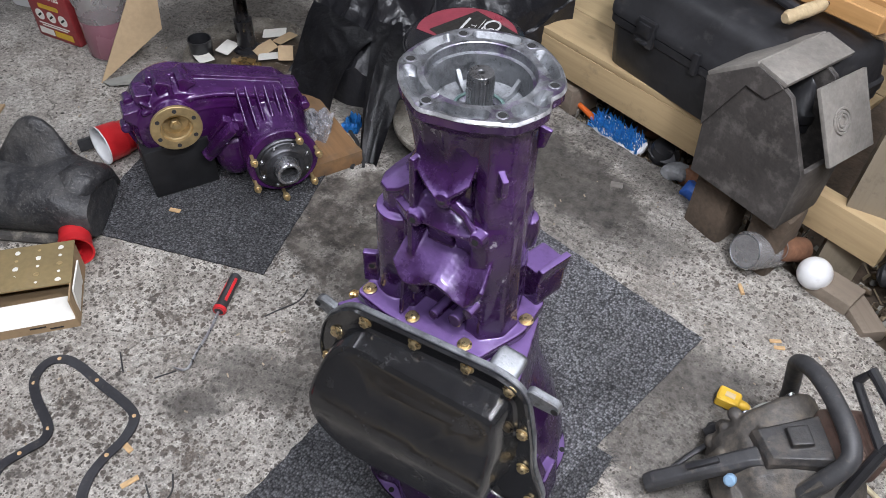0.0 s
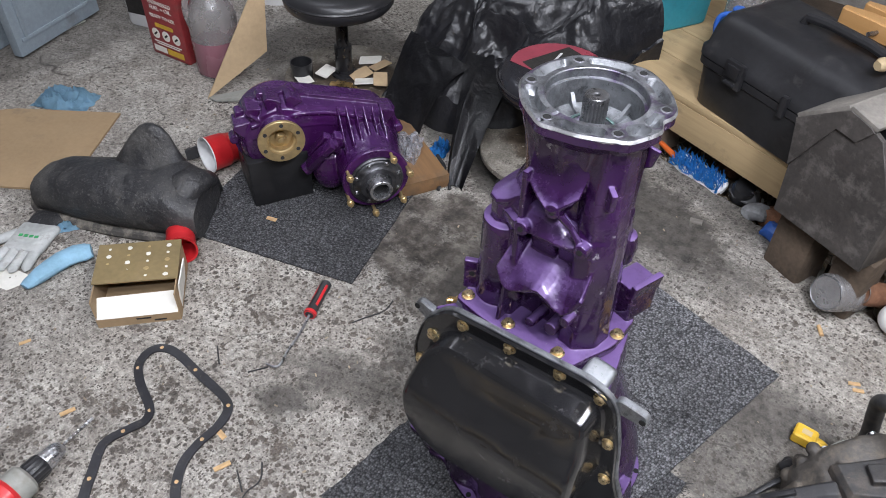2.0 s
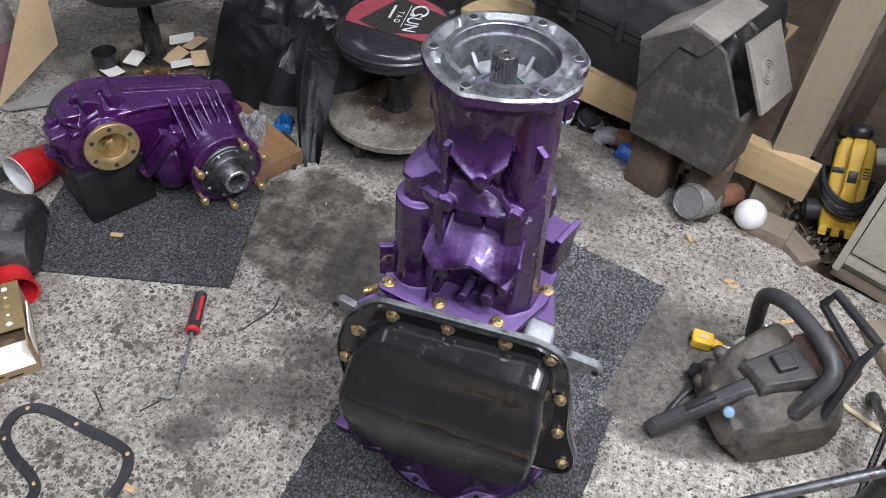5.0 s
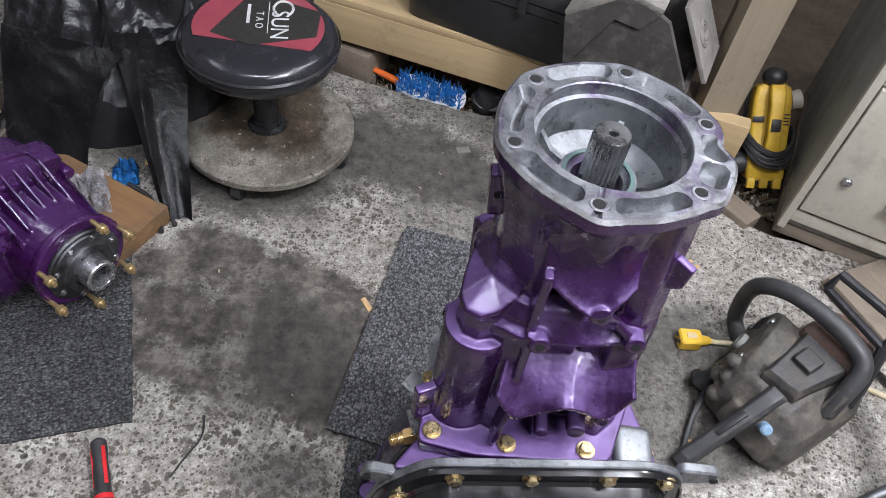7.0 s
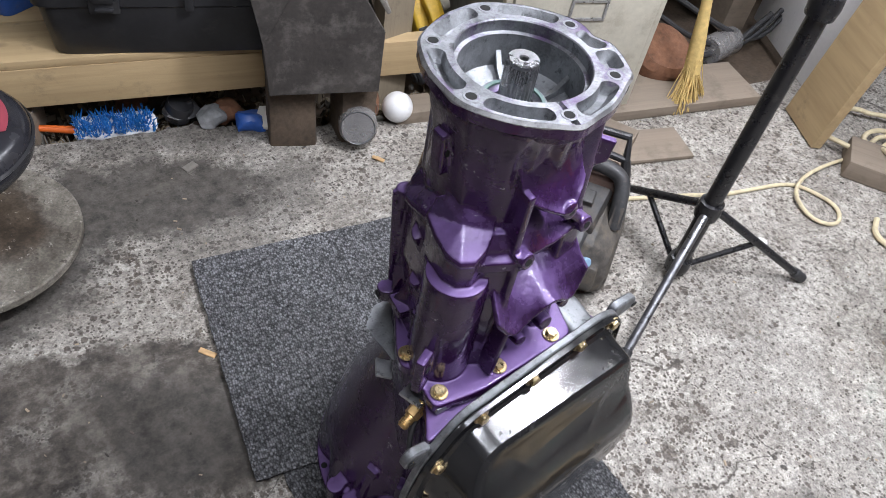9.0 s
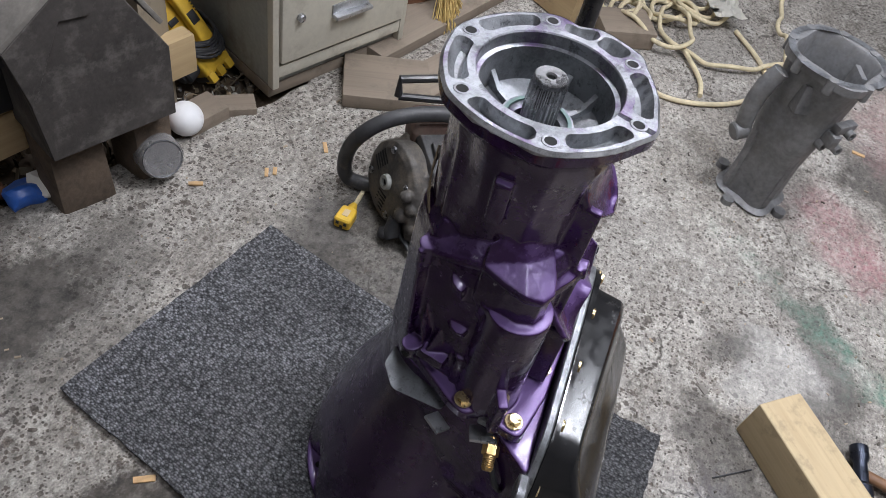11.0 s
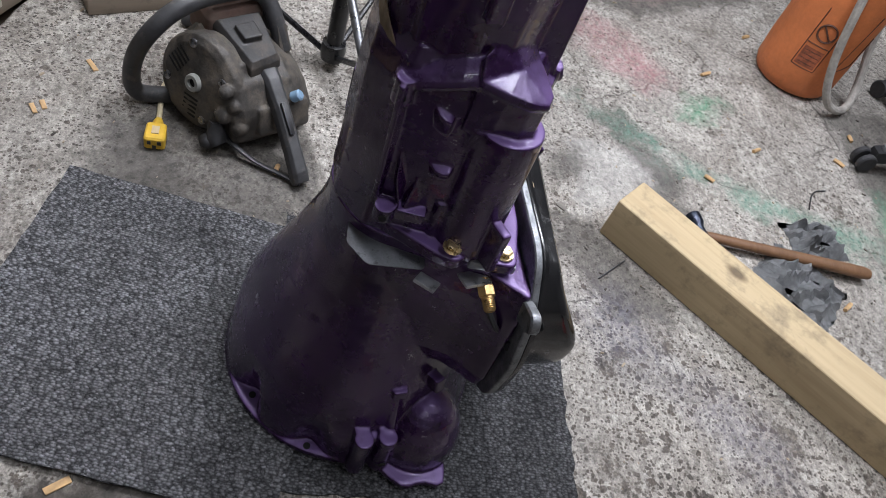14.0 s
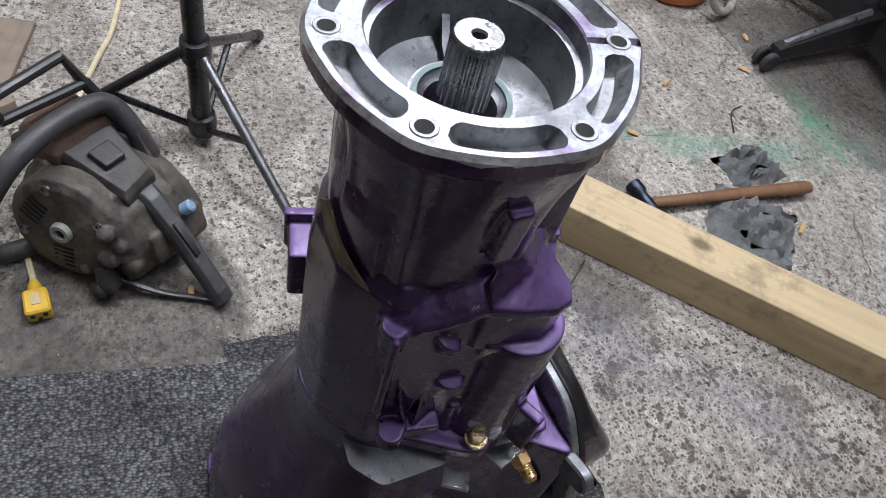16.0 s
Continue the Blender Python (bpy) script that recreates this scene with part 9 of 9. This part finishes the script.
def pan_gasket():
    pts = [(-0.40, -0.62), (-0.455, -0.635), (-0.508, -0.612), (-0.545, -0.575), (-0.583, -0.529), (-0.578, -0.482), (-0.571, -0.450), (-0.590, -0.428), (-0.650, -0.409), (-0.694, -0.385), (-0.709, -0.350), (-0.692, -0.325), (-0.655, -0.316), (-0.584, -0.318), (-0.510, -0.319), (-0.477, -0.330), (-0.460, -0.367), (-0.456, -0.413), (-0.444, -0.454), (-0.412, -0.492), (-0.375, -0.52), (-0.36, -0.56), (-0.37, -0.60)]
    k = len(pts)
    fine = []
    for i in range(k):
        p0, p1, p2, p3 = (Vector(pts[(i + o) % k]) for o in (-1, 0, 1, 2))
        for s in range(5):
            t = s / 5
            fine.append(0.5 * ((2 * p1) + (p2 - p0) * t + (2 * p0 - 5 * p1 + 4 * p2 - p3) * t * t + (3 * p1 - p0 - 3 * p2 + p3) * t ** 3))
    t = thing("pan_gasket", "black rubber pan gasket lying in a wavy loop on concrete", "gasket")
    bm = bmesh.new()
    rings = []
    n = len(fine)
    for i, p in enumerate(fine):
        d = (fine[(i + 1) % n] - fine[i - 1]).normalized()
        s = Vector((-d.y, d.x))
        z = 0.0015 + 0.003 * max(0, noise.noise(Vector((p.x * 14, p.y * 14, 2))))
        tilt = 0.006 * noise.noise(Vector((p.x * 9, p.y * 9, 8)))
        w = 0.0088
        a, b = p + s * w, p - s * w
        rings.append([(a.x, a.y, z + max(0, tilt)), (b.x, b.y, z + max(0, -tilt)), (b.x, b.y, z + 0.0035 + max(0, -tilt)), (a.x, a.y, z + 0.0035 + max(0, tilt))])
    loft(bm, rings, None, closed=True)
    part("band", bm, plain("black_gasket_rubber", (0.022, 0.022, 0.026), 0.45, scale=30, spread=0.4, dirt=0.15), t, sharp=50)
    hole = bmesh.new()
    cyl(hole, 0.0038, 0, 0.0006, 12)
    mesh = finish(hole, "bolt_hole", CHIP)
    for i in range(4, n, 10):
        p = fine[i]
        z = 0.0015 + 0.003 * max(0, noise.noise(Vector((p.x * 14, p.y * 14, 2)))) + 0.0037
        shared("bolt_hole", mesh, t, pose(p.x, p.y, z + 0.0006))


pan_gasket()


def hook_pick():
    t = thing("hook_pick", "hook pick with a red and black grip on concrete", "hand tool", pose(-0.55, -0.05, 0.0125, 0, 0, 0))
    a, b = Vector((-0.028, 0.068, 0.002)), Vector((0.014, -0.022, 0.0))
    d = (b - a).normalized()
    m = along(a, d)
    bm = bmesh.new()
    lathe(bm, [(0.008, 0.0), (0.0115, 0.004), (0.0120, 0.02), (0.0105, 0.035), (0.0120, 0.06), (0.0115, 0.085), (0.0135, 0.09), (0.0135, 0.098), (0.006, 0.10)], 18, m)
    part("grip", bm, BLACK_RUBBER, t)
    for k in range(3):
        q = 2 * math.pi * k / 3 + 0.9
        bm = bmesh.new()
        box(bm, 0.006, 0.003, 0.06, m @ pose(0.0108 * math.cos(q), 0.0108 * math.sin(q), 0.045, 0, 0, math.degrees(q) + 90), 0.001)
        part("grip_inlay", bm, RED, t)
    bm = bmesh.new()
    lathe(bm, [(0.0137, 0.090), (0.0140, 0.092), (0.0140, 0.097), (0.012, 0.099)], 18, m)
    part("collar", bm, RED, t)
    bm = bmesh.new()
    pipe(bm, [b, b + d * 0.05 + Vector((0, 0, -0.004)), (0.048, -0.112, -0.008), (0.066, -0.146, -0.009), (0.060, -0.158, -0.009), (0.040, -0.163, -0.009)], [0.003, 0.003, 0.003, 0.0028, 0.0025, 0.0015], 10, smooth=1)
    part("hooked_shank", bm, STEEL, t)


hook_pick()


def drill():
    a, b = Vector((-0.622, -0.517, 0.036)), Vector((-0.592, -0.66, 0.040))
    d = (b - a).normalized()
    m = along((a.x, a.y, 0.036), d)
    t = thing("cordless_drill", "red and black cordless drill with a twist bit, lying down", "drill", Matrix())
    bm = bmesh.new()
    pts = []
    for k in range(40):
        z = k / 39 * 0.07
        ang = z * 180
        pts.append([(0.0032 * (1 if i % 2 else 0.72) * math.cos(ang + i * math.pi / 4), 0.0032 * (1 if i % 2 else 0.72) * math.sin(ang + i * math.pi / 4), z) for i in range(8)])
    loft(bm, pts, m)
    part("twist_bit", bm, STEEL_BRIGHT, t)
    bm = bmesh.new()
    lathe(bm, [(0.006, 0.066), (0.012, 0.072), (0.017, 0.082), (0.0185, 0.10), (0.0185, 0.108)], 28, m)
    part("chuck_jaw_sleeve", bm, STEEL_BRIGHT, t, "bright chuck sleeve")
    bm = bmesh.new()
    ring = lambda r, z: [(r * (1 + 0.05 * (k % 2)) * math.cos(math.pi * k / 20), r * (1 + 0.05 * (k % 2)) * math.sin(math.pi * k / 20), z) for k in range(40)]
    loft(bm, [ring(0.0185, 0.108), ring(0.0205, 0.112), ring(0.0215, 0.135), ring(0.019, 0.14)], m)
    part("chuck_grip", bm, BLACK_PLASTIC, t)
    bm = bmesh.new()
    lathe(bm, [(0.024, 0.14), (0.030, 0.145), (0.031, 0.17), (0.028, 0.175)], 28, m)
    part("torque_collar", bm, GREY_PAINT, t)
    bm = bmesh.new()
    lathe(bm, [(0.029, 0.172), (0.036, 0.18), (0.036, 0.26), (0.033, 0.29), (0.02, 0.30)], 24, m)
    box(bm, 0.04, 0.12, 0.045, m @ pose(0.01, 0.075, 0.25, 12, 0, 0), 0.012)
    part("motor_housing", bm, RED, t)
    bm = bmesh.new()
    box(bm, 0.06, 0.045, 0.10, m @ pose(0.01, 0.150, 0.245), 0.008)
    part("battery", bm, BLACK_PLASTIC, t)


drill()


# ---------------------------------------------------------------- crumbs on the floor
def crumbs():
    rng = random.Random(77)
    spots = [(0.922, -0.85), (0.661, -0.91), (0.779, -1.215), (0.675, -1.139), (0.536, -0.751), (0.236, -0.974), (0.354, 0.143), (1.136, -1.035), (0.299, 0.635), (0.405, 0.545), (-0.387, -0.412), (-0.92, -0.507), (-0.698, -0.536), (-0.441, -0.373), (-0.217, 0.339), (0.417, 0.533), (0.536, 0.486), (-0.842, 0.077), (-0.70, 0.62), (1.30, -0.62), (1.62, -0.72)]
    for i, (x, y) in enumerate(spots):
        bm = bmesh.new()
        l = rng.uniform(0.020, 0.034)
        if i < 9:
            pipe(bm, [(-l / 2, 0, 0), (0, 0.001, 0.001), (l / 2, 0.002, 0)], [0.0042, 0.0046, 0.0040], 10)
            lift = 0.0046
        else:
            box(bm, l, rng.uniform(0.006, 0.011), 0.003, None, 0.0008)
            lift = 0.002
        rough_up(bm, 0.001, 120, i)
        z = lift + (0.0075 if (x, y) == (-0.842, 0.077) else 0.0)
        whole("wood_chip", bm, CHIP, "small pale wood chip on the floor", "wood chip", pose(x, y, z, 0, 0, rng.uniform(0, 360)), "wood chips on the floor")
    for pts in ([(-0.44, 0.085), (-0.43, 0.05), (-0.45, 0.01), (-0.46, -0.02)], [(-0.34, -0.36), (-0.31, -0.385), (-0.318, -0.42), (-0.29, -0.45)], [(-0.32, -0.42), (-0.36, -0.40)], [(-0.52, -0.25), (-0.50, -0.215)], [(-0.62, -0.25), (-0.58, -0.275)], [(0.27, -0.50), (0.22, -0.44)], [(0.50, -0.99), (0.56, -1.02), (0.57, -1.06)]):
        bm = bmesh.new()
        pipe(bm, [(x, y, 0.002) for x, y in pts], 0.0016, 6, smooth=2)
        whole("twig", bm, BLACK_RUBBER, "thin dark twig on the concrete", "twig", None, "twigs on the floor")
    bm = bmesh.new()
    for _ in range(1500):
        x, y = rng.uniform(-1.6, 1.7), rng.uniform(-1.3, 0.9)
        if abs(x) < 0.2 and abs(y) < 0.2 or y > 0.80 - 0.30 * x:
            continue
        s = rng.uniform(0.0008, 0.0028)
        box(bm, s * rng.uniform(1, 4), s * 1.2, s * 0.9, pose(x, y, s * 0.4, 0, 0, rng.uniform(0, 360)))
    n = Nodes("floor_grit")
    r = n.t.nodes.new("ShaderNodeNewGeometry").outputs["Random Per Island"]
    whole("floor_grit", bm, n.set(Base_Color=n.ramp(r, (0.0, (0.04, 0.035, 0.03)), (0.5, (0.1, 0.085, 0.07)), (0.9, (0.35, 0.28, 0.2))), Roughness=0.9), "scattered grit and crumbs on the concrete", "grit", kind="stuff")
    bm = bmesh.new()
    lathe(bm, [(0.012, 0), (0.013, 0.003), (0.012, 0.006), (0, 0.006)], 18)
    whole("plastic_disc", bm, WHITE_PLASTIC, "white bottle cap on the concrete", "cap", pose(0.926, 0.038, 0.0002))
    bm = bmesh.new()
    box(bm, 0.03, 0.018, 0.004, None, 0.001)
    whole("paint_flake", bm, PALE_BOARD, "pale flake of board on the concrete", "flake", pose(-0.068, 0.785, 0.002, 0, 0, 20))
    bm = bmesh.new()
    box(bm, 0.02, 0.012, 0.003, None, 0.001)
    whole("paint_flake", bm, PALE_BOARD, "pale flake of board near the post", "flake", pose(0.383, -0.391, 0.0016, 0, 0, 50))


crumbs()
